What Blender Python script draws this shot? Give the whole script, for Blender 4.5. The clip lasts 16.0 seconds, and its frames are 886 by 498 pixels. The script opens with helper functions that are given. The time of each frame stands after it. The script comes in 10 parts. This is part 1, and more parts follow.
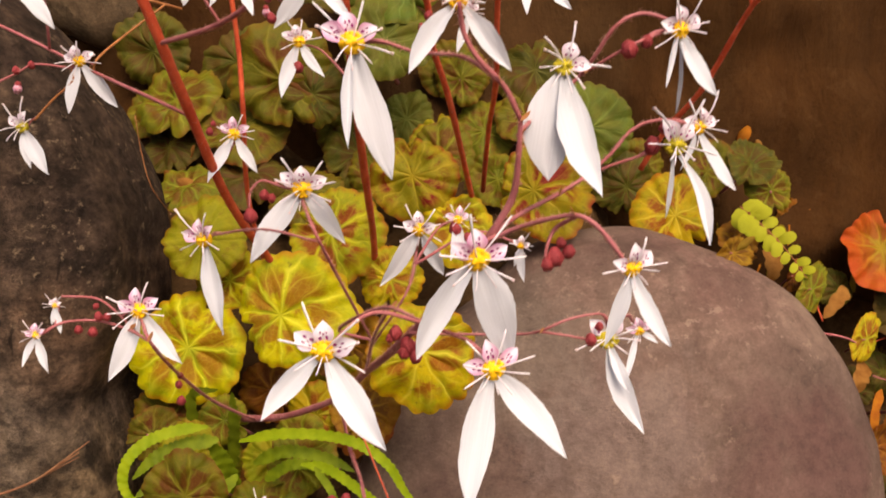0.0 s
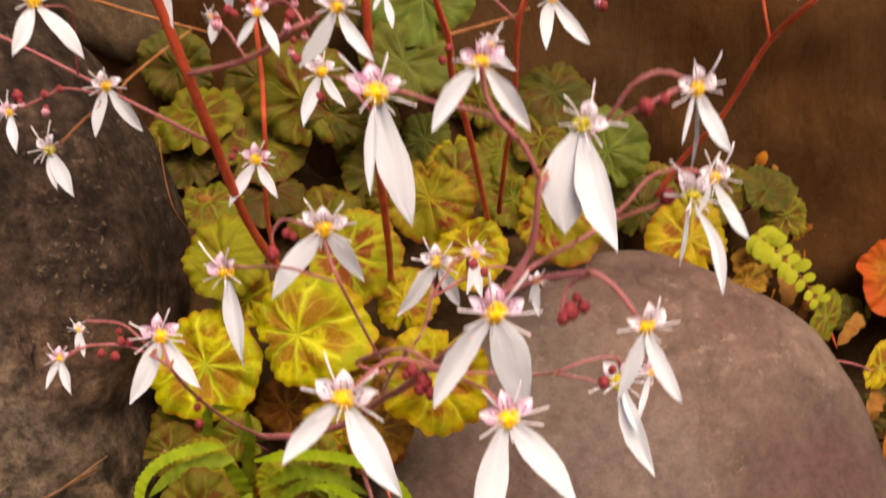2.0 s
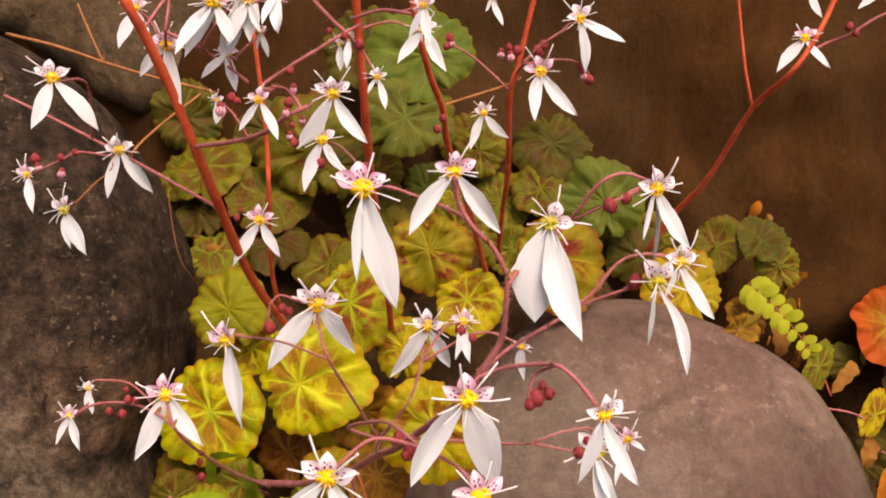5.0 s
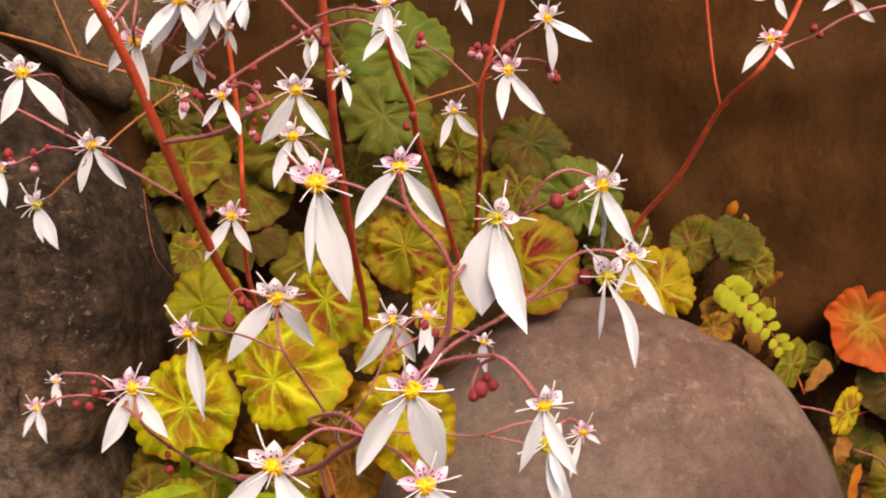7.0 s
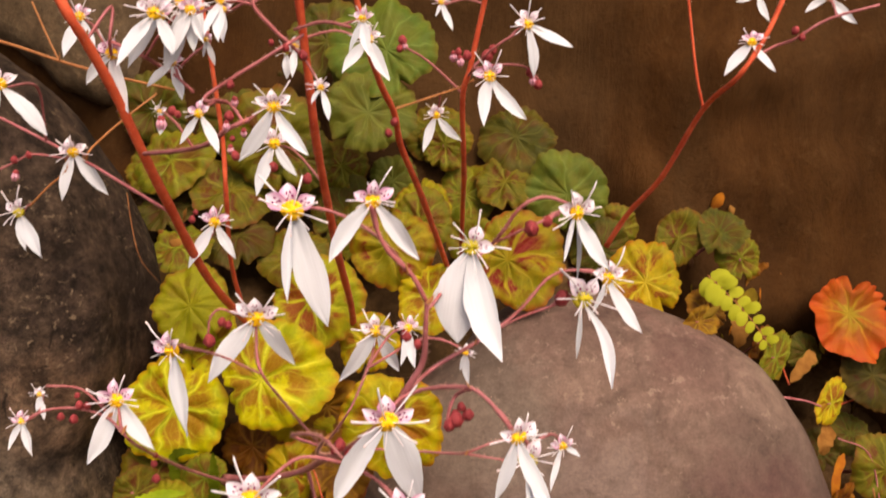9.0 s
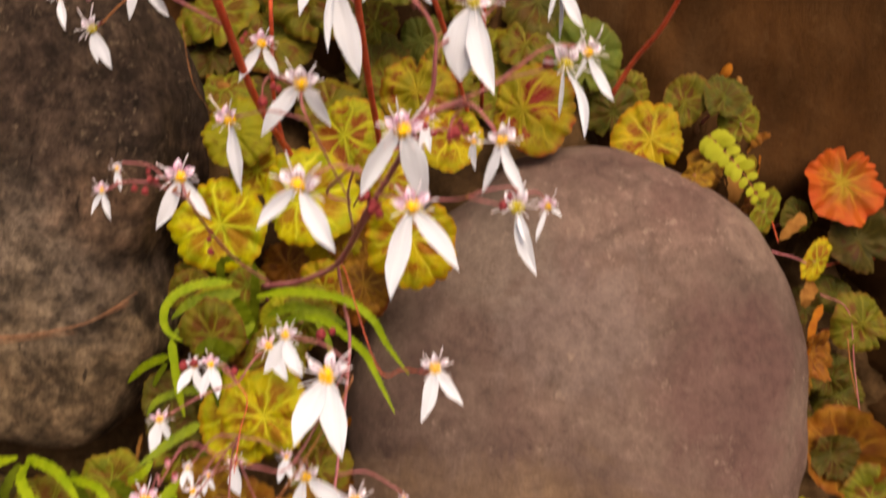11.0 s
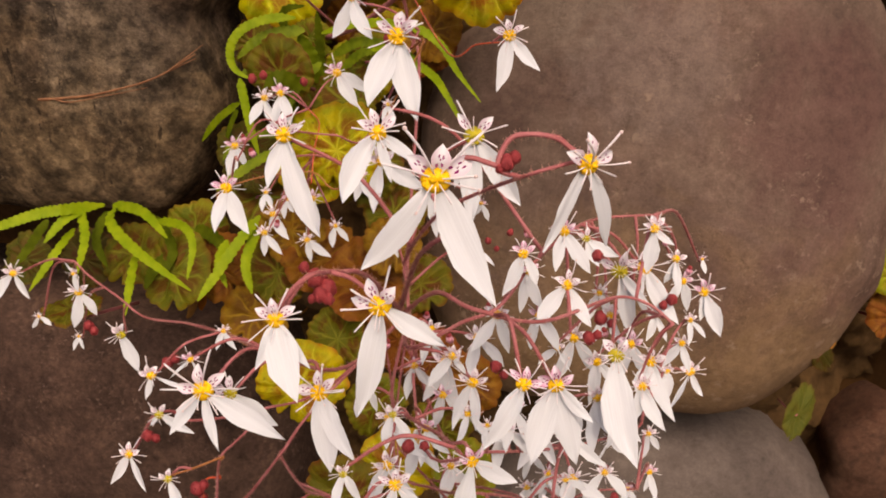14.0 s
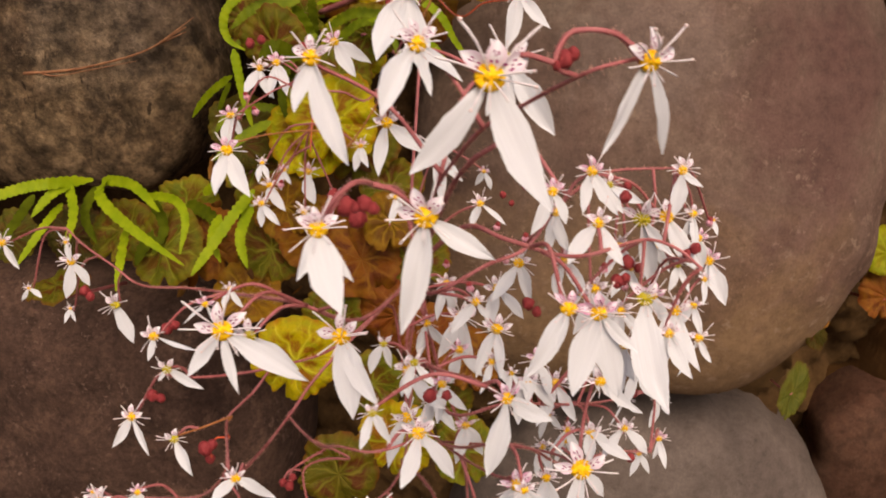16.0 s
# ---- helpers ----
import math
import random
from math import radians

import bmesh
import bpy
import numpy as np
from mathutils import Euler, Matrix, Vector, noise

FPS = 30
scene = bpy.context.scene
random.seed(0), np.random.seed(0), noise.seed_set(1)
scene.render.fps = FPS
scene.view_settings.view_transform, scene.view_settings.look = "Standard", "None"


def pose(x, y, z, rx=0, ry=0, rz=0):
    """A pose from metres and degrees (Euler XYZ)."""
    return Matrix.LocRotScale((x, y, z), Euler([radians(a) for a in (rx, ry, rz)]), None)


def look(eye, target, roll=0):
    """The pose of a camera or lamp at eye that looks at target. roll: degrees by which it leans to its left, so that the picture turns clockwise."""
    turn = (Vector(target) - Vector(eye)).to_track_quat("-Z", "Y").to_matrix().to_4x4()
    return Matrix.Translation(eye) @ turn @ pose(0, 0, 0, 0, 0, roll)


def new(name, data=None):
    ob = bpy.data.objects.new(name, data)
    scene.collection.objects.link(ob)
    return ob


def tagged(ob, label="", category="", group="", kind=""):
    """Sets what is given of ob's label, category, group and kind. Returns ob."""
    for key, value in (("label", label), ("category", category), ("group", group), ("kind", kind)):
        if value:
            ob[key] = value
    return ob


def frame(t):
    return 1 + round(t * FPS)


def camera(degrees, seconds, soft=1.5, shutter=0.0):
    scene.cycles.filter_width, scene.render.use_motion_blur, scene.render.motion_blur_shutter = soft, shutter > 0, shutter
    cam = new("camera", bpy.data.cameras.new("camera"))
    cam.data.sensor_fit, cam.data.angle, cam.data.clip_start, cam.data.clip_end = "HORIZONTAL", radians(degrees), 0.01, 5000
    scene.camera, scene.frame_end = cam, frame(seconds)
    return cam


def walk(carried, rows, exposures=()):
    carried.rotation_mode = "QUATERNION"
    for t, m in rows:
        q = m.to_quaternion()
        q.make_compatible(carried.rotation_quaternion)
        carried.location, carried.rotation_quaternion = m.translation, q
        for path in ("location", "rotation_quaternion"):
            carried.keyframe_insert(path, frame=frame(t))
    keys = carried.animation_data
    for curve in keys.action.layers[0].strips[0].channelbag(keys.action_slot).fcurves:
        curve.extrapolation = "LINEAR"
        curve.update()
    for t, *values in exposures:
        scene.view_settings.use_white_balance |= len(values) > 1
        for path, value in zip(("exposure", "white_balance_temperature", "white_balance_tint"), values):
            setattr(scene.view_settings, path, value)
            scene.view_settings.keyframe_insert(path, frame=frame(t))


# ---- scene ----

cam = camera(56.8, 16.0, soft=1.8, shutter=0.9)
PATH = [
    (0, (0.01, -0.001, 0.807), (-0.028, 1.926, 0.271), -0.2),
    (0.5, (0.009, 0.001, 0.802), (-0.04, 1.93, 0.275), -0.2),
    (1, (0.01, 0.005, 0.803), (-0.058, 1.931, 0.268), -0.1),
    (1.5, (0.01, 0.001, 0.81), (-0.071, 1.928, 0.278), 0.1),
    (2, (0.009, -0.003, 0.817), (-0.063, 1.927, 0.296), 0.6),
    (2.5, (0.005, -0.008, 0.835), (-0.063, 1.932, 0.351), 1.7),
    (3, (0.004, -0.012, 0.833), (-0.058, 1.93, 0.361), 1.6),
    (3.2, (0.005, -0.015, 0.838), (-0.059, 1.931, 0.38), 1.8),
    (5.3, (0.017, -0.013, 0.832), (-0.086, 1.932, 0.376), 0.6),
    (5.5, (0.016, -0.011, 0.83), (-0.077, 1.931, 0.358), 0.9),
    (6, (0.021, -0.011, 0.826), (-0.082, 1.928, 0.349), 0.7),
    (6.5, (0.023, -0.016, 0.831), (-0.073, 1.925, 0.358), 0.7),
    (7, (0.027, -0.017, 0.834), (-0.056, 1.928, 0.377), 1.1),
    (7.5, (0.024, -0.019, 0.834), (-0.021, 1.929, 0.382), 2.7),
    (8, (0.025, -0.016, 0.845), (-0.046, 1.926, 0.373), 1.2),
    (8.2, (0.03, -0.013, 0.849), (-0.026, 1.93, 0.376), 0.8),
    (10.3, (0.031, -0.042, 0.83), (-0.091, 1.856, 0.214), 1.8),
    (10.5, (0.028, -0.054, 0.827), (-0.097, 1.839, 0.194), 2.5),
    (11, (0.042, -0.081, 0.814), (-0.083, 1.788, 0.114), 2.5),
    (11.5, (0.043, -0.1, 0.789), (-0.136, 1.734, 0.011), 1.9),
    (12, (0.05, -0.11, 0.758), (-0.136, 1.63, -0.211), 1.1),
    (12.5, (0.053, -0.11, 0.731), (-0.142, 1.541, -0.38), -0.6),
    (13, (0.043, -0.11, 0.722), (-0.174, 1.57, -0.34), -1.3),
    (13.5, (0.038, -0.105, 0.739), (-0.187, 1.607, -0.27), -1.0),
    (14, (0.042, -0.101, 0.747), (-0.226, 1.601, -0.268), -2.0),
    (14.5, (0.044, -0.102, 0.747), (-0.247, 1.602, -0.259), -2.5),
    (15, (0.035, -0.103, 0.744), (-0.218, 1.603, -0.268), -1.4),
    (15.5, (0.026, -0.107, 0.735), (-0.18, 1.613, -0.264), -0.2),
    (16, (0.031, -0.104, 0.732), (-0.184, 1.605, -0.284), -1.2),
]
walk(cam, [(t, look(eye, target, roll)) for t, eye, target, roll in PATH], [(0.0, 0.47, 7700, 21), (8.0, 0.47, 7700, 21), (10.5, 0.44, 7700, 21), (11.0, 0.37, 7720, 21), (11.5, 0.46, 7740, 21), (12.0, 0.32, 7800, 21), (12.6, 0.03, 7850, 21), (16.0, -0.01, 7850, 21)])

# ---- world and light: bright overcast ----
world = bpy.data.worlds.new("overcast_sky")
scene.world = world
world.use_nodes = True
wn, wl = world.node_tree.nodes, world.node_tree.links
sky = wn.new("ShaderNodeTexSky")
sky.sky_type, sky.sun_disc = "NISHITA", False
sky.sun_elevation, sky.sun_rotation = radians(58), radians(160)
sky.air_density, sky.dust_density, sky.ozone_density = 1.0, 6.0, 0.6
wl.new(sky.outputs[0], wn["Background"].inputs[0])
wn["Background"].inputs[1].default_value = 0.11
sun_data = bpy.data.lights.new("sun", "SUN")
sun_data.energy, sun_data.angle, sun_data.color = 1.9, radians(32), (1.0, 0.93, 0.84)
sun = new("sun", sun_data)
sun.matrix_world = look((0.9, -1.6, 3.2), (0, 0.4, 0.5))


# ---- materials ----
class Mat:
    """A node material with short ways to add nodes."""

    def __init__(self, name, rough=0.6, spec=0.4):
        self.m = bpy.data.materials.new(name)
        self.m.use_nodes = True
        self.n, self.l = self.m.node_tree.nodes, self.m.node_tree.links
        self.b = self.n["Principled BSDF"]
        self.b.inputs["Roughness"].default_value = rough
        self.b.inputs["Specular IOR Level"].default_value = spec

    def node(self, kind):
        return self.n.new(kind)

    def put(self, a, socket):
        if isinstance(a, (int, float)):
            socket.default_value = a
        elif isinstance(a, tuple):
            socket.default_value = a if len(a) == 4 or socket.type == "VECTOR" else (*a, 1)
        else:
            self.l.new(a, socket)

    def math(self, op, a, b=0.0, clamp=False):
        nd = self.node("ShaderNodeMath")
        nd.operation, nd.use_clamp = op, clamp
        self.put(a, nd.inputs[0])
        self.put(b, nd.inputs[1])
        return nd.outputs[0]

    def coords(self, which="Object"):
        return self.node("ShaderNodeTexCoord").outputs[which]

    def rand(self):
        return self.node("ShaderNodeObjectInfo").outputs["Random"]

    def noise(self, scale, detail=4, rough=0.6, vec=None, dist=0.0):
        nd = self.node("ShaderNodeTexNoise")
        nd.inputs["Scale"].default_value, nd.inputs["Detail"].default_value = scale, detail
        nd.inputs["Roughness"].default_value, nd.inputs["Distortion"].default_value = rough, dist
        self.l.new(vec if vec else self.coords(), nd.inputs["Vector"])
        return nd.outputs[0]

    def ramp(self, fac, *stops):
        nd = self.node("ShaderNodeValToRGB")
        els = nd.color_ramp.elements
        while len(els) < len(stops):
            els.new(0.5)
        for e, (p, c) in zip(els, stops):
            e.position = p
            e.color = (*c, 1) if isinstance(c, tuple) else (c, c, c, 1)
        self.l.new(fac, nd.inputs[0])
        return nd.outputs[0]

    def mix(self, fac, a, b, kind="MIX"):
        nd = self.node("ShaderNodeMix")
        nd.data_type, nd.blend_type = "RGBA", kind
        self.put(fac, nd.inputs[0])
        self.put(a, nd.inputs[6])
        self.put(b, nd.inputs[7])
        return nd.outputs[2]

    def bump(self, height, strength=0.4, dist=0.002, under=None):
        nd = self.node("ShaderNodeBump")
        nd.inputs["Strength"].default_value, nd.inputs["Distance"].default_value = strength, dist
        self.l.new(height, nd.inputs["Height"])
        if under:
            self.l.new(under, nd.inputs["Normal"])
        self.l.new(nd.outputs[0], self.b.inputs["Normal"])
        return nd.outputs[0]

    def color(self, c):
        self.put(c, self.b.inputs["Base Color"])
        return self

    def leafy(self, weight):
        """Lets part of the light through, as thin plant tissue does."""
        tr = self.node("ShaderNodeBsdfTranslucent")
        mx = self.node("ShaderNodeMixShader")
        mx.inputs[0].default_value = weight
        src = self.b.inputs["Base Color"]
        if src.is_linked:
            self.l.new(src.links[0].from_socket, tr.inputs[0])
        else:
            tr.inputs[0].default_value = src.default_value
        self.l.new(self.b.outputs[0], mx.inputs[1])
        self.l.new(tr.outputs[0], mx.inputs[2])
        self.l.new(mx.outputs[0], self.n["Material Output"].inputs[0])
        return self


def stone_material(name, dark, mid, light, stain, lichen, lichen_amount, scale=1.0, rough=1.0, weather=None, mottle=0.0, blooms=()):
    m = Mat(name, 0.85, 0.15)
    big = m.noise(7 * scale, 5, 0.62, dist=0.3)
    mid_n = m.noise(34 * scale, 6, 0.68, dist=0.1)
    fine = m.noise(150 * scale, 6, 0.8)
    grain = m.noise(650 * scale, 3, 0.7)
    c = m.ramp(big, (0.36, dark), (0.50, mid), (0.64, light))
    c = m.mix(m.ramp(m.noise(5 * scale, 3, 0.5), (0.45, 0.0), (0.62, 0.75)), c, stain)
    if mottle:
        # ragged pale and dark patches, drawn out downwards
        mp = m.node("ShaderNodeMapping")
        mp.inputs["Scale"].default_value = (1.0, 0.7, 1.0)
        m.l.new(m.coords(), mp.inputs[0])
        pale = m.ramp(m.noise(24 * scale, 7, 0.72, mp.outputs[0], 0.15), (0.49, 0.0), (0.56, 1.0))
        murk = m.ramp(m.noise(17 * scale, 7, 0.70, mp.outputs[0], 0.15), (0.52, 0.0), (0.60, 1.0))
        warp = m.node("ShaderNodeVectorMath")
        warp.operation = "ADD"
        m.l.new(mp.outputs[0], warp.inputs[0])
        m.l.new(m.math("MULTIPLY", m.noise(30 * scale, 4, 0.7), 0.035), warp.inputs[1])
        chip = m.node("ShaderNodeTexVoronoi")
        chip.inputs["Scale"].default_value = 55 * scale
        m.l.new(warp.outputs[0], chip.inputs["Vector"])
        tone = m.node("ShaderNodeSeparateColor")
        m.l.new(chip.outputs["Color"], tone.inputs[0])
        c = m.mix(m.math("MULTIPLY", m.ramp(tone.outputs[0], (0.45, 0.0), (0.95, 1.0)), 0.5 * mottle), c, light)
        split = m.node("ShaderNodeTexVoronoi")
        split.feature = "DISTANCE_TO_EDGE"
        split.inputs["Scale"].default_value = 19 * scale
        m.l.new(warp.outputs[0], split.inputs["Vector"])
        crack = m.math("MULTIPLY", m.ramp(split.outputs["Distance"], (0.0, 1.0), (0.07, 0.0)), m.ramp(m.noise(12 * scale, 4, 0.6), (0.48, 0.0), (0.58, 1.0)))
        c = m.mix(m.math("MULTIPLY", pale, 0.75 * mottle), c, light)
        c = m.mix(m.math("MULTIPLY", crack, 0.9 * mottle), c, (0.010, 0.007, 0.005))
        c = m.mix(m.math("MULTIPLY", murk, 0.85 * mottle), c, m.mix(0.55, dark, (0.012, 0.008, 0.006)))
    if weather:
        # a weathered zone with a ragged border: colour, amount, height at which it starts and ends
        tint, amount, h0, h1 = weather
        sep = m.node("ShaderNodeSeparateXYZ")
        m.l.new(m.coords(), sep.inputs[0])
        level = m.math("ADD", sep.outputs[1], m.math("MULTIPLY", m.math("SUBTRACT", m.noise(11, 5, 0.65, dist=0.6), 0.5), 0.28))
        span = m.node("ShaderNodeMapRange")
        span.inputs["From Min"].default_value, span.inputs["From Max"].default_value = h0, h1
        m.l.new(level, span.inputs["Value"])
        c = m.mix(m.math("MULTIPLY", span.outputs[0], amount), c, tint)
    for bx, by, reach, tint, amount in blooms:
        # a broad discoloured patch with a ragged border, round one place of the face
        off = m.node("ShaderNodeVectorMath")
        off.operation = "SUBTRACT"
        m.l.new(m.coords(), off.inputs[0])
        off.inputs[1].default_value = (bx, by, 0)
        flat = m.node("ShaderNodeVectorMath")
        flat.operation = "MULTIPLY"
        m.l.new(off.outputs[0], flat.inputs[0])
        flat.inputs[1].default_value = (1, 1, 0)
        far = m.node("ShaderNodeVectorMath")
        far.operation = "LENGTH"
        m.l.new(flat.outputs[0], far.inputs[0])
        ragged = m.math("ADD", m.math("DIVIDE", far.outputs["Value"], reach), m.math("MULTIPLY", m.math("SUBTRACT", m.noise(26, 6, 0.68, dist=0.5), 0.5), 2.2))
        c = m.mix(m.math("MULTIPLY", m.ramp(ragged, (0.45, 1.0), (1.0, 0.0)), amount), c, tint)
    if mottle > 0.5:
        c = m.mix(0.85, c, m.ramp(m.noise(42 * scale, 6, 0.62, dist=0.1), (0.38, 0.18), (0.47, 0.42), (0.53, 0.58), (0.62, 0.88)), "OVERLAY")
        tall = m.node("ShaderNodeMapping")
        tall.inputs["Scale"].default_value = (1.0, 0.28, 0.6)
        m.l.new(m.coords(), tall.inputs[0])
        slit = m.ramp(m.noise(62 * scale, 4, 0.62, tall.outputs[0], 0.3), (0.635, 0.0), (0.67, 1.0))
        c = m.mix(m.math("MULTIPLY", slit, 0.8), c, (0.014, 0.009, 0.006))
    c = m.mix(0.55 * rough, c, m.ramp(mid_n, (0.30, 0.22), (0.5, 0.5), (0.72, 0.75)), "OVERLAY")
    c = m.mix(0.75 * rough, c, m.ramp(fine, (0.32, 0.18), (0.5, 0.5), (0.70, 0.80)), "OVERLAY")
    c = m.mix(0.45 * rough, c, m.ramp(grain, (0.25, 0.28), (0.75, 0.74)), "OVERLAY")
    spots = m.math("MULTIPLY", m.ramp(m.noise(130 * scale, 5, 0.75, dist=0.15), (0.57, 0.0), (0.64, 1.0)), m.ramp(m.noise(13 * scale, 4, 0.65), (0.45, 0.0), (0.60, 1.0)))
    c = m.mix(m.math("MULTIPLY", spots, lichen_amount), c, lichen)
    pits = m.ramp(m.noise(60 * scale, 5, 0.7, dist=0.2), (0.30, 1.0), (0.40, 0.0))
    c = m.mix(m.math("MULTIPLY", pits, 0.6 * rough), c, m.mix(0.7, c, (0.01, 0.007, 0.005)))
    m.color(c)
    b = m.bump(m.math("SUBTRACT", mid_n, m.math("MULTIPLY", pits, 0.4)), 0.5 * rough, 0.006)
    m.bump(m.math("ADD", fine, m.math("MULTIPLY", grain, 0.5)), 0.7 * rough, 0.0018, under=b)
    return m.m


def soil_material(name, dark, mid, light, scale=1.0, streak=1.0, wash=(0.05, 0.03, 0.015), grain=0.7):
    m = Mat(name, 0.95, 0.08)
    mp = m.node("ShaderNodeMapping")
    mp.inputs["Scale"].default_value = (1, 1, streak)
    m.l.new(m.coords(), mp.inputs[0])
    big = m.noise(16 * scale, 6, 0.68, mp.outputs[0], 0.4)
    fine = m.noise(170 * scale, 6, 0.75)
    c = m.ramp(big, (0.3, dark), (0.5, mid), (0.75, light))
    c = m.mix(m.ramp(m.noise(5 * scale, 5, 0.6, mp.outputs[0], 0.8), (0.42, 0.0), (0.62, 0.7)), c, m.mix(0.5, mid, wash))
    tall = m.node("ShaderNodeMapping")
    tall.inputs["Scale"].default_value = (1, 1, 0.3)
    m.l.new(m.coords(), tall.inputs[0])
    c = m.mix(m.ramp(m.noise(38 * scale, 5, 0.66, tall.outputs[0], 0.5), (0.50, 0.0), (0.66, 0.5)), c, m.mix(0.5, dark, mid))
    c = m.mix(m.ramp(m.noise(55 * scale, 5, 0.7, dist=0.4), (0.56, 0.0), (0.70, 0.6)), c, m.mix(0.4, light, wash))
    c = m.mix(grain, c, m.ramp(fine, (0.3, 0.28), (0.7, 0.70)), "OVERLAY")
    m.color(c)
    b = m.bump(big, 0.5, 0.012)
    m.bump(fine, grain, 0.003, under=b)
    return m.m


def leaf_material(name, base, base2, patch, vein, rim, patch_amount, veins=7, dull=0.0, vein_amount=0.75, core=None):
    """A round leaf: pale radiating and forking veins, brown-red wedges between them, a tinted rim."""
    m = Mat(name, 0.6, 0.2)
    xyz = m.node("ShaderNodeSeparateXYZ")
    co = m.coords("UV")
    shift = m.node("ShaderNodeVectorMath")
    shift.operation = "ADD"
    rnd = m.rand()
    m.l.new(co, shift.inputs[0])
    m.l.new(m.math("MULTIPLY", rnd, 37.0), shift.inputs[1])
    own = shift.outputs[0]
    m.l.new(co, xyz.inputs[0])
    x, y = xyz.outputs[0], xyz.outputs[1]
    r = m.math("SQRT", m.math("ADD", m.math("MULTIPLY", x, x), m.math("MULTIPLY", y, y)))
    wob = m.noise(1.6, 2, 0.5, own)
    th = m.math("ADD", m.math("ARCTAN2", x, y), m.math("MULTIPLY", m.math("SUBTRACT", wob, 0.5), 0.9))
    half = m.math("MULTIPLY", th, veins / 2)
    main = m.math("ABSOLUTE", m.math("SINE", half))
    w1 = m.math("MULTIPLY", main, m.math("ADD", m.math("MULTIPLY", r, 0.85), 0.05))
    line1 = m.ramp(w1, (0.012, 1.0), (0.045, 0.55), (0.13, 0.0))
    bend = m.math("MULTIPLY", m.math("POWER", r, 1.4), 1.9)
    fork = m.math("ABSOLUTE", m.math("SINE", m.math("ADD", half, bend)))
    fork2 = m.math("ABSOLUTE", m.math("SINE", m.math("SUBTRACT", half, bend)))
    outer = m.ramp(r, (0.25, 0.0), (0.45, 1.0))
    line2 = m.math("MULTIPLY", m.ramp(m.math("MINIMUM", fork, fork2), (0.03, 0.42), (0.10, 0.14), (0.20, 0.0)), outer)
    net = m.node("ShaderNodeTexVoronoi")
    net.feature = "DISTANCE_TO_EDGE"
    net.inputs["Scale"].default_value = 10.0
    m.l.new(own, net.inputs["Vector"])
    mesh_lines = m.ramp(net.outputs["Distance"], (0.0, 0.22), (0.07, 0.0))
    lines = m.math("MAXIMUM", m.math("MAXIMUM", line1, line2), mesh_lines)
    lines = m.math("MULTIPLY", lines, m.ramp(r, (0.78, 1.0), (1.0, 0.35)))
    tone = m.noise(1.9, 5, 0.68, own)
    c = m.mix(m.ramp(tone, (0.40, 0.0), (0.60, 1.0)), base, base2)
    if core:
        c = m.mix(m.ramp(r, (0.15, 1.0), (0.42, 0.6), (0.76, 0.0)), c, core)
    # wedges: clear of the veins, from near the middle to short of the edge, on some sectors only
    wedge = m.math("MULTIPLY", m.ramp(m.math("MULTIPLY", main, m.math("ADD", m.math("MULTIPLY", r, 0.8), 0.3)), (0.16, 0.0), (0.34, 1.0)), m.ramp(r, (0.10, 0.0), (0.22, 1.0), (0.62, 1.0), (0.86, 0.0)))
    level = m.math("ADD", m.noise(1.9, 4, 0.62, own, 0.6), m.math("MULTIPLY", m.math("SUBTRACT", rnd, 0.5), 0.12))
    blot = m.math("MULTIPLY", wedge, m.ramp(level, (0.43, 0.0), (0.52, 1.0)))
    c = m.mix(m.math("MULTIPLY", blot, patch_amount), c, patch)
    c = m.mix(m.math("MULTIPLY", lines, vein_amount), c, vein)
    edge = m.math("MULTIPLY", m.ramp(r, (0.86, 0.0), (0.99, 1.0)), m.ramp(m.noise(4, 3, 0.6, own), (0.38, 0.15), (0.62, 0.95)))
    c = m.mix(edge, c, rim)
    c = m.mix(m.math("MULTIPLY", m.ramp(m.noise(20, 6, 0.75, own), (0.44, 0.0), (0.66, 1.0)), 0.28 + dull), c, m.mix(0.5, c, (0.14, 0.08, 0.01)))
    c = m.mix(m.ramp(m.noise(9, 3, 0.6, own), (0.66, 0.0), (0.72, 0.55 + dull)), c, (0.10, 0.045, 0.008))
    hsv = m.node("ShaderNodeHueSaturation")
    m.l.new(m.math("ADD", m.math("MULTIPLY", rnd, 0.05), 0.475), hsv.inputs["Hue"])
    m.l.new(m.math("ADD", m.math("MULTIPLY", rnd, 0.35), 0.82), hsv.inputs["Value"])
    m.l.new(c, hsv.inputs["Color"])
    m.color(hsv.outputs[0])
    h = m.math("SUBTRACT", m.math("MULTIPLY", m.noise(30, 5, 0.65, own), 0.9), m.math("MULTIPLY", lines, 0.8))
    m.bump(h, 0.45, 0.001)
    m.leafy(0.2)
    return m.m


def plain_material(name, a, b, scale=300, rough=0.6, spec=0.2, thru=0.0, bump=0.3):
    m = Mat(name, rough, spec)
    n = m.noise(scale, 3)
    m.color(m.mix(m.ramp(n, (0.35, 0.0), (0.65, 1.0)), a, b))
    m.bump(n, bump, 0.0004)
    if thru:
        m.leafy(thru)
    return m.m


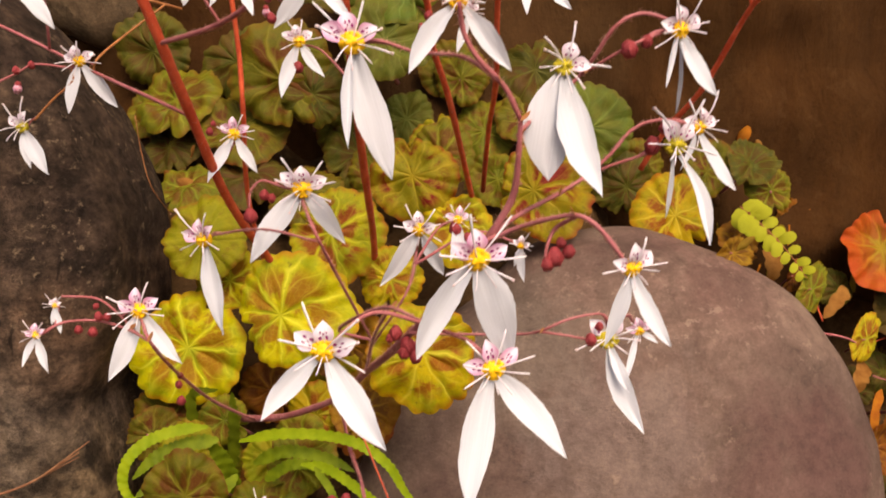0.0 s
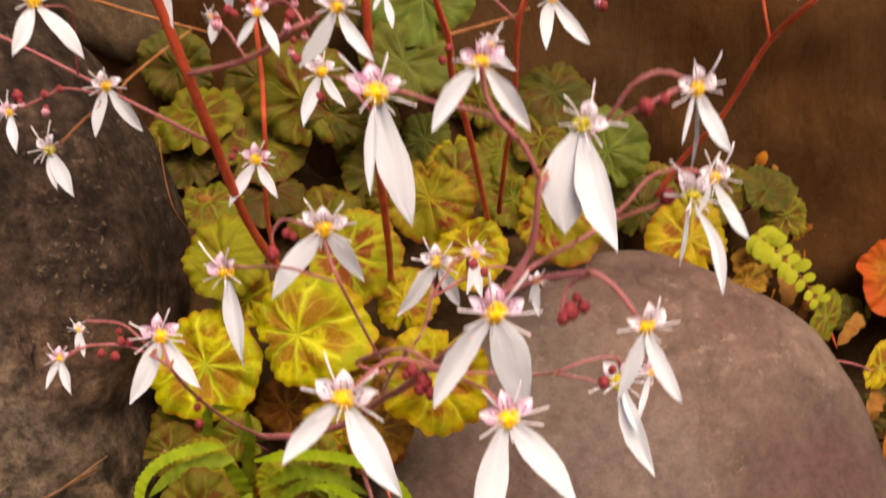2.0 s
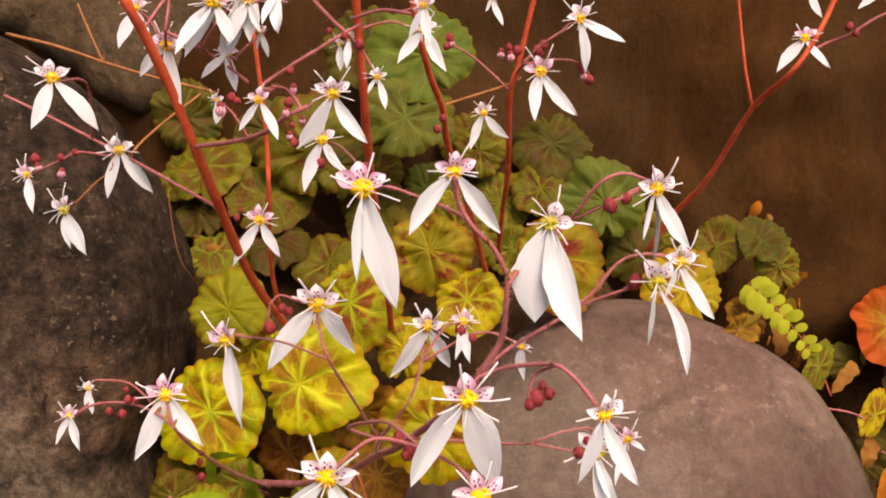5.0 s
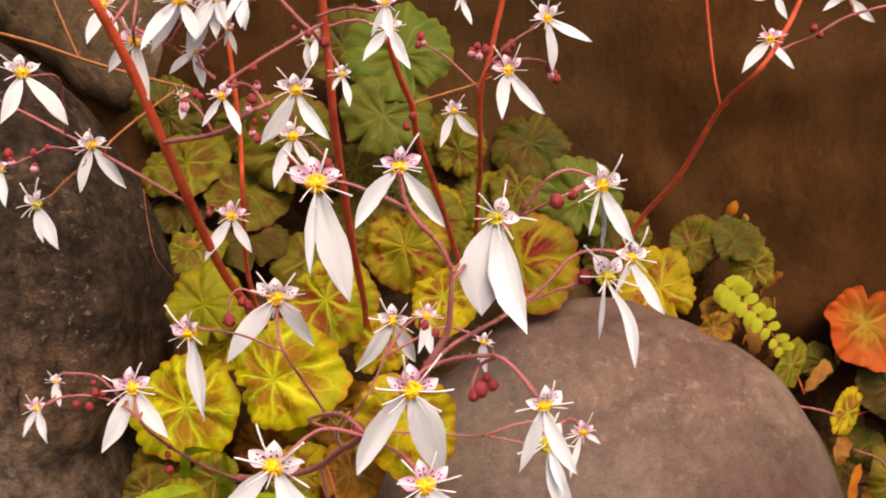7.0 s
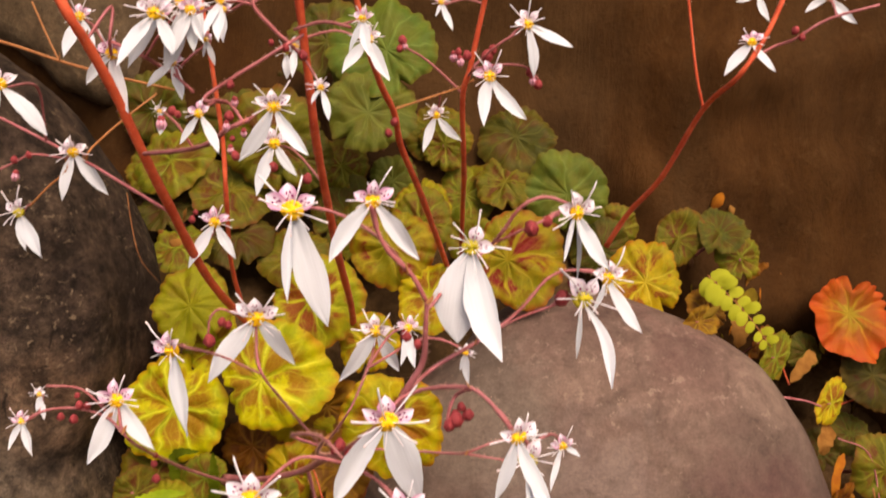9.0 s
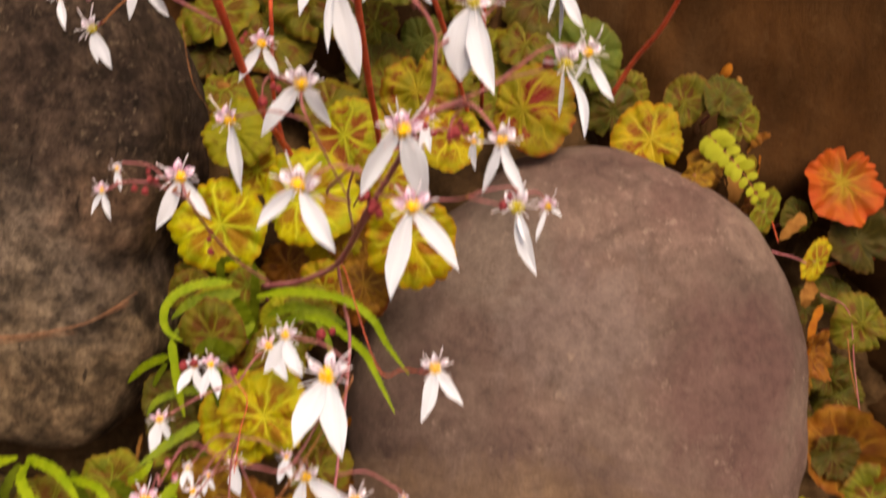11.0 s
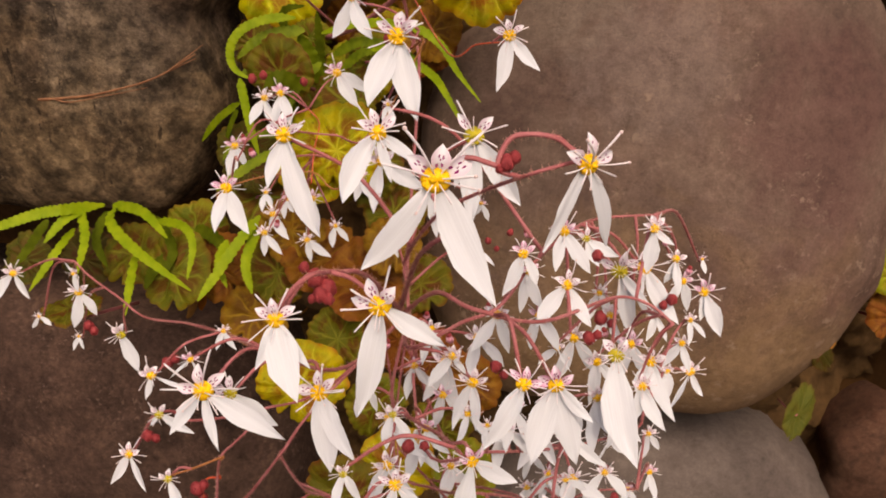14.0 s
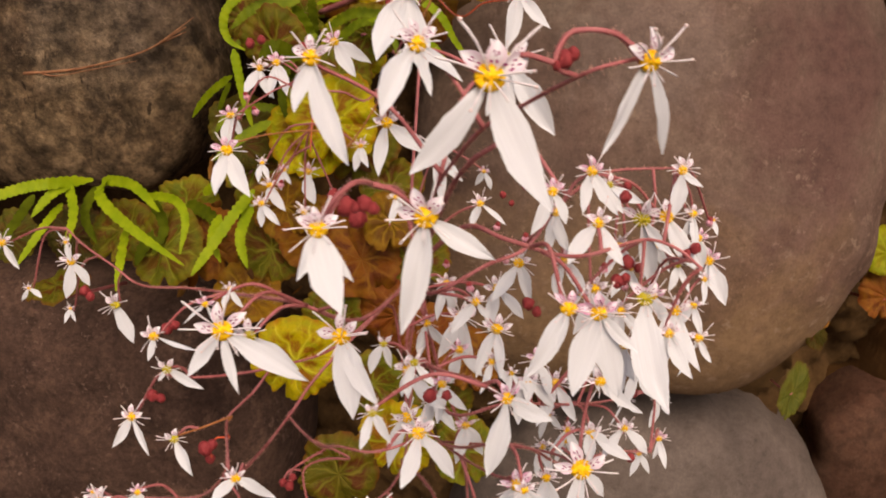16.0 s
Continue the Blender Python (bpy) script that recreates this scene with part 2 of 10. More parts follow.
def petal_material():
    m = Mat("white_petal", 0.5, 0.25)
    co = m.coords()
    wave = m.node("ShaderNodeTexNoise")
    mp = m.node("ShaderNodeMapping")
    mp.inputs["Scale"].default_value = (15, 1.6, 1)
    m.l.new(co, mp.inputs[0])
    m.l.new(mp.outputs[0], wave.inputs["Vector"])
    wave.inputs["Scale"].default_value, wave.inputs["Detail"].default_value = 1.0, 3
    m.color(m.mix(m.ramp(wave.outputs[0], (0.35, 0.0), (0.65, 1.0)), (0.765, 0.812, 0.868), (0.715, 0.76, 0.815)))
    m.bump(wave.outputs[0], 0.14, 0.0006)
    m.leafy(0.2)
    return m.m


def upper_material(name, body, flush, amount):
    """A small upper petal: pale in the middle, flushed towards its margin and tip."""
    m = Mat(name, 0.5, 0.3)
    sep = m.node("ShaderNodeSeparateXYZ")
    m.l.new(m.coords(), sep.inputs[0])
    out = m.math("ADD", m.math("MULTIPLY", m.math("ABSOLUTE", sep.outputs[0]), 2.2), m.math("MULTIPLY", m.noise(5, 3), 0.5))
    m.color(m.mix(m.math("MULTIPLY", m.ramp(out, (0.42, 0.0), (0.85, 1.0)), amount), body, flush))
    m.leafy(0.2)
    return m.m


PETAL = petal_material()
UPPER = upper_material("pink_petal", (0.84, 0.74, 0.84), (0.72, 0.27, 0.50), 0.75)
UPPER_PALE = upper_material("pale_petal", (0.85, 0.85, 0.90), (0.78, 0.50, 0.66), 0.45)
SPOT = plain_material("magenta_spot", (0.34, 0.02, 0.17), (0.20, 0.012, 0.12), 9)
YELLOW = plain_material("yellow_ovary", (0.95, 0.62, 0.012), (0.78, 0.40, 0.008), 9, 0.6, 0.3, 0.0, 0.6)
LIME = plain_material("green_ovary", (0.55, 0.47, 0.03), (0.36, 0.30, 0.02), 9)
FILAMENT = plain_material("white_filament", (0.88, 0.89, 0.92), (0.84, 0.78, 0.83), 4, 0.5, 0.3, 0.15)
ANTHER = plain_material("pale_anther", (0.85, 0.78, 0.76), (0.80, 0.60, 0.62), 30)
STEM = plain_material("red_stem", (0.7829, 0.138, 0.057), (0.5502, 0.07507, 0.03192), 110, 0.6, 0.2, 0.0, 0.7)
STEM_PINK = plain_material("pink_stem", (0.4858, 0.1745, 0.1862), (0.34, 0.09476, 0.0966), 120, 0.6, 0.2, 0.0, 0.7)
STEM_TAN = plain_material("tan_stem", (0.44, 0.18, 0.060), (0.30, 0.11, 0.032), 160, 0.6, 0.3, 0.0, 0.7)
HAIR = plain_material("pale_hair", (0.78, 0.46, 0.38), (0.66, 0.32, 0.26), 300, 0.5, 0.3, 0.3)
BUD = plain_material("red_bud", (0.384, 0.0525, 0.05525), (0.24, 0.02625, 0.034), 9, 0.55, 0.35, 0.0, 0.6)
BUD_PINK = plain_material("pink_bud", (0.84, 0.50, 0.60), (0.72, 0.26, 0.38), 2.5, 0.5, 0.3, 0.2)
LEAF = leaf_material("yellow_green_leaf", (0.517, 0.4125, 0.004), (0.319, 0.33, 0.006), (0.275, 0.066, 0.004), (0.66, 0.583, 0.05), (0.418, 0.143, 0.006), 0.85, 7, 0.0, 0.7)
LEAF_GREEN = leaf_material("olive_leaf", (0.115, 0.128, 0.005), (0.185, 0.165, 0.006), (0.13, 0.036, 0.005), (0.30, 0.30, 0.03), (0.19, 0.075, 0.008), 0.85, 7, 0.0, 0.6)
LEAF_VARIED = leaf_material("red_veined_leaf", (0.2464, 0.2632, 0.006), (0.3808, 0.336, 0.006), (0.224, 0.04032, 0.006), (0.5152, 0.4704, 0.03), (0.2912, 0.0672, 0.006), 1.0, 7, 0.0, 0.55)
LEAF_LIME = leaf_material("lime_leaf", (0.24, 0.29, 0.006), (0.33, 0.36, 0.008), (0.22, 0.10, 0.006), (0.42, 0.44, 0.04), (0.30, 0.16, 0.008), 0.35, 7, 0.0, 0.4)
# dark olive leaves; in gaps and at the back this colour also paints shade
LEAF_DARK_SHADED = leaf_material("dark_leaf", (0.050, 0.052, 0.004), (0.09, 0.075, 0.006), (0.085, 0.025, 0.005), (0.16, 0.15, 0.02), (0.12, 0.055, 0.008), 0.7, 11, 0.0, 0.5)
LEAF_COOL = leaf_material("deep_green_leaf", (0.085, 0.118, 0.012), (0.125, 0.150, 0.014), (0.11, 0.075, 0.008), (0.20, 0.24, 0.05), (0.13, 0.10, 0.01), 0.3, 7, 0.0, 0.5)
LEAF_RED = leaf_material("red_leaf", (0.4477, 0.02566, 0.01), (0.4263, 0.05388, 0.008), (0.2717, 0.01842, 0.006), (0.387, 0.1608, 0.02), (0.4451, 0.01316, 0.01), 0.7, 9, 0.0, 0.3, (0.3, 0.1827, 0.012))
LEAF_BROWN = leaf_material("withered_leaf", (0.2542, 0.092, 0.0063), (0.3034, 0.152, 0.0108), (0.123, 0.032, 0.0072), (0.3444, 0.2, 0.036), (0.1968, 0.056, 0.009), 0.8, 9, 0.2, 0.35)
FROND = plain_material("fern_green", (0.24, 0.36, 0.006), (0.34, 0.45, 0.012), 120, 0.6, 0.2, 0.3, 0.4)
FROND_OLIVE = plain_material("fern_olive_green", (0.135, 0.20, 0.006), (0.23, 0.31, 0.010), 120, 0.6, 0.2, 0.3, 0.4)
FROND_PALE = plain_material("fern_yellow_green", (0.48, 0.49, 0.03), (0.34, 0.38, 0.015), 160, 0.6, 0.2, 0.3, 0.4)
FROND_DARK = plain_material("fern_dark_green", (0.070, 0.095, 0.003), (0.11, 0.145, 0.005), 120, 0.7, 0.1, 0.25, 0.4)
STONE_LEFT = stone_material("dark_stone", (0.03744, 0.02371, 0.01351), (0.08612, 0.05745, 0.03281), (0.1663, 0.1182, 0.0679), (0.1052, 0.07053, 0.03909), (0.2695, 0.197, 0.1237), 0.75, 1.7, 1.15, ((0.0385, 0.0245, 0.0175), 0.85, -0.085, -0.02), 0.75, ((0.11, -0.055, 0.065, (0.21, 0.168, 0.122), 0.35), (0.16, -0.02, 0.045, (0.125, 0.072, 0.042), 0.55)))
STONE_LOW = stone_material("umber_stone", (0.02922, 0.01595, 0.01182), (0.05643, 0.03279, 0.02462), (0.1159, 0.06913, 0.04923), (0.07557, 0.04431, 0.0325), (0.2821, 0.1861, 0.1477), 0.5, 1.6, 0.9, None, 0.45)
STONE_RIGHT = stone_material("brown_grey_stone", (0.08795, 0.05528, 0.04439), (0.1364, 0.09297, 0.07203), (0.2064, 0.1491, 0.1123), (0.1302, 0.067, 0.05528), (0.3231, 0.2345, 0.1759), 0.5, 0.85, 0.52, ((0.2019, 0.1298, 0.07119), 0.9, -0.045, -0.13), 0.3, ((0.09, 0.01, 0.075, (0.115, 0.060, 0.052), 0.6), (-0.015, 0.05, 0.06, (0.225, 0.172, 0.148), 0.4), (-0.07, 0.10, 0.05, (0.155, 0.125, 0.098), 0.5)))
STONE_GREY = stone_material("grey_stone", (0.1035, 0.0828, 0.0725), (0.135, 0.1098, 0.0954), (0.1665, 0.1368, 0.1193), (0.117, 0.0945, 0.08586), (0.252, 0.207, 0.1813), 0.18, 0.8, 0.5)
STONE_RED = stone_material("reddish_stone", (0.055, 0.026, 0.016), (0.085, 0.042, 0.027), (0.125, 0.068, 0.045), (0.10, 0.04, 0.025), (0.2, 0.14, 0.1), 0.2, 1.0, 0.7, None, 0.4)
STONE_TAN = stone_material("tan_stone", (0.075, 0.047, 0.024), (0.125, 0.084, 0.045), (0.19, 0.136, 0.078), (0.12, 0.075, 0.04), (0.28, 0.21, 0.13), 0.3, 1.0, 0.8, None, 0.4)
SOIL = soil_material("brown_soil", (0.02624, 0.01066, 0.003116), (0.05248, 0.02132, 0.00574), (0.0861, 0.03772, 0.01148), 1.0, 0.35, (0.07216, 0.04346, 0.01886), 0.4)
# soil whose colour carries the shade deep between the stones
SOIL_SHADED = soil_material("dark_soil", (0.0405, 0.0221, 0.0096), (0.0837, 0.0468, 0.0192), (0.1485, 0.0845, 0.0336))
GROUND = soil_material("ground_soil", (0.05, 0.035, 0.02), (0.09, 0.06, 0.035), (0.14, 0.10, 0.06), 0.2)


# ---- builders ----
def mesh_of(name, bm, mats, smooth=True):
    me = bpy.data.meshes.new(name)
    bm.normal_update()
    bm.to_mesh(me)
    bm.free()
    for m in mats if isinstance(mats, (list, tuple)) else [mats]:
        me.materials.append(m)
    if smooth:
        me.shade_smooth()
    return me


def part(name, mesh, parent, m=None, label=""):
    ob = new(name, mesh)
    ob.parent = parent
    if m is not None:
        ob.matrix_basis = m
    return tagged(ob, label) if label else ob


def grid(bm, rows, flip=False, mat=0):
    vs = [[bm.verts.new(p) for p in row] for row in rows]
    for a, b in zip(vs, vs[1:]):
        for i in range(len(a) - 1):
            f = (a[i], a[i + 1], b[i + 1], b[i])
            bm.faces.new(f[::-1] if flip else f).material_index = mat
    return vs


def tube(bm, pts, radii, sides=7, mat=0):
    """A tapered tube along a line of points, closed at both ends."""
    rings, ref = [], Vector((0.31, 0.2, 0.93)).normalized()
    for i, p in enumerate(pts):
        d = (pts[min(i + 1, len(pts) - 1)] - pts[max(i - 1, 0)]).normalized()
        u = d.cross(ref).normalized()
        v = d.cross(u)
        rings.append([bm.verts.new(p + (u * math.cos(a) + v * math.sin(a)) * radii[i]) for a in (2 * math.pi * k / sides for k in range(sides))])
    for a, b in zip(rings, rings[1:]):
        for k in range(sides):
            bm.faces.new((a[k], a[(k + 1) % sides], b[(k + 1) % sides], b[k])).material_index = mat
    bm.faces.new(rings[0][::-1]).material_index = mat
    bm.faces.new(rings[-1]).material_index = mat


def spline(pts, n):
    """A smooth line through the points, n pieces to each stretch."""
    pts = [Vector(p) for p in pts]
    if len(pts) == 2:
        return [pts[0].lerp(pts[1], i / n) for i in range(n + 1)]
    ext = [2 * pts[0] - pts[1]] + pts + [2 * pts[-1] - pts[-2]]
    out = []
    for a, b, c, d in zip(ext, ext[1:], ext[2:], ext[3:]):
        for i in range(n):
            t = i / n
            out.append(0.5 * (2 * b + (c - a) * t + (2 * a - 5 * b + 4 * c - d) * t * t + (3 * b - a - 3 * c + d) * t ** 3))
    return out + [pts[-1]]


def blob(bm, centre, rx, ry, rz, seg=10, rings=7, rough=0.0, mat=0, seed=0.0):
    rows = []
    for i in range(rings + 1):
        ph = math.pi * i / rings
        row = []
        for j in range(seg):
            th = 2 * math.pi * j / seg
            d = Vector((math.sin(ph) * math.cos(th), math.sin(ph) * math.sin(th), math.cos(ph)))
            k = 1 + rough * noise.noise(d * 2.5 + Vector((seed, seed, 0)))
            row.append(Vector(centre) + Vector((d.x * rx, d.y * ry, d.z * rz)) * k)
        rows.append(row)
    top, bot = bm.verts.new(rows[0][0]), bm.verts.new(rows[-1][0])
    vs = [[bm.verts.new(p) for p in row] for row in rows[1:-1]]
    for j in range(seg):
        q = (j + 1) % seg
        bm.faces.new((top, vs[0][j], vs[0][q])).material_index = mat
        bm.faces.new((bot, vs[-1][q], vs[-1][j])).material_index = mat
        for a, b in zip(vs, vs[1:]):
            bm.faces.new((a[j], b[j], b[q], a[q])).material_index = mat


# long petals: unit length along -y, unit width, face towards +z
def petal_mesh(k, lean=None):
    """A long petal, unit length along -y: acute, a little lopsided, its margin uneven and its blade softly creased."""
    rng = random.Random(40 + k)
    bend, curl, skew, wave = rng.uniform(-0.10, 0.17), rng.uniform(-0.03, 0.10), rng.uniform(-0.22, 0.22), rng.uniform(0, 6)
    peak, claw, lop, roll = rng.uniform(0.80, 1.08), rng.uniform(0.05, 0.09), rng.uniform(-0.14, 0.14), rng.uniform(-0.16, 0.16)
    if lean is not None:
        skew, lop = lean
    bm, up, down = bmesh.new(), [], []
    n, w = 22, 8
    for i in range(n + 1):
        t = i / n
        half = 0.5 * math.sin(math.pi * t ** peak) ** 0.95 + claw * (1 - t) ** 3 + 0.004
        row, low = [], []
        for j in range(w + 1):
            s = 2 * j / w - 1
            edge = 1 + lop * s + abs(s) * (0.05 * math.sin(7 * t + wave + s) + 0.10 * noise.noise((6 * t, 3 * s + 5 * k, 0.5)) + 0.05 * noise.noise((17 * t, 2 * s + 7 * k, 2.5)))
            x = s * half * edge + skew * math.sin(math.pi * t)
            z = -bend * t * t * 1.4 + curl * s * s * half + roll * s * half * t + 0.014 * math.sin(6 * t + wave) * s - 0.016 * (1 - abs(s)) ** 2 + 0.012 * noise.noise((4 * s, 3 * t, k))
            th = 0.006 * (1 - abs(s)) + 0.0015
            row.append((x, -t, z + th))
            low.append((x, -t, z - th))
        up.append(row)
        down.append(low)
    grid(bm, up, True)
    grid(bm, down)
    bmesh.ops.remove_doubles(bm, verts=bm.verts, dist=0.0002)
    return mesh_of("petal", bm, PETAL)


def upper_mesh(k, base):
    """A small upper petal, unit length along +y: a short claw, a broad pointed blade, spots and a yellow foot."""
    rng = random.Random(70 + k)
    bm, up, down = bmesh.new(), [], []
    wide = rng.uniform(0.30, 0.36)

    def rise(t):
        return 0.20 * math.sin(math.pi * t) + 0.08 * t

    for i in range(11):
        t = i / 10
        half = wide * math.sin(math.pi * t ** 1.12) ** 0.9 + 0.07 * (1 - t) ** 2 + 0.004
        up.append([(s * half, t, rise(t) + 0.35 * s * s * half + 0.008) for s in (-1, -0.5, 0, 0.5, 1)])
        down.append([(s * half, t, rise(t) + 0.35 * s * s * half - 0.008) for s in (-1, -0.5, 0, 0.5, 1)])
    grid(bm, up)
    grid(bm, down, True)
    for sx, sy, r in ((-0.11, 0.36, 0.058), (0.11, 0.38, 0.056), (-0.10, 0.58, 0.040), (0.09, 0.60, 0.044), (0.0, 0.48, 0.03)):
        sx, sy = sx + rng.uniform(-0.03, 0.03), sy + rng.uniform(-0.04, 0.04)
        z = rise(sy) + 0.35 * sx * sx / wide + 0.02
        ring = [bm.verts.new((sx + r * 0.85 * math.cos(a), sy + r * 1.7 * math.sin(a), z + 0.35 * abs(r * math.cos(a)) * abs(sx) / wide)) for a in (math.pi * q / 4 for q in range(8))]
        bm.faces.new(ring).material_index = 1
    ring = [bm.verts.new((0.08 * math.cos(a), 0.13 + 0.10 * math.sin(a), rise(0.13) + 0.03)) for a in (math.pi * q / 4 for q in range(8))]
    bm.faces.new(ring).material_index = 2
    return mesh_of("upper_petal", bm, [base, SPOT, YELLOW])


def stamen_mesh(k):
    """A club-shaped stamen, unit length along +y, rising from the face; some still carry their anther."""
    bm = bmesh.new()
    bend, side = (0.22, 0.40, 0.10, 0.30, 0.18, 0.05)[k], (0.10, -0.13, 0.15, -0.08, 0.03, -0.05)[k]
    pts = [Vector((side * t * t, t, 0.12 + bend * math.sin(1.9 * t))) for t in (0.05, 0.3, 0.55, 0.8, 0.96, 1.0)]
    tube(bm, pts, [0.018, 0.021, 0.027, 0.033, 0.029, 0.010], 6)
    if k < 2:
        blob(bm, pts[-2] + Vector((0, 0.03, 0.015)), 0.048, 0.046, 0.042, 8, 6, 0.25, 1, k)
    return mesh_of("stamen", bm, [FILAMENT, ANTHER])


def ovary_mesh(mat, k):
    """The swollen centre: a bumpy half-ring, two beaks and the green cup behind."""
    bm = bmesh.new()
    blob(bm, (0, 0, 0.06), 0.235, 0.215, 0.13, 16, 9, 0.25, 0, k)
    for i in range(7):
        a = math.pi * (0.02 + 0.16 * i) + k
        blob(bm, (0.19 * math.cos(a), 0.165 * math.sin(a), 0.11), 0.075, 0.07, 0.06, 8, 6, 0.4, 0, k + i)
    for s in (-1, 1):
        tube(bm, [Vector((s * 0.05, -0.01, 0.10)), Vector((s * 0.07, -0.02, 0.20)), Vector((s * 0.11, -0.03, 0.27))], [0.085, 0.06, 0.02], 7, 0)
    blob(bm, (0, 0, -0.03), 0.12, 0.12, 0.09, 8, 5, 0.1, 1, k + 3)
    return mesh_of("flower", bm, [mat, BUD])


PETALS = [petal_mesh(k) for k in range(14)] + [petal_mesh(k, lean) for k, lean in ((14, (-0.12, -0.1)), (15, (-0.16, -0.1)), (16, (-0.25, 0.0)), (17, (0.9, 0.0)))]
UPPERS = [upper_mesh(k, UPPER) for k in range(3)] + [upper_mesh(k, UPPER_PALE) for k in range(3, 6)]
STAMENS = [stamen_mesh(k) for k in range(6)]
OVARIES = [ovary_mesh(YELLOW, k) for k in range(3)] + [ovary_mesh(LIME, 3)]
STAMEN_ANGLES = ((-30, 0.95), (31, 0.95), (-84, 0.80), (82, 0.82), (-113, 0.76), (114, 0.78), (-147, 0.62), (146, 0.64), (176, 0.58), (4, 0.48))
flower_count = [0]


def flower(plant, at, turn, unit, petals, spin=0, old=False, yaw=0, nod=0):
    """One flower of a plant. turn: the Euler angles of its face; unit: the length that its small parts go by;
    petals: its long petals as (degrees from straight down, length, width, and a shape where it matters); yaw, nod: how far it looks aside or down."""
    flower_count[0] += 1
    rng = random.Random(flower_count[0])
    m = pose(*at, *turn) @ pose(0, 0, 0, nod + rng.uniform(-12, 8), yaw + rng.uniform(-10, 10), 0)
    unit *= 1.06
    head = part("flower", OVARIES[3 if old else rng.randrange(3)], plant, m @ Matrix.Scale(unit, 4))
    for deg, length, width, *shape in petals:
        k = length / unit
        part("petal", PETALS[shape[0] if shape else rng.randrange(14)], head, pose(0, 0, 0.02, rng.uniform(-6, 10), 0, deg) @ pose(0, -0.07, 0.0) @ Matrix.Diagonal((k * width * (0.80 if plant is low_plant else 0.74), k, k, 1)))
    spray = plant is low_plant
    pale = old or rng.random() > (0.25 if spray else 0.5)
    for deg in ((-40, 35) if old else (-62, 0, 62)):
        part("upper_petal", UPPERS[rng.randrange(3) + (3 if pale else 0)], head, pose(0, 0, 0.03, rng.uniform(-4, 22), 0, spin + deg + rng.uniform(-8, 8)) @ pose(0, 0.10, 0) @ Matrix.Diagonal((rng.uniform(0.34, 0.46) if spray else rng.uniform(0.46, 0.56), rng.uniform(0.46, 0.58), 0.55, 1)))
    for deg, long in STAMEN_ANGLES:
        if rng.random() < 0.92:
            part("stamen", STAMENS[rng.randrange(6)], head, pose(0, 0, 0, rng.uniform(-4, 24), 0, spin + deg + rng.uniform(-11, 11)) @ Matrix.Diagonal((0.85 * long, long * rng.uniform(0.82, 1.14), long, 1)))
    return head


def stem(plant, pts, r0, r1, mat=None, hairs=0, name="stem"):
    """A branch through a few points, from radius r0 to r1, with fine hairs."""
    rng = random.Random(int(1e5 * abs(pts[0][0] + 3 * pts[-1][2])))
    line = spline(pts, 6)
    n = len(line)
    bm = bmesh.new()
    radii = [(r0 + (r1 - r0) * i / (n - 1)) * rng.uniform(0.93, 1.09) for i in range(n)]
    tube(bm, line, radii, 8)
    for i in range(n - 1):
        a, b = line[i], line[i + 1]
        for _ in range(max(1, int(5.5 * hairs * (b - a).length * 1000))) if hairs else ():
            p = a.lerp(b, rng.random())
            d = (b - a).normalized().cross(Vector((rng.uniform(-1, 1), rng.uniform(-1, 1), rng.uniform(-1, 1)))).normalized()
            length = rng.uniform(0.0005, 0.0015) * min(1.0, 0.45 + radii[i] / 0.0013)
            u = (b - a).normalized() * 0.000045
            q = d.cross(u).normalized() * 0.000045
            base = p + d * radii[i] * 0.8
            vs = [bm.verts.new(base + u), bm.verts.new(base - u + q), bm.verts.new(base - u - q), bm.verts.new(base + d * length)]
            for f in ((0, 1, 3), (1, 2, 3), (2, 0, 3)):
                bm.faces.new([vs[k] for k in f]).material_index = 1
    return part(name, mesh_of(name, bm, [mat or STEM, HAIR]), plant)


def bract_mesh():
    """A small pointed leaf at a fork, unit length along +y."""
    bm, up, down = bmesh.new(), [], []
    for i in range(7):
        t = i / 6
        half = 0.2 * math.sin(math.pi * (0.12 + 0.86 * t)) ** 0.8
        up.append([(q * half, t, 0.25 * t * t + 0.2 * abs(q) * half) for q in (-1, 0, 1)])
        down.append([(q * half, t, 0.25 * t * t + 0.2 * abs(q) * half - 0.04) for q in (-1, 0, 1)])
    grid(bm, up)
    grid(bm, down, True)
    return mesh_of("bract", bm, BRACT_SKIN)


BRACT_SKIN = plain_material("bract", (0.52, 0.30, 0.10), (0.46, 0.14, 0.07), 60, 0.6, 0.2, 0.2)
BRACT = bract_mesh()


def bract(plant, at, turn, size):
    return part("bract", BRACT, plant, pose(*at, *turn) @ Matrix.Scale(size, 4))


def bud_mesh(k):
    bm = bmesh.new()
    blob(bm, (0, 0, 0), 0.8, 0.8, 1.0, 9, 7, 0.22, 0, k)
    for i in range(5):
        a = 2 * math.pi * i / 5 + k
        tube(bm, [Vector((0.62 * math.cos(a), 0.62 * math.sin(a), 0.45)), Vector((0.83 * math.cos(a), 0.83 * math.sin(a), -0.1)), Vector((0.45 * math.cos(a), 0.45 * math.sin(a), -0.95))], [0.13, 0.15, 0.05], 5)
    return mesh_of("bud", bm, BUD)


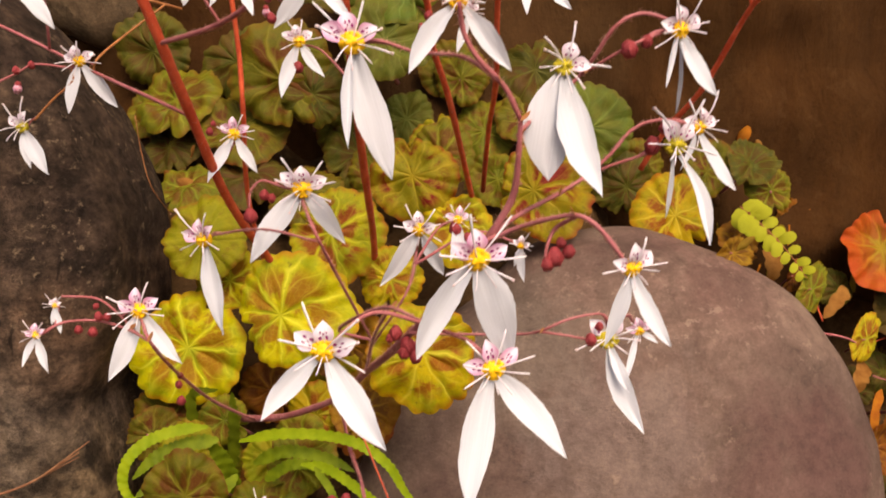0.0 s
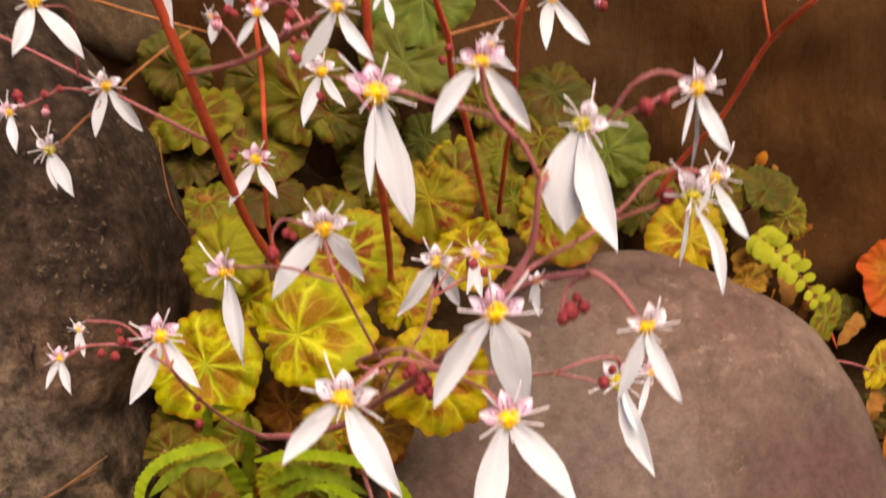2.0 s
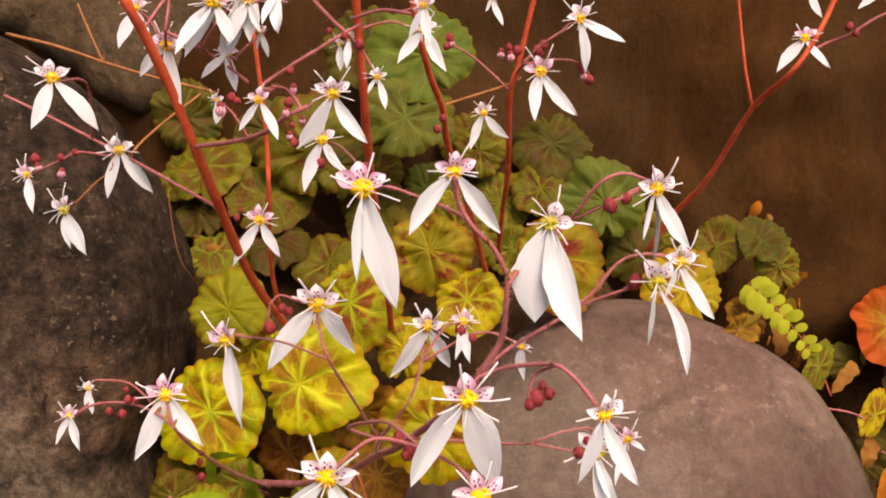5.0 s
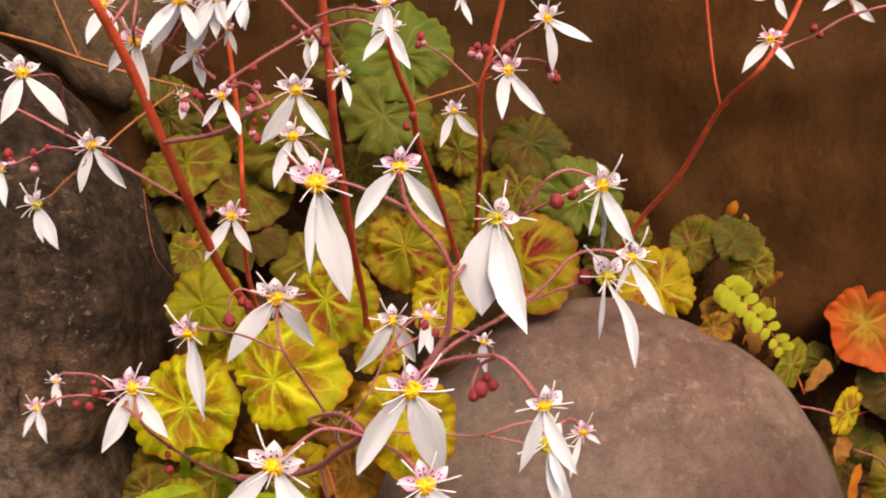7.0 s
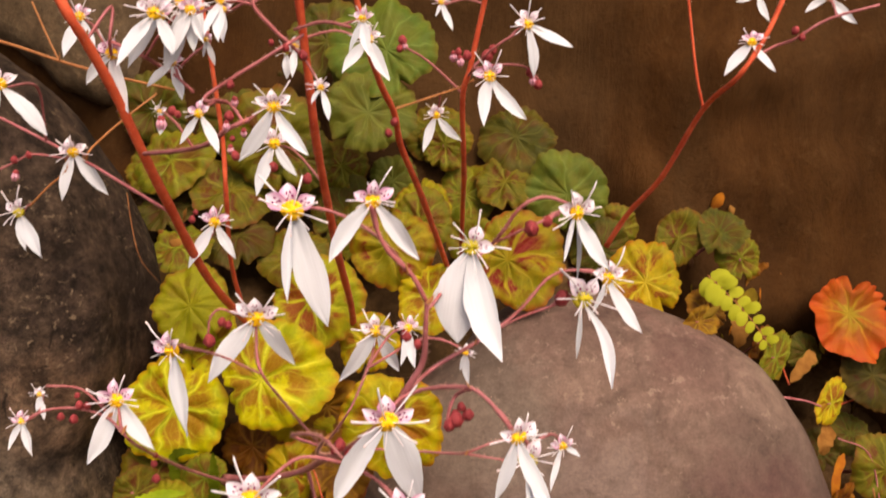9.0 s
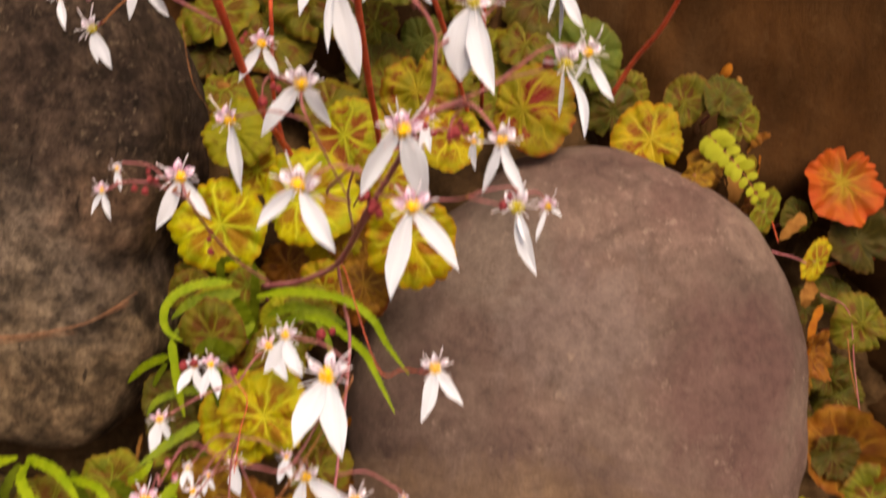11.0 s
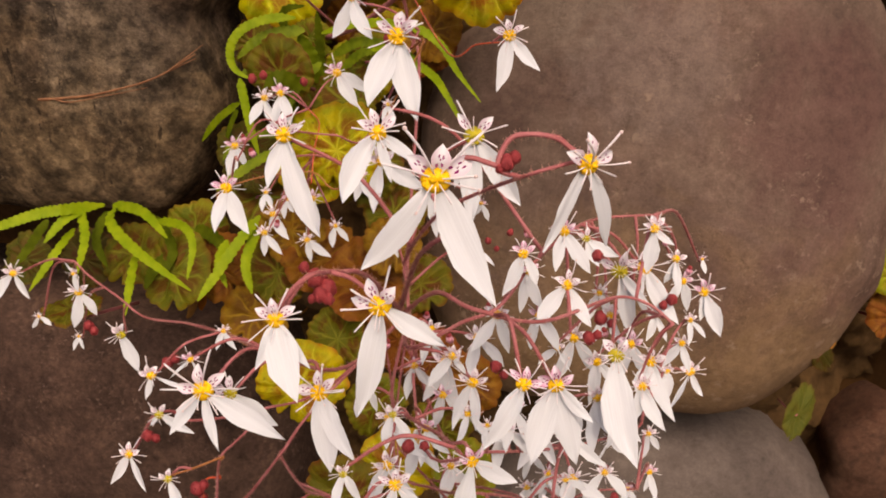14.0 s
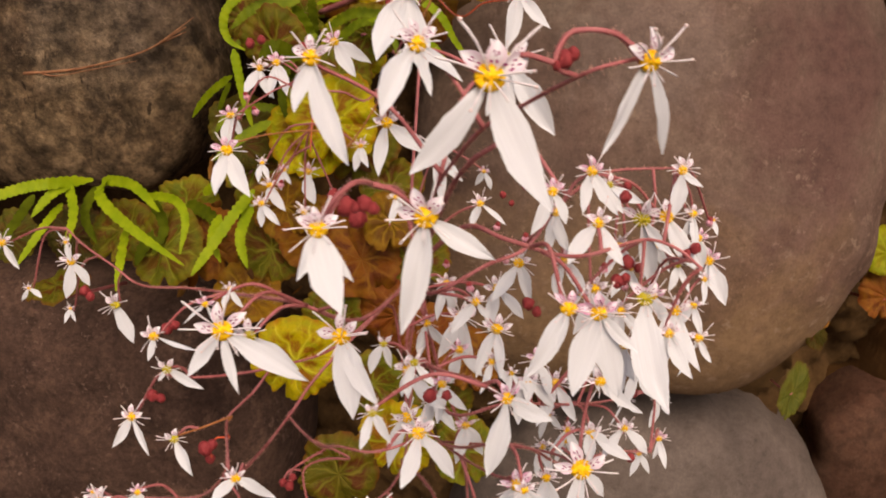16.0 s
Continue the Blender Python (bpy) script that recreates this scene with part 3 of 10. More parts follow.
def opening_mesh(k):
    """An opening bud: a red cup with folded pink petals standing out of it, hanging along -z."""
    bm = bmesh.new()
    blob(bm, (0, 0, 0.35), 0.62, 0.62, 0.6, 9, 6, 0.2, 0, k)
    for i in range(5):
        a = 2 * math.pi * i / 5 + k
        u = Vector((math.cos(a), math.sin(a), 0))
        tube(bm, [u * 0.32 + Vector((0, 0, 0.2)), u * 0.52 + Vector((0, 0, -0.5)), u * 0.30 + Vector((0, 0, -1.25 - 0.15 * (i % 2)))], [0.26, 0.34, 0.07], 6, 1)
    return mesh_of("bud", bm, [BUD, BUD_PINK])


BUDS = [bud_mesh(k) for k in range(3)]
OPENING = [opening_mesh(k) for k in range(2)]


def bud(plant, at, size, tilt=20, opening=False):
    rng = random.Random(int(9e5 * abs(at[0] + at[2])))
    return part("bud", OPENING[rng.randrange(2)] if opening else BUDS[rng.randrange(3)], plant, pose(*at, rng.uniform(-tilt, tilt), rng.uniform(-tilt, tilt), rng.uniform(0, 360)) @ Matrix.Scale(size, 4))


# round leaves: unit radius, face towards +z, stalk notch towards -y
def leaf_mesh(k, mat, cup, ruffle, folded=1.0, ecc=0.0):
    """ecc: how far the veins' meeting point lies towards the notch."""
    rng = random.Random(200 + k)
    lobes, ph, fold = rng.choice((21, 23, 25)), rng.uniform(0, 6), folded * rng.uniform(-0.10, 0.16)
    bm, rings = bmesh.new(), []
    layer = bm.loops.layers.uv.new("blade")
    n, m = 116, 11
    for i in range(1, m + 1):
        s = i / m
        row = []
        for j in range(n):
            th = math.pi * (-1 + 2 * (j + 0.5) / n)
            notch = 1 - 0.34 * math.exp(-((math.pi - abs(th)) / 0.10) ** 2)
            tooth = abs(math.sin(lobes * th / 2 + ph)) ** 0.7
            edge = (0.91 + (0.05 + 0.02 * math.sin(3 * th + k)) * tooth + 0.05 * abs(math.sin(3.5 * th + 0.4 * math.sin(2 * th + k))) + 0.04 * noise.noise(Vector((math.cos(th) * 4 + k, math.sin(th) * 4, 2.3))) + 0.16 * noise.noise(Vector((math.cos(th) * 1.1 + k, math.sin(th) * 1.1, 0.3)))) * notch * (1 + ecc * math.cos(th))
            r = s * (1 + (edge - 1) * s ** 1.2)
            rib = abs(math.sin(9 * th / 2 + 0.5 * math.sin(3 * th + k)))
            x, y = r * math.sin(th), r * math.cos(th)
            z = cup * r * r + 0.075 * (rib - 0.5) * s * (1.12 - s) * 2 + fold * abs(x) * (0.4 + 0.6 * s) + 0.20 * noise.noise(Vector((x * 1.7 + k * 3, y * 1.7, 1)))
            z += 0.035 * noise.noise(Vector((x * 6 + k, y * 6, 4))) + ruffle * s ** 3 * (math.sin(5 * th + ph) + 0.6 * math.sin(11 * th + 2 * ph)) - 0.06 * s ** 6 * (1 - tooth) - 0.10 * s ** 5
            row.append((x, y, z, s * math.sin(th), s * math.cos(th)))
        rings.append(row)
    for off, flip in ((0.0, False), (-0.02, True)):
        c = bm.verts.new((0, 0, off - 0.02))
        vs = [[bm.verts.new((p[0], p[1], p[2] + off * (1 - (a + 1) / m * 0.7))) for p in row] for a, row in enumerate(rings)]
        for j in range(n):
            q = (j + 1) % n
            corners = [((c, (0, 0)), (vs[0][q], rings[0][q][3:]), (vs[0][j], rings[0][j][3:]))]
            for a in range(m - 1):
                corners.append(((vs[a][j], rings[a][j][3:]), (vs[a][q], rings[a][q][3:]), (vs[a + 1][q], rings[a + 1][q][3:]), (vs[a + 1][j], rings[a + 1][j][3:])))
            for face in corners:
                face = face[::-1] if flip else face
                for loop, (_, uv) in zip(bm.faces.new([v for v, _ in face]).loops, face):
                    loop[layer].uv = uv
    return mesh_of("leaf", bm, mat)


LEAVES = {}
leaf_count = [0]


def leaf(plant, at, turn, radius, mat=None, cup=0.0, squash=1.0, base=None, stalk=STEM_PINK, spin=0, ecc=0.06):
    """One round leaf with its stalk. turn: Euler angles of its face; base: where the stalk rises."""
    mat = mat or LEAF
    leaf_count[0] += 1
    k = leaf_count[0]
    key = (mat.name, k % 6, cup, ecc)
    if key not in LEAVES:
        LEAVES[key] = leaf_mesh(k % 6 + len(mat.name), mat, cup, 0.09 if mat in (LEAF_BROWN, LEAF_RED) else 0.045, 5.0 if mat is LEAF_BROWN else 2.5 if mat is LEAF_DARK_SHADED else 1.3, ecc)
    m = pose(*at, *turn) @ pose(0, 0, 0, 0, 0, spin)
    ob = part("leaf", LEAVES[key], plant, m @ Matrix.Diagonal((radius, radius * squash, radius, 1)))
    if base:
        p = m.translation - m.to_3x3() @ Vector((0, 0, 0.05 * radius))
        q = m @ Vector((0, -0.15 * radius, -0.35 * radius))
        stem(plant, [p, q, Vector(base)], min(0.0009, 0.035 * radius), min(0.0014, 0.06 * radius), stalk, 0, "leaf_stalk")
    return ob


def frond(plant, pts, width, mat=None, lobes=16, seed=0):
    """A strap-shaped fern frond with a scalloped edge along a line of points."""
    rng = random.Random(seed)
    line = spline(pts, 8)
    n = len(line)
    bm, up, down = bmesh.new(), [], []
    ref = Vector((0.05, -0.85, 0.5)).normalized()
    dense = []
    for a, b in zip(line, line[1:]):
        dense += [a, a.lerp(b, 0.34), a.lerp(b, 0.67)]
    dense.append(line[-1])
    for i, p in enumerate(dense):
        t = i / (len(dense) - 1)
        d = (dense[min(i + 1, len(dense) - 1)] - dense[max(i - 1, 0)]).normalized()
        side = d.cross(ref)
        side = side.normalized() if side.length > 0.05 else Vector((1, 0, 0))
        nrm = side.cross(d).normalized()
        half = width * (min(1, t * 7 + 0.25)) * (1 - t ** 5 * 0.9) * (0.80 + 0.26 * abs(math.sin(lobes * math.pi * t)) + 0.04 * rng.uniform(-1, 1))
        row = []
        for s in (-1, -0.55, 0, 0.55, 1):
            row.append(p + side * s * half + nrm * (0.25 * abs(s) - 0.1 * s * s + 0.12 * math.sin(lobes * math.pi * t + s) * abs(s)) * half)
        up.append(row)
        down.append([q - nrm * 0.0003 for q in row])
    grid(bm, up)
    grid(bm, down, True)
    return part("frond", mesh_of("frond", bm, mat or FROND), plant)


def boulder(name, centre, tilt, radii, front, power, mat, seed, label, lumps=0.05):
    """A rounded field stone set in the wall. radii: half widths all round, anticlockwise from its right side;
    front: how far its face stands out; power: how square its shoulders are."""
    bm, rings = bmesh.new(), []
    n, m = 280, 92
    k = len(radii)

    def outline(th):
        u = th / (2 * math.pi) * k
        i, f = int(u) % k, u - int(u)
        f = f * f * (3 - 2 * f)
        return radii[i] * (1 - f) + radii[(i + 1) % k] * f

    for i in range(m + 1):
        ph = 0.96 * math.pi * i / m
        s = abs(math.sin(ph)) ** (2 / power)
        d = (1 if ph < math.pi / 2 else -1.3) * abs(math.cos(ph)) ** (2 / power) * front
        row = []
        for j in range(n):
            th = 2 * math.pi * j / n
            r = outline(th) * s
            p = Vector((r * math.cos(th), r * math.sin(th), d))
            q = p * 9 + Vector((seed * 7, seed, seed * 3))
            w = noise.noise(q) + 0.5 * noise.noise(q * 2.3) + 0.22 * noise.noise(q * 6) + 0.10 * noise.noise(q * 17)
            if lumps >= 0.05:
                pit = noise.noise(q * 23 + Vector((3, 1, 2)))
                w += 0.07 * noise.noise(q * 37) - 0.16 * max(0, pit - 0.25) - 0.10 * max(0, 0.12 - abs(noise.noise(Vector((q.x * 5, q.y * 1.6, q.z * 3))))) * 5
            row.append(p + Vector((p.x * 0.3, p.y * 0.3, p.z + 0.5 * front * (1 if d > 0 else -1))) * w * lumps)
        rings.append(row)
    vs = [[bm.verts.new(p) for p in row] for row in rings[1:]]
    c = bm.verts.new(sum(rings[1], Vector()) / n)
    for j in range(n):
        q = (j + 1) % n
        bm.faces.new((c, vs[0][j], vs[0][q]))
        for a, b in zip(vs, vs[1:]):
            bm.faces.new((a[j], b[j], b[q], a[q]))
    ob = new(name, mesh_of(name, bm, mat))
    ob.matrix_basis = pose(*centre, *tilt)
    return tagged(ob, label, "stone", "stones of the wall", "")


def sheet(name, x0, x1, z0, z1, nx, nz, depth_of, mat):
    """An uneven bank: y given by depth_of(x, z)."""
    bm = bmesh.new()
    grid(bm, [[(x0 + (x1 - x0) * i / nx, depth_of(x0 + (x1 - x0) * i / nx, z0 + (z1 - z0) * k / nz), z0 + (z1 - z0) * k / nz) for i in range(nx + 1)] for k in range(nz + 1)])
    return new(name, mesh_of(name, bm, mat))


# ---- the setting ----
ground = bpy.data.meshes.new("ground")
bm = bmesh.new()
grid(bm, [[(x, y, 0.0) for x in (-400, -20, -3, 3, 20, 400)] for y in (-400, -20, -3, 3, 20, 400)])
tagged(new("ground", mesh_of("ground", bm, GROUND)), "bare brown earth in front of the stone wall", "ground", "", "structure")


def plain_depth(x, z):
    p = Vector((x * 6, z * 6, 0.4))
    return 0.60 + 0.10 * (z - 0.7) + 0.035 * noise.noise(p) + 0.016 * noise.noise(p * 2.7) + 0.007 * noise.noise(p * 6)


# the gap that runs down beside the large boulder
GAP = [Vector(q) for q in ((0.315, 0.545), (0.335, 0.52), (0.36, 0.44), (0.365, 0.32), (0.33, 0.20), (0.27, 0.12))]


def gap_depth(x, z):
    if not (0.1 < x < 0.6 and z < 0.85):
        return 0.0
    p, best = Vector((x, z)), 9.0
    for a, b in zip(GAP, GAP[1:]):
        t = min(1, max(0, (p - a).dot(b - a) / (b - a).length_squared))
        best = min(best, (p - a.lerp(b, t)).length)
    best += 0.018 * noise.noise(Vector((x * 30, z * 30, 7)))
    return math.exp(-(max(0, best) / 0.042) ** 2)


def bank_depth(x, z):
    return plain_depth(x, z) + 0.11 * gap_depth(x, z)


xs = [-400, -40, -8, -3, -1.8] + [-1.4 + 2.8 * i / 220 for i in range(221)] + [1.8, 3, 8, 40, 400]
bm = bmesh.new()
rows = [[(x, bank_depth(x, z), z) for x in xs] for z in (-0.02 + 1.52 * k / 150 for k in range(151))]
for back, up in ((0.04, 0.025), (0.12, 0.05), (0.4, 0.09), (1.2, 0.16), (4, 0.4), (20, 2.0), (400, 30)):
    rows.append([(x, bank_depth(x, 1.5) + back, 1.5 + up + 0.02 * noise.noise(Vector((x * 5, back * 5, 3)))) for x in xs])
grid(bm, rows)
tagged(new("bank", mesh_of("bank", bm, SOIL)), "brown rough earth bank behind the stones", "bank", "", "structure")


def crevice_depth(x, z):
    p = Vector((x * 14, z * 14, 2.4))
    y = 0.462 + 1.1 * max(0, z - 0.60) - 0.08 * max(0, 0.5 - z)
    y += max(0, x - 0.10) * 3.0 * (z > 0.5)
    return min(y, 0.68) + 0.018 * noise.noise(p) + 0.014 * noise.noise(p * 2.5) + 0.008 * noise.noise(p * 7) + 0.003 * noise.noise(p * 19)


# sheet added behind the leaves so that the openings between them look dark
tagged(sheet("crevice_soil", -0.40, 0.24, 0.02, 0.78, 110, 140, crevice_depth, SOIL_SHADED), "soil packed between the stones, with the shade of the crevice in its colour", "soil", "", "structure")
def gap_soil(x, z):
    p = Vector((x * 20, z * 20, 5.4))
    return plain_depth(x, z) + 0.042 + 0.02 * noise.noise(p) + 0.012 * noise.noise(p * 3) + 0.005 * noise.noise(p * 9)


# second added sheet, its colour shading the gap beside the boulder
tagged(sheet("gap_soil", 0.20, 0.46, 0.03, 0.70, 60, 110, gap_soil, SOIL_SHADED), "soil in the gap beside the boulder, with the gap's shade in its colour", "soil", "", "structure")
boulder("boulder", (0.115, 0.465, 0.51), (70, 0, 0), (0.156, 0.159, 0.164, 0.169, 0.170, 0.175, 0.174, 0.162, 0.165, 0.169, 0.173, 0.180, 0.206, 0.228, 0.210, 0.200, 0.206, 0.193, 0.182, 0.164), 0.085, 2.6, STONE_RIGHT, 3, "large smooth grey-brown boulder with a rounded face", 0.035)
boulder("boulder", (-0.34, 0.425, 0.665), (80, 0, 0), (0.176, 0.182, 0.183, 0.189, 0.195, 0.210, 0.210, 0.210, 0.210, 0.150, 0.178, 0.206, 0.237, 0.237, 0.202, 0.184, 0.190, 0.218, 0.206, 0.168), 0.066, 5.0, STONE_LEFT, 8, "large dark pitted boulder spotted with pale lichen", 0.06)
boulder("boulder", (-0.31, 0.385, 0.27), (76, 0, 0), (0.160, 0.158, 0.162, 0.144, 0.135, 0.134, 0.144, 0.170, 0.225, 0.279, 0.329, 0.371, 0.368, 0.319, 0.277, 0.236, 0.223, 0.212, 0.189, 0.163), 0.085, 3.6, STONE_LOW, 14, "dark weathered boulder low in the wall", 0.05)
boulder("boulder", (0.11, 0.425, 0.19), (76, 0, 0), (0.173, 0.161, 0.143, 0.120, 0.100, 0.096, 0.095, 0.094, 0.104, 0.115, 0.131, 0.151, 0.175, 0.212, 0.231, 0.227, 0.223, 0.219, 0.204, 0.188), 0.085, 3.2, STONE_GREY, 21, "plain grey boulder below the large one", 0.03)
boulder("boulder", (0.449, 0.585, 0.061), (82, 0, 0), (0.131, 0.133, 0.134, 0.136, 0.135, 0.133, 0.140, 0.149, 0.147, 0.125, 0.119, 0.119, 0.132, 0.145, 0.144, 0.144, 0.147, 0.150, 0.146, 0.139), 0.06, 5.0, STONE_RED, 27, "flat-faced reddish-brown stone at the foot of the wall", 0.04)
boulder("boulder", (-0.28, 0.635, 0.886), (86, 0, 0), (0.109, 0.109, 0.110, 0.107, 0.102, 0.099, 0.104, 0.110, 0.114, 0.115, 0.113, 0.104, 0.076, 0.070, 0.073, 0.090, 0.105, 0.111, 0.112, 0.111), 0.035, 2.4, STONE_TAN, 35, "weathered tan stone set in the bank behind the dark boulder", 0.06)


def thing(name, at, label, category, group=""):
    ob = new(name)
    ob.location = at
    ob.empty_display_size = 0.02
    bpy.context.view_layer.update()
    tagged(ob, label, category, group)
    return ob


# ---- plants ----
tall_plant = thing("saxifrage_plant", (-0.0443, 0.4311, 0.6475), "flowering saxifrage with yellow-green leaves and tall red stems", "flowering plant", "saxifrage plants")
near_plant = thing("saxifrage_plant", (-0.0453, 0.3826, 0.6224), "saxifrage with large white flowers on arching pink stems", "flowering plant", "saxifrage plants")
back_plant = thing("saxifrage_plant", (-0.017, 0.4951, 0.7145), "saxifrage with olive leaves and thin stems behind the boulder", "flowering plant", "saxifrage plants")
low_plant = thing("saxifrage_plant", (-0.022, 0.1775, 0.5239), "saxifrage with a dense spray of white flowers", "flowering plant", "saxifrage plants")
red_plant = thing("saxifrage_plant", (0.3335, 0.5838, 0.5945), "saxifrage with red and brown leaves beside the boulder", "plant", "saxifrage plants")
strap_fern = thing("fern", (-0.1119, 0.3767, 0.6058), "bright green fern with scalloped strap fronds in the crevice", "fern", "ferns")
lower_fern = thing("fern", (-0.2229, 0.2749, 0.5481), "light green fern hanging below the dark boulder", "fern", "ferns")
small_fern = thing("fern", (0.2293, 0.5675, 0.6705), "small yellow-green fern with paired leaflets", "fern", "ferns")
stem(tall_plant, [(-0.0317, 0.0521, -0.0288), (-0.0452, -0.0066, 0.0302), (-0.0491, -0.0719, 0.0812), (-0.0497, -0.1173, 0.1287), (-0.0505, -0.1374, 0.1529), (-0.0542, -0.1479, 0.1744), (-0.0573, -0.1593, 0.1921), (-0.0597, -0.1671, 0.2028), (-0.0682, -0.1681, 0.2223)], 0.00217, 0.00167, STEM, 1.2)
bract(tall_plant, (-0.0497, -0.1124, 0.1222), (49, 38, 54), 0.0031)
stem(tall_plant, [(-0.0497, -0.1114, 0.1222), (-0.0526, -0.1131, 0.1253), (-0.0744, -0.0971, 0.1315), (-0.099, -0.078, 0.138), (-0.1162, -0.0767, 0.1466), (-0.1399, -0.0751, 0.1581), (-0.1611, -0.0738, 0.1674)], 0.000775, 0.000625, STEM_PINK, 0.9)
bract(tall_plant, (-0.1022, -0.0778, 0.1393), (48, 31, 77), 0.0038)
stem(tall_plant, [(-0.1022, -0.0768, 0.1393), (-0.0992, -0.0764, 0.1452), (-0.0943, -0.0512, 0.1557), (-0.0818, -0.0376, 0.1676)], 0.000562, 0.0005, STEM_TAN, 0.4)
bract(tall_plant, (-0.1102, -0.0775, 0.1435), (36, -3, -103), 0.0033)
stem(tall_plant, [(-0.1102, -0.0765, 0.1435), (-0.1108, -0.0779, 0.1409), (-0.1212, -0.078, 0.1422), (-0.1277, -0.0783, 0.1421), (-0.1342, -0.0794, 0.1387), (-0.1444, -0.0809, 0.1339)], 0.000525, 0.00045, STEM_PINK, 0.6)
bract(tall_plant, (-0.1108, -0.0789, 0.1409), (33, -39, -40), 0.0046)
stem(tall_plant, [(-0.1108, -0.0779, 0.1409), (-0.1106, -0.0792, 0.1353), (-0.1187, -0.0812, 0.128), (-0.1271, -0.0836, 0.1192)], 0.0005, 0.00045, STEM_TAN, 0.6)
bract(tall_plant, (-0.0505, -0.1385, 0.1524), (53, 13, 66), 0.0034)
stem(tall_plant, [(-0.0505, -0.1375, 0.1524), (-0.0265, -0.161, 0.1573), (-0.0106, -0.1796, 0.1626), (-0.0028, -0.1866, 0.1678), (0.0043, -0.1855, 0.1711)], 0.000875, 0.00075, STEM_PINK, 1.0)
bract(tall_plant, (0.0026, -0.1869, 0.1697), (63, -35, -85), 0.0032)
stem(tall_plant, [(0.0026, -0.1859, 0.1697), (-0.0003, -0.185, 0.174), (-0.003, -0.1846, 0.1763), (-0.0059, -0.19, 0.1774)], 0.000562, 0.00045, STEM_PINK, 0.7)
bract(tall_plant, (-0.003, -0.1856, 0.1763), (30, 13, 101), 0.0034)
stem(tall_plant, [(-0.003, -0.1846, 0.1763), (-0.0129, -0.1765, 0.1765), (-0.0037, -0.1745, 0.1832), (0.0054, -0.1728, 0.1888), (0.0136, -0.1712, 0.1939), (0.0172, -0.1601, 0.1971)], 0.000625, 0.000525, STEM_PINK, 0.7)
stem(tall_plant, [(-0.197, -0.0049, 0.1962), (-0.1641, -0.0153, 0.1898), (-0.1401, -0.0161, 0.1822), (-0.1175, -0.0066, 0.1746), (-0.091, 0.0131, 0.1661)], 0.000875, 0.000688, STEM_TAN, 0.6)
bract(tall_plant, (-0.1401, -0.0171, 0.1819), (65, 9, -47), 0.0048)
stem(tall_plant, [(-0.1401, -0.0161, 0.1819), (-0.1471, -0.0131, 0.1959), (-0.1544, -0.0097, 0.2117)], 0.000562, 0.0005, STEM_TAN, 0.4)
stem(tall_plant, [(0.0031, 0.0502, 0.0008), (0.0078, -0.0004, 0.047), (0.0109, -0.0611, 0.0945), (0.0134, -0.1193, 0.1526), (0.0142, -0.1344, 0.1754), (0.014, -0.148, 0.2052), (0.0136, -0.1545, 0.2215)], 0.00196, 0.00138, STEM, 1.2)
bract(tall_plant, (0.0139, -0.1517, 0.2117), (61, 21, 56), 0.0032)
stem(tall_plant, [(0.0139, -0.1507, 0.2117), (0.0004, -0.1582, 0.2081), (0.0065, -0.1599, 0.1997), (0.0134, -0.161, 0.1936), (0.0136, -0.1416, 0.1888)], 0.00075, 0.000562, STEM_PINK, 0.7)
stem(tall_plant, [(0.0362, -0.1792, 0.1998), (0.0255, -0.169, 0.2014), (0.0142, -0.1598, 0.1989)], 0.000562, 0.0005, STEM_PINK, 0.7)
bract(tall_plant, (-0.0577, -0.1619, 0.1942), (54, -3, -99), 0.0041)
stem(tall_plant, [(-0.0577, -0.1609, 0.1942), (-0.052, -0.1507, 0.206), (-0.0526, -0.1534, 0.1943), (-0.0561, -0.1446, 0.1885)], 0.000562, 0.0005, STEM_PINK, 0.7)
bract(tall_plant, (-0.0526, -0.1544, 0.1943), (24, -13, -58), 0.0042)
stem(tall_plant, [(-0.0526, -0.1534, 0.1943), (-0.0415, -0.154, 0.1896), (-0.0391, -0.1446, 0.1858), (-0.0338, -0.145, 0.1829), (-0.0231, -0.1562, 0.1773)], 0.000625, 0.0005, STEM_PINK, 0.7)
stem(tall_plant, [(-0.0557, 0.0441, -0.0146), (-0.0563, -0.0094, 0.0642), (-0.0464, -0.0482, 0.1159), (-0.0458, -0.0511, 0.1472), (-0.0464, -0.0617, 0.1899), (-0.0494, -0.0639, 0.2244)], 0.0013, 0.00101, STEM, 0.7)
stem(back_plant, [(0.0395, 0.0073, -0.0322), (0.0313, -0.0545, 0.0125), (0.0226, -0.1162, 0.0578), (0.016, -0.1416, 0.0822), (0.0147, -0.1585, 0.0982), (0.0103, -0.1758, 0.1126), (0.0064, -0.1921, 0.1317), (0.004, -0.1988, 0.1473)], 0.00159, 0.00116, STEM, 0.9)
bract(back_plant, (0.0147, -0.1595, 0.0982), (41, -33, -56), 0.0046)
stem(back_plant, [(0.0147, -0.1585, 0.0982), (0.0158, -0.158, 0.1001), (0.0285, -0.1463, 0.1039), (0.042, -0.1344, 0.108), (0.0483, -0.1334, 0.1113)], 0.000562, 0.0005, STEM_TAN, 0.5)
stem(back_plant, [(0.0426, 0.0222, -0.0128), (0.0435, -0.0389, 0.033), (0.0444, -0.1033, 0.0649), (0.0434, -0.1357, 0.1026), (0.0467, -0.1423, 0.1176), (0.0519, -0.1462, 0.1436), (0.0548, -0.1533, 0.1567)], 0.00145, 0.00109, STEM, 0.8)
bract(back_plant, (0.0434, -0.1367, 0.1026), (33, -7, 23), 0.0032)
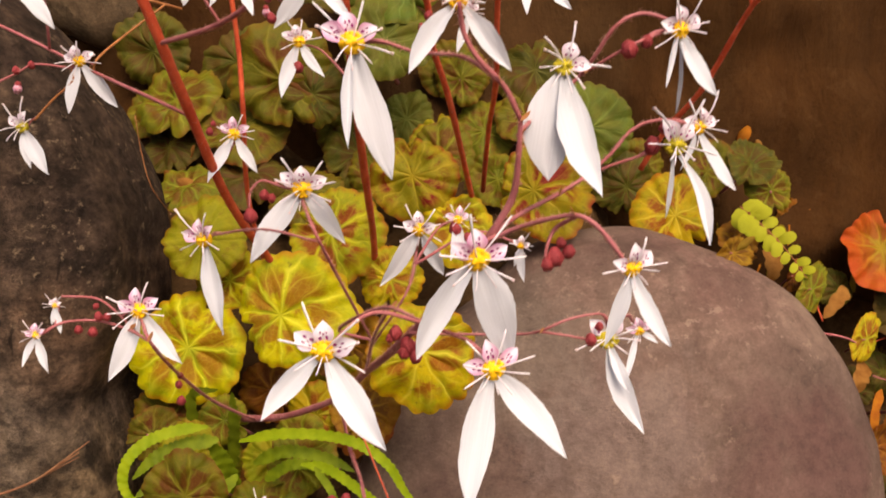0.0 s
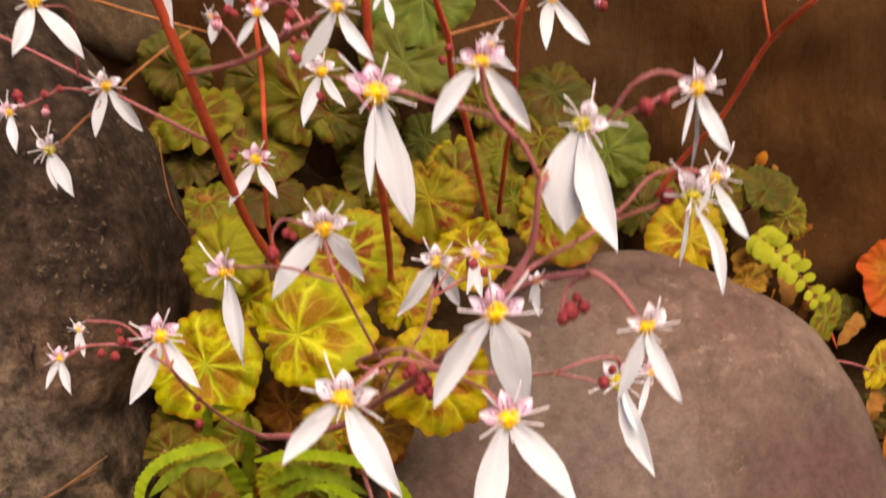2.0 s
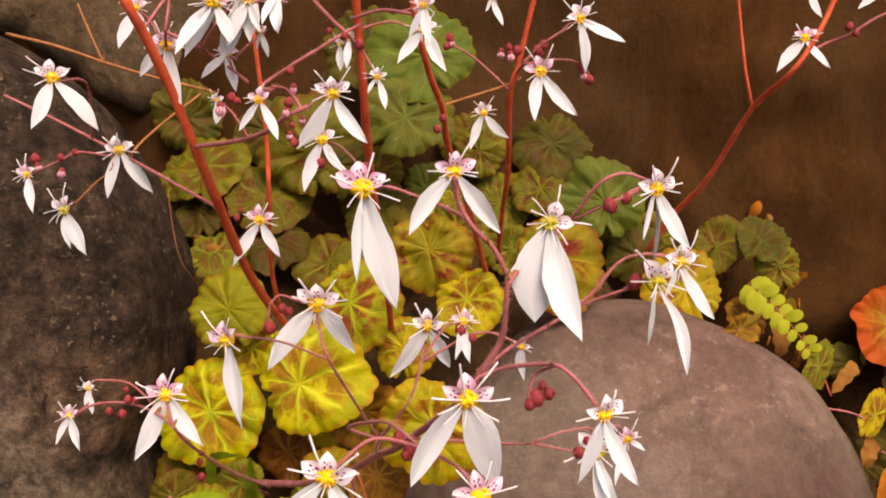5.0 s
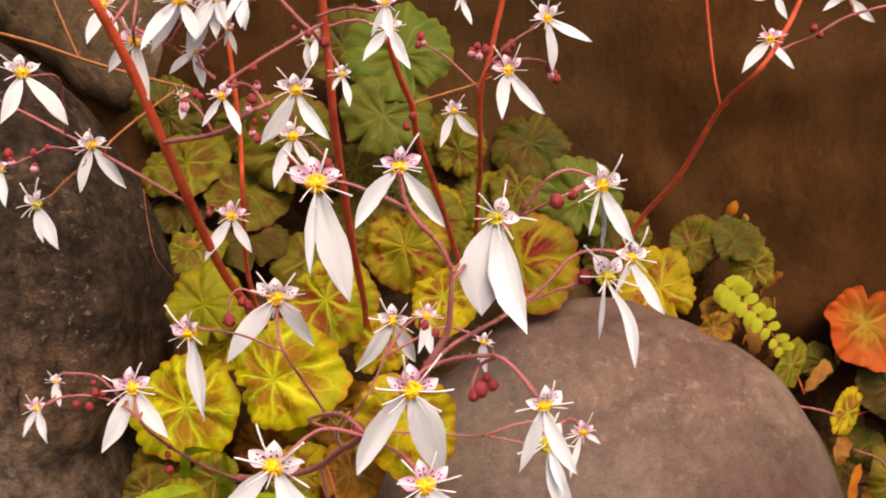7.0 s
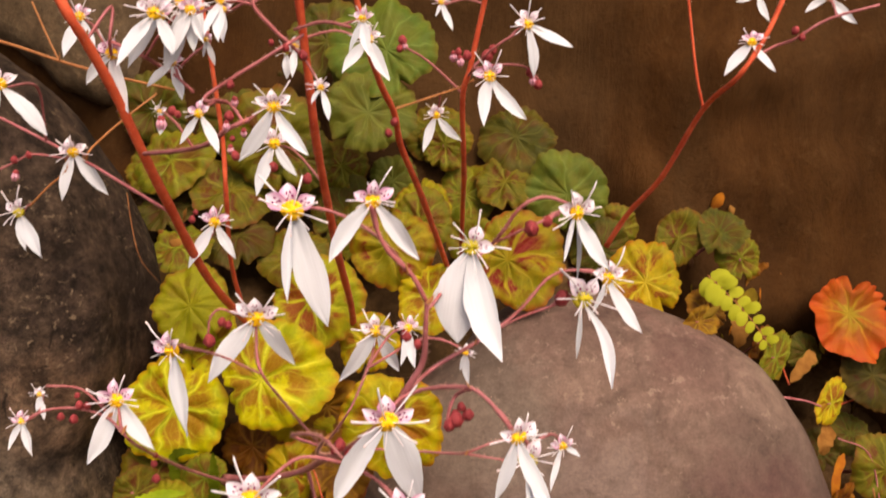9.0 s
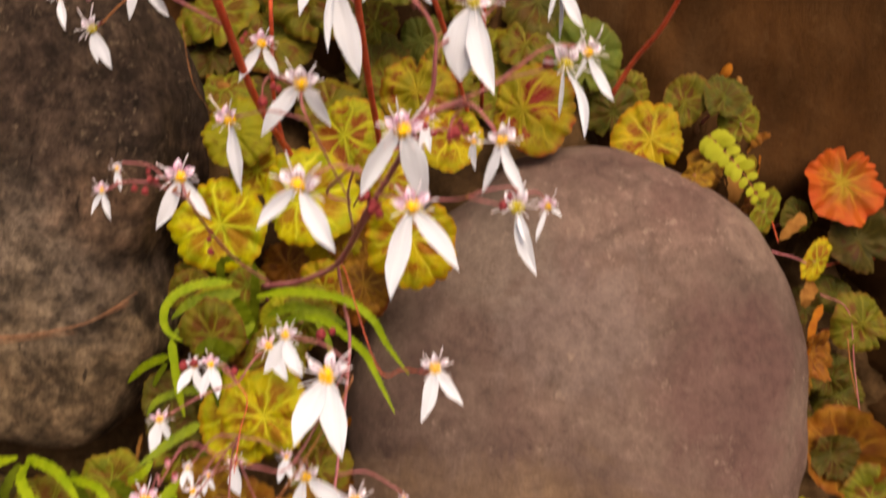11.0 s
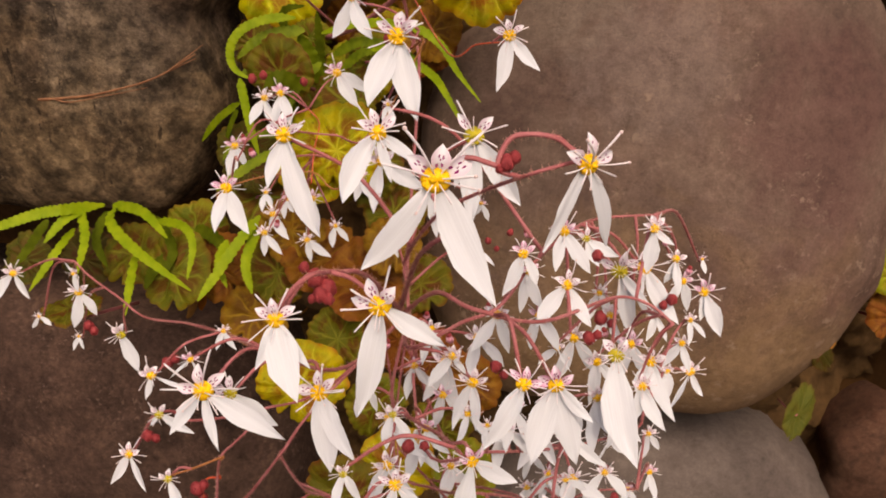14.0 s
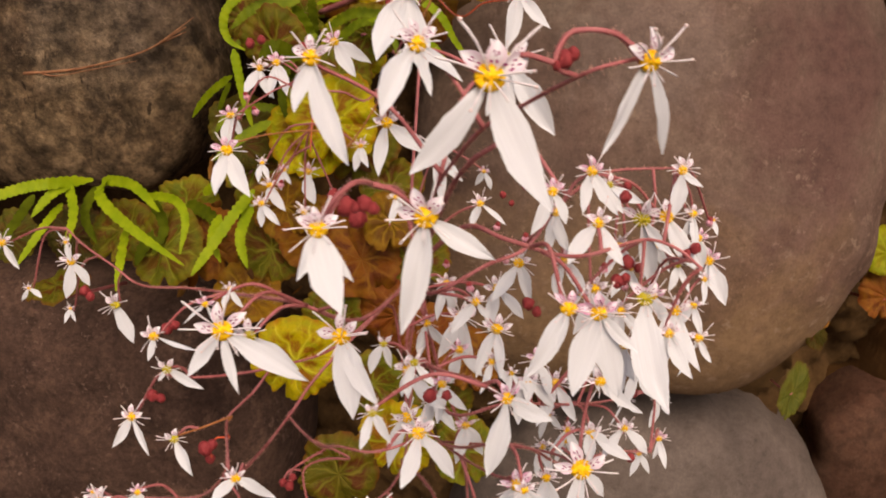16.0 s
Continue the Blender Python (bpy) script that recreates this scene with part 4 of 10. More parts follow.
stem(back_plant, [(0.0434, -0.1357, 0.1026), (0.0434, -0.1351, 0.105), (0.0329, -0.1332, 0.1148), (0.025, -0.1322, 0.1209), (0.016, -0.1314, 0.1257)], 0.000562, 0.000438, STEM_PINK, 0.6)
bract(back_plant, (0.046, -0.1426, 0.1147), (44, 2, -41), 0.0046)
stem(back_plant, [(0.046, -0.1416, 0.1147), (0.0461, -0.1432, 0.1139), (0.0511, -0.1637, 0.1212), (0.0587, -0.1703, 0.1279), (0.0665, -0.1689, 0.1325)], 0.000562, 0.00045, STEM_PINK, 0.6)
bract(back_plant, (0.0511, -0.1647, 0.1212), (22, -4, -79), 0.0035)
stem(back_plant, [(0.0511, -0.1637, 0.1212), (0.0482, -0.1646, 0.1177), (0.0582, -0.1639, 0.1191), (0.0687, -0.1635, 0.1186), (0.0747, -0.1644, 0.1137)], 0.0005, 0.0004, STEM_PINK, 0.6)
stem(back_plant, [(0.1267, -0.05, 0.0143), (0.1351, -0.0649, 0.0371), (0.1458, -0.0896, 0.0613), (0.1563, -0.1164, 0.0983), (0.1621, -0.1457, 0.1151), (0.1738, -0.1409, 0.133), (0.1817, -0.1364, 0.1509)], 0.00159, 0.00101, STEM, 0.9)
bract(back_plant, (0.1563, -0.1174, 0.0983), (24, 11, -95), 0.0040)
stem(back_plant, [(0.1563, -0.1164, 0.0983), (0.1509, -0.1174, 0.1169), (0.1455, -0.1157, 0.1471), (0.1424, -0.1176, 0.1616)], 0.000688, 0.000562, STEM, 0.6)
bract(back_plant, (0.1678, -0.1464, 0.124), (55, 0, -91), 0.0042)
stem(back_plant, [(0.1678, -0.1454, 0.124), (0.1692, -0.1434, 0.1235), (0.1792, -0.1343, 0.1273), (0.187, -0.1383, 0.131), (0.1992, -0.1409, 0.1393), (0.2182, -0.1439, 0.1452)], 0.00075, 0.000562, STEM_PINK, 0.6)
stem(near_plant, [(-0.0603, 0.0138, -0.0209), (-0.0326, -0.0126, -0.0058), (-0.0126, -0.0339, 0.0098), (0.0029, -0.055, 0.0259), (0.022, -0.1071, 0.0613), (0.0344, -0.1516, 0.0872), (0.0583, -0.2132, 0.1324), (0.0614, -0.2212, 0.1415), (0.066, -0.2239, 0.1509), (0.0668, -0.2269, 0.1598), (0.067, -0.2274, 0.1666)], 0.001806, 0.00043, STEM_PINK, 1.2)
bract(near_plant, (0.067, -0.2284, 0.1666), (35, 24, -51), 0.0024)
stem(near_plant, [(0.067, -0.2274, 0.1666), (0.0639, -0.2281, 0.1727), (0.059, -0.2282, 0.1778), (0.0561, -0.2271, 0.1828), (0.0553, -0.2291, 0.1879)], 0.00052, 0.00042, STEM_PINK, 1.2)
bract(near_plant, (0.0633, -0.229, 0.1734), (59, -13, 84), 0.0023)
stem(near_plant, [(0.0633, -0.228, 0.1734), (0.0563, -0.218, 0.1778), (0.0459, -0.1973, 0.178), (0.0373, -0.1971, 0.1806), (0.0325, -0.1976, 0.1791)], 0.00042, 0.000335, STEM_PINK, 1.2)
bract(near_plant, (0.0667, -0.2271, 0.1634), (25, -15, -58), 0.0025)
stem(near_plant, [(0.0667, -0.2261, 0.1634), (0.0731, -0.2065, 0.1667), (0.0806, -0.1999, 0.1718), (0.0837, -0.2038, 0.1765), (0.088, -0.2061, 0.1835), (0.0933, -0.2053, 0.186), (0.0987, -0.2054, 0.1848), (0.1007, -0.2057, 0.183)], 0.000462, 0.000353, STEM_PINK, 1.2)
bract(near_plant, (0.0823, -0.2034, 0.1738), (22, 7, -48), 0.0021)
stem(near_plant, [(0.0823, -0.2024, 0.1738), (0.0908, -0.207, 0.1794), (0.0974, -0.2061, 0.1821)], 0.000335, 0.000302, STEM_PINK, 1.2)
bract(near_plant, (0.0617, -0.2221, 0.1418), (34, -30, 22), 0.0017)
stem(near_plant, [(0.0617, -0.2211, 0.1418), (0.0683, -0.21, 0.144), (0.0809, -0.1983, 0.1479), (0.0895, -0.1945, 0.1539), (0.0979, -0.1814, 0.1589), (0.1047, -0.1806, 0.1611), (0.1114, -0.1805, 0.1602)], 0.000503, 0.000377, STEM_PINK, 1.2)
bract(near_plant, (0.078, -0.2017, 0.1468), (51, -17, -61), 0.0019)
stem(near_plant, [(0.078, -0.2007, 0.1468), (0.0874, -0.1952, 0.151), (0.0957, -0.1913, 0.1532), (0.1024, -0.1895, 0.1549)], 0.000377, 0.000318, STEM_PINK, 1.2)
bract(near_plant, (0.0615, -0.2222, 0.1412), (48, 16, 52), 0.0021)
stem(near_plant, [(0.0615, -0.2212, 0.1412), (0.0674, -0.2252, 0.1451), (0.0761, -0.2341, 0.1496), (0.0803, -0.237, 0.1486), (0.0843, -0.2379, 0.1441), (0.0864, -0.2385, 0.1411)], 0.000503, 0.000377, STEM_PINK, 1.2)
bract(near_plant, (0.0773, -0.2351, 0.1494), (46, -4, 85), 0.0025)
stem(near_plant, [(0.0773, -0.2341, 0.1494), (0.074, -0.2299, 0.146), (0.0724, -0.2307, 0.1427), (0.0721, -0.2312, 0.1405)], 0.00042, 0.000335, STEM_PINK, 1.0)
stem(near_plant, [(0.0416, -0.1081, 0.1134), (0.0403, -0.1099, 0.1058), (0.041, -0.1672, 0.1123), (0.0296, -0.1522, 0.0906)], 0.00042, 0.000335, STEM_PINK, 0.9)
stem(near_plant, [(0.014, -0.1724, 0.1391), (0.0216, -0.1982, 0.1373), (0.0252, -0.1863, 0.1215), (0.0303, -0.1614, 0.0951)], 0.00042, 0.000335, STEM_PINK, 0.9)
bract(near_plant, (0.0303, -0.1624, 0.0951), (63, -36, -41), 0.0016)
stem(near_plant, [(0.0303, -0.1614, 0.0951), (0.0204, -0.1593, 0.0975), (0.0313, -0.1861, 0.1124), (0.0394, -0.2044, 0.1207), (0.0473, -0.2193, 0.1228), (0.054, -0.2245, 0.122), (0.058, -0.2296, 0.1221), (0.0614, -0.2323, 0.1187)], 0.000462, 0.000353, STEM_PINK, 1.2)
bract(near_plant, (0.0394, -0.2054, 0.1207), (40, 25, -53), 0.0026)
stem(near_plant, [(0.0394, -0.2044, 0.1207), (0.0324, -0.1785, 0.1025), (0.0231, -0.1159, 0.0668)], 0.000377, 0.000318, STEM_PINK, 1.0)
bract(near_plant, (0.022, -0.1081, 0.0613), (37, -25, 92), 0.0017)
stem(near_plant, [(0.022, -0.1071, 0.0613), (0.0336, -0.1425, 0.0824), (0.0432, -0.1692, 0.0978)], 0.000503, 0.00042, STEM_PINK, 1.0)
bract(near_plant, (0.0423, -0.1738, 0.1021), (48, 34, 78), 0.0016)
stem(near_plant, [(0.0423, -0.1728, 0.1021), (0.0438, -0.1779, 0.1039), (0.0567, -0.1777, 0.1036), (0.0715, -0.1821, 0.1054), (0.0769, -0.1864, 0.1082), (0.0834, -0.1855, 0.1108), (0.0917, -0.1831, 0.1115), (0.0945, -0.1827, 0.1092)], 0.000377, 0.000302, STEM_PINK, 1.0)
bract(near_plant, (0.0761, -0.1875, 0.1078), (36, 1, -50), 0.0018)
stem(near_plant, [(0.0761, -0.1865, 0.1078), (0.0827, -0.1866, 0.1069), (0.0895, -0.185, 0.105)], 0.000302, 0.000268, STEM_PINK, 1.0)
stem(near_plant, [(-0.0177, -0.15, 0.1238), (0.0044, -0.1793, 0.133), (0.021, -0.1939, 0.1338)], 0.000335, 0.000268, STEM_PINK, 0.9)
bract(near_plant, (0.014, -0.1734, 0.1391), (37, 10, 67), 0.0019)
stem(near_plant, [(0.014, -0.1724, 0.1391), (0.0134, -0.1719, 0.1412), (0.0084, -0.1718, 0.1428), (0.0034, -0.1717, 0.1443), (0.0005, -0.1724, 0.1416), (0.0001, -0.1735, 0.1371)], 0.000353, 0.000286, STEM_PINK, 1.0)
stem(tall_plant, [(-0.0451, -0.0715, -0.0273), (-0.0525, -0.1066, -0.0004), (-0.0501, -0.1504, 0.0317), (-0.0456, -0.185, 0.0584), (-0.0562, -0.1659, 0.0601)], 0.000688, 0.000525, STEM_PINK, 0.8)
bract(tall_plant, (-0.0466, -0.1858, 0.0596), (51, 18, -36), 0.0036)
stem(tall_plant, [(-0.0466, -0.1848, 0.0596), (-0.0607, -0.1669, 0.0565), (-0.0715, -0.1667, 0.0596), (-0.0823, -0.1688, 0.0596), (-0.0896, -0.1701, 0.0556)], 0.000525, 0.000425, STEM_PINK, 0.8)
bract(tall_plant, (-0.0607, -0.1679, 0.0565), (32, 38, -61), 0.0046)
stem(tall_plant, [(-0.0607, -0.1669, 0.0565), (-0.0593, -0.1668, 0.0567), (-0.0652, -0.1656, 0.063), (-0.0717, -0.1649, 0.0672), (-0.0826, -0.1667, 0.0685)], 0.000475, 0.0004, STEM_PINK, 0.8)
stem(tall_plant, [(-0.1071, -0.0236, 0.1147), (-0.1043, -0.0276, 0.0975), (-0.0994, -0.0316, 0.0802), (-0.0968, -0.0153, 0.0622)], 0.00022, 0.00018, STEM_TAN, 0.1)
stem(low_plant, [(-0.0204, 0.15, 0.1244), (-0.0172, 0.1532, 0.0983), (-0.0022, 0.0894, 0.1019), (0.0007, 0.0283, 0.0461), (0.016, -0.0531, 0.0631), (0.0215, -0.0587, 0.0323), (0.0299, -0.0564, -0.0055), (0.0317, -0.0429, -0.0627)], 0.000817, 0.000516, STEM_PINK, 1.0)
stem(low_plant, [(0.016, -0.0531, 0.0631), (0.0085, -0.1056, 0.0806), (-0.0041, -0.1214, 0.096), (-0.0409, -0.0742, 0.0651), (-0.0719, -0.0431, 0.0451), (-0.1025, -0.0208, 0.0301), (-0.1193, -0.0101, 0.032), (-0.1313, -0.0073, 0.0393), (-0.139, -0.0045, 0.0455)], 0.000546, 0.000353, STEM_PINK, 1.0)
stem(low_plant, [(0.016, -0.0531, 0.0631), (0.0287, -0.1165, 0.0972), (0.0427, -0.12, 0.1082), (0.0516, -0.1169, 0.1114), (0.0586, -0.1025, 0.1145), (0.0672, -0.0799, 0.1112), (0.0766, -0.059, 0.1051), (0.0946, -0.0474, 0.1011)], 0.000529, 0.000353, STEM_PINK, 1.0)
stem(low_plant, [(0.016, -0.0531, 0.0631), (0.0257, -0.1133, 0.1032), (0.0388, -0.1335, 0.1256), (0.0485, -0.1425, 0.1281), (0.0623, -0.1339, 0.1199), (0.0795, -0.1083, 0.1101), (0.0885, -0.1041, 0.1054), (0.0942, -0.1058, 0.1014)], 0.000546, 0.000353, STEM_PINK, 1.0)
stem(low_plant, [(0.016, -0.0531, 0.0631), (0.0194, -0.1005, 0.067), (0.0308, -0.1256, 0.0815), (0.0406, -0.1415, 0.0921), (0.0473, -0.1571, 0.1022)], 0.000485, 0.000353, STEM_PINK, 1.0)
stem(low_plant, [(0.016, -0.0531, 0.0631), (-0.0018, -0.0941, 0.0627), (-0.0213, -0.0997, 0.0573), (-0.0307, -0.1099, 0.0619), (-0.0417, -0.1115, 0.0616), (-0.0533, -0.1044, 0.0562)], 0.00044, 0.000317, STEM_PINK, 1.0)
stem(low_plant, [(0.016, -0.0531, 0.0631), (-0.0106, -0.0826, 0.0444), (-0.017, -0.0979, 0.0398), (-0.0188, -0.1187, 0.0445), (-0.017, -0.1406, 0.0566)], 0.000529, 0.000396, STEM_PINK, 1.0)
stem(low_plant, [(-0.017, -0.0979, 0.0398), (-0.0182, -0.0992, 0.0379), (-0.0022, -0.1239, 0.052), (0.0084, -0.1379, 0.0655), (0.0185, -0.1449, 0.0714), (0.0281, -0.1424, 0.0735)], 0.00037, 0.000299, STEM_PINK, 1.0)
stem(low_plant, [(-0.0001, -0.1269, 0.0544), (0.0014, -0.1279, 0.0543), (-0.0023, -0.1336, 0.0554), (-0.0058, -0.1354, 0.053), (-0.006, -0.1379, 0.0489)], 0.000353, 0.000264, STEM_PINK, 1.0)
stem(low_plant, [(-0.0213, -0.0997, 0.0573), (-0.0256, -0.1036, 0.0517), (-0.0291, -0.1059, 0.0486), (-0.0334, -0.1092, 0.044), (-0.0217, -0.1369, 0.0539)], 0.000396, 0.000299, STEM_PINK, 1.0)
stem(low_plant, [(-0.0334, -0.1092, 0.044), (-0.0325, -0.1085, 0.045), (-0.0383, -0.1144, 0.046), (-0.0458, -0.1169, 0.0442)], 0.000353, 0.000282, STEM_TAN, 0.8)
stem(low_plant, [(-0.0307, -0.1166, 0.0462), (-0.0309, -0.1152, 0.0432), (-0.0342, -0.1155, 0.0433), (-0.0365, -0.117, 0.0412), (-0.0355, -0.1186, 0.0384)], 0.000309, 0.000264, STEM, 0.8)
stem(low_plant, [(0.016, -0.0531, 0.0631), (0.0295, -0.1071, 0.0539), (0.0488, -0.1202, 0.0671), (0.0642, -0.1032, 0.0531), (0.0754, -0.0861, 0.04), (0.0937, -0.0665, 0.0298), (0.0962, -0.0634, 0.0346)], 0.00044, 0.000317, STEM_PINK, 1.0)
stem(low_plant, [(0.016, -0.0531, 0.0631), (0.0174, -0.0953, 0.0369), (0.0332, -0.1127, 0.0436), (0.0467, -0.1331, 0.0654), (0.0551, -0.1255, 0.0569), (0.0654, -0.1043, 0.0313), (0.0805, -0.0859, 0.0197), (0.0961, -0.0693, 0.0049)], 0.000396, 0.000317, STEM_PINK, 1.0)
stem(low_plant, [(0.0257, -0.1133, 0.1032), (0.0366, -0.1441, 0.1378), (0.0422, -0.1586, 0.1516), (0.046, -0.1614, 0.1558), (0.0486, -0.1601, 0.1574)], 0.000485, 0.000353, STEM_PINK, 1.0)
stem(low_plant, [(0.0333, -0.135, 0.1278), (0.0321, -0.1285, 0.1309), (0.0425, -0.149, 0.1527), (0.0506, -0.1548, 0.1605), (0.0599, -0.1674, 0.1704), (0.0665, -0.1654, 0.1718)], 0.00037, 0.000299, STEM_PINK, 1.0)
stem(low_plant, [(0.0585, -0.166, 0.1692), (0.0553, -0.1676, 0.1713), (0.056, -0.1659, 0.1741), (0.058, -0.1647, 0.1755), (0.063, -0.164, 0.1751), (0.0669, -0.1647, 0.1729)], 0.00044, 0.00037, STEM_PINK, 1.0)
stem(low_plant, [(0.0289, -0.1187, 0.1087), (0.0307, -0.1564, 0.1437), (0.0283, -0.1649, 0.1499), (0.0266, -0.1741, 0.1551), (0.0232, -0.1761, 0.1527), (0.0215, -0.1777, 0.1504)], 0.000485, 0.000396, STEM_PINK, 1.0)
stem(low_plant, [(0.0128, 0.0094, 0.142), (-0.0047, -0.0073, 0.1082), (-0.0142, -0.0182, 0.1125), (-0.0313, -0.0105, 0.1105), (-0.0437, -0.0105, 0.1142), (-0.0513, -0.019, 0.102)], 0.00037, 0.000282, STEM_PINK, 0.8)
stem(low_plant, [(0.0098, 0.0066, 0.1359), (0.015, -0.0025, 0.1387), (-0.0121, -0.0174, 0.0934), (-0.0246, -0.0171, 0.0974), (-0.0392, -0.0295, 0.1005), (-0.048, -0.032, 0.0988)], 0.000353, 0.000264, STEM_TAN, 0.8)
stem(low_plant, [(-0.0204, 0.15, 0.1244), (-0.0141, 0.1398, 0.1246), (0.0184, 0.0412, 0.124), (0.0317, 0.0249, 0.1324), (0.044, 0.0173, 0.1358)], 0.000353, 0.000264, STEM, 0.8)
stem(low_plant, [(-0.0607, 0.0967, 0.0774), (-0.0524, 0.0855, 0.0745), (-0.0519, 0.0716, 0.0666), (-0.0474, 0.0478, 0.0601)], 0.000317, 0.000264, STEM, 0.8)
stem(low_plant, [(0.0064, -0.0634, 0.0563), (0.0083, -0.0578, 0.0473), (0.0128, -0.071, 0.0179), (0.0166, -0.1027, 0.0241), (0.013, -0.1265, 0.0344), (-0.001, -0.1381, 0.0376)], 0.00043, 0.00031, STEM_PINK, 1.0)
stem(low_plant, [(0.0128, -0.071, 0.0179), (0.0269, -0.0901, 0.0231), (0.0415, -0.1183, 0.0415), (0.0507, -0.1335, 0.0533)], 0.000387, 0.00031, STEM_PINK, 1.0)
stem(low_plant, [(0.0166, -0.1027, 0.0241), (0.0169, -0.1017, 0.0256), (0.0283, -0.1262, 0.0412), (0.0339, -0.1434, 0.0506)], 0.000387, 0.00031, STEM_PINK, 1.0)
stem(low_plant, [(0.0269, -0.0901, 0.0231), (0.0504, -0.1104, 0.0427), (0.0616, -0.125, 0.0551), (0.0661, -0.137, 0.0634)], 0.000361, 0.000292, STEM_PINK, 1.0)
stem(low_plant, [(-0.0047, -0.1201, 0.0495), (0.0045, -0.1172, 0.0408), (0.0003, -0.1251, 0.0478), (-0.0041, -0.1308, 0.049), (-0.0028, -0.1352, 0.0423)], 0.000344, 0.000258, STEM_PINK, 1.0)
stem(low_plant, [(-0.0048, -0.1309, 0.049), (-0.0079, -0.1313, 0.049), (-0.0096, -0.1333, 0.0462)], 0.00031, 0.000258, STEM_PINK, 1.0)
stem(low_plant, [(-0.0262, -0.1267, 0.0501), (-0.027, -0.1306, 0.0443), (-0.0415, -0.1213, 0.0248), (-0.0665, -0.1101, 0.0097), (-0.0813, -0.1088, 0.0052)], 0.000344, 0.000275, STEM_PINK, 1.0)
stem(low_plant, [(-0.027, -0.1306, 0.0443), (-0.0219, -0.1336, 0.039), (-0.0264, -0.1255, 0.0158), (-0.0247, -0.1169, -0.0077)], 0.000344, 0.000258, STEM_PINK, 1.0)
stem(low_plant, [(-0.0415, -0.1213, 0.0248), (-0.0402, -0.1261, 0.0173), (-0.0411, -0.1308, 0.0104)], 0.00031, 0.000258, STEM_PINK, 1.0)
stem(red_plant, [(0.0244, -0.02, -0.0032), (-0.0071, -0.0241, -0.0073), (-0.0378, -0.0386, -0.0104)], 0.000625, 0.0005, STEM, 0.3)
stem(red_plant, [(-0.0359, -0.0551, -0.0254), (-0.013, -0.0578, -0.0369), (-0.0057, -0.0733, -0.0778), (-0.0031, -0.0964, -0.1095)], 0.0005, 0.000438, STEM_PINK, 0.3)
stem(tall_plant, [(-0.1198, -0.0765, 0.1484), (-0.1114, -0.0946, 0.1736), (-0.1087, -0.1231, 0.1757), (-0.1085, -0.1269, 0.1766)], 0.00054, 0.00033, STEM_PINK, 0.7, "flower_stalk")
flower(tall_plant, (-0.1085, -0.128, 0.1768), (77, -1, 3), 0.0111, [(-17, 0.0211, 0.34), (41, 0.0242, 0.34)], 8)
stem(tall_plant, [(-0.1008, -0.0781, 0.1419), (-0.1038, -0.0762, 0.1431), (-0.1076, -0.0743, 0.1428), (-0.1075, -0.0761, 0.1432)], 0.00043, 0.00033, STEM_PINK, 0.7, "flower_stalk")
flower(tall_plant, (-0.1075, -0.0771, 0.1435), (77, -1, 3), 0.0107, [(-14, 0.0220, 0.3), (36, 0.0233, 0.37)], 8)
stem(tall_plant, [(-0.1257, -0.0832, 0.1207), (-0.1291, -0.0825, 0.1188), (-0.1315, -0.0817, 0.1157), (-0.1315, -0.0835, 0.1161)], 0.00043, 0.00033, STEM_PINK, 0.7, "flower_stalk")
flower(tall_plant, (-0.1314, -0.0845, 0.1164), (77, -1, 3), 0.0107, [(9, 0.0171, 0.35), (30, 0.0233, 0.4)], 14, old=True, yaw=-15)
stem(tall_plant, [(-0.1427, -0.0807, 0.1347), (-0.1459, -0.0799, 0.1337), (-0.1492, -0.079, 0.1314), (-0.1491, -0.0808, 0.1318)], 0.00043, 0.00033, STEM_PINK, 0.7, "flower_stalk")
flower(tall_plant, (-0.1491, -0.0816, 0.132), (77, -1, 3), 0.0084, [(15, 0.0183, 0.34)], 10)
stem(tall_plant, [(-0.0045, -0.1869, 0.1769), (-0.0077, -0.1879, 0.1754), (-0.0098, -0.1888, 0.1727), (-0.0097, -0.1906, 0.1731)], 0.00043, 0.00033, STEM_PINK, 0.7, "flower_stalk")
flower(tall_plant, (-0.0097, -0.1912, 0.1732), (77, -1, 3), 0.0061, [(-35, 0.0112, 0.3), (25, 0.0133, 0.32)], -3)
stem(tall_plant, [(0.0043, -0.1855, 0.1711), (0.0087, -0.1833, 0.1744), (0.0118, -0.1812, 0.1744), (0.0119, -0.1833, 0.1749)], 0.00044, 0.00033, STEM_PINK, 0.7, "flower_stalk")
flower(tall_plant, (0.012, -0.1842, 0.1751), (77, -1, 3), 0.0093, [(-34, 0.0201, 0.34), (35, 0.0184, 0.32)], 0)
stem(tall_plant, [(0.0138, -0.159, 0.1928), (0.0178, -0.1593, 0.1885), (0.0235, -0.1598, 0.1789), (0.0237, -0.1637, 0.1798)], 0.00045, 0.00033, STEM_PINK, 0.7, "flower_stalk")
flower(tall_plant, (0.0237, -0.1642, 0.1799), (77, -1, 3), 0.0053, [(-30, 0.0062, 0.32), (14, 0.0115, 0.3)], -6)
stem(tall_plant, [(0.0128, -0.1032, 0.1354), (-0.0007, -0.0962, 0.1484), (-0.0098, -0.0922, 0.1504), (-0.0096, -0.0961, 0.1513)], 0.00048, 0.00033, STEM_PINK, 0.7, "flower_stalk")
flower(tall_plant, (-0.0096, -0.0971, 0.1515), (77, -1, 3), 0.0106, [(-18, 0.0231, 0.32), (34, 0.0167, 0.32)], 5)
stem(near_plant, [(0.0398, -0.1964, 0.18), (0.0354, -0.1954, 0.1802), (0.0317, -0.1945, 0.179), (0.0317, -0.1965, 0.1794)], 0.00044, 0.00033, STEM_PINK, 0.7, "flower_stalk")
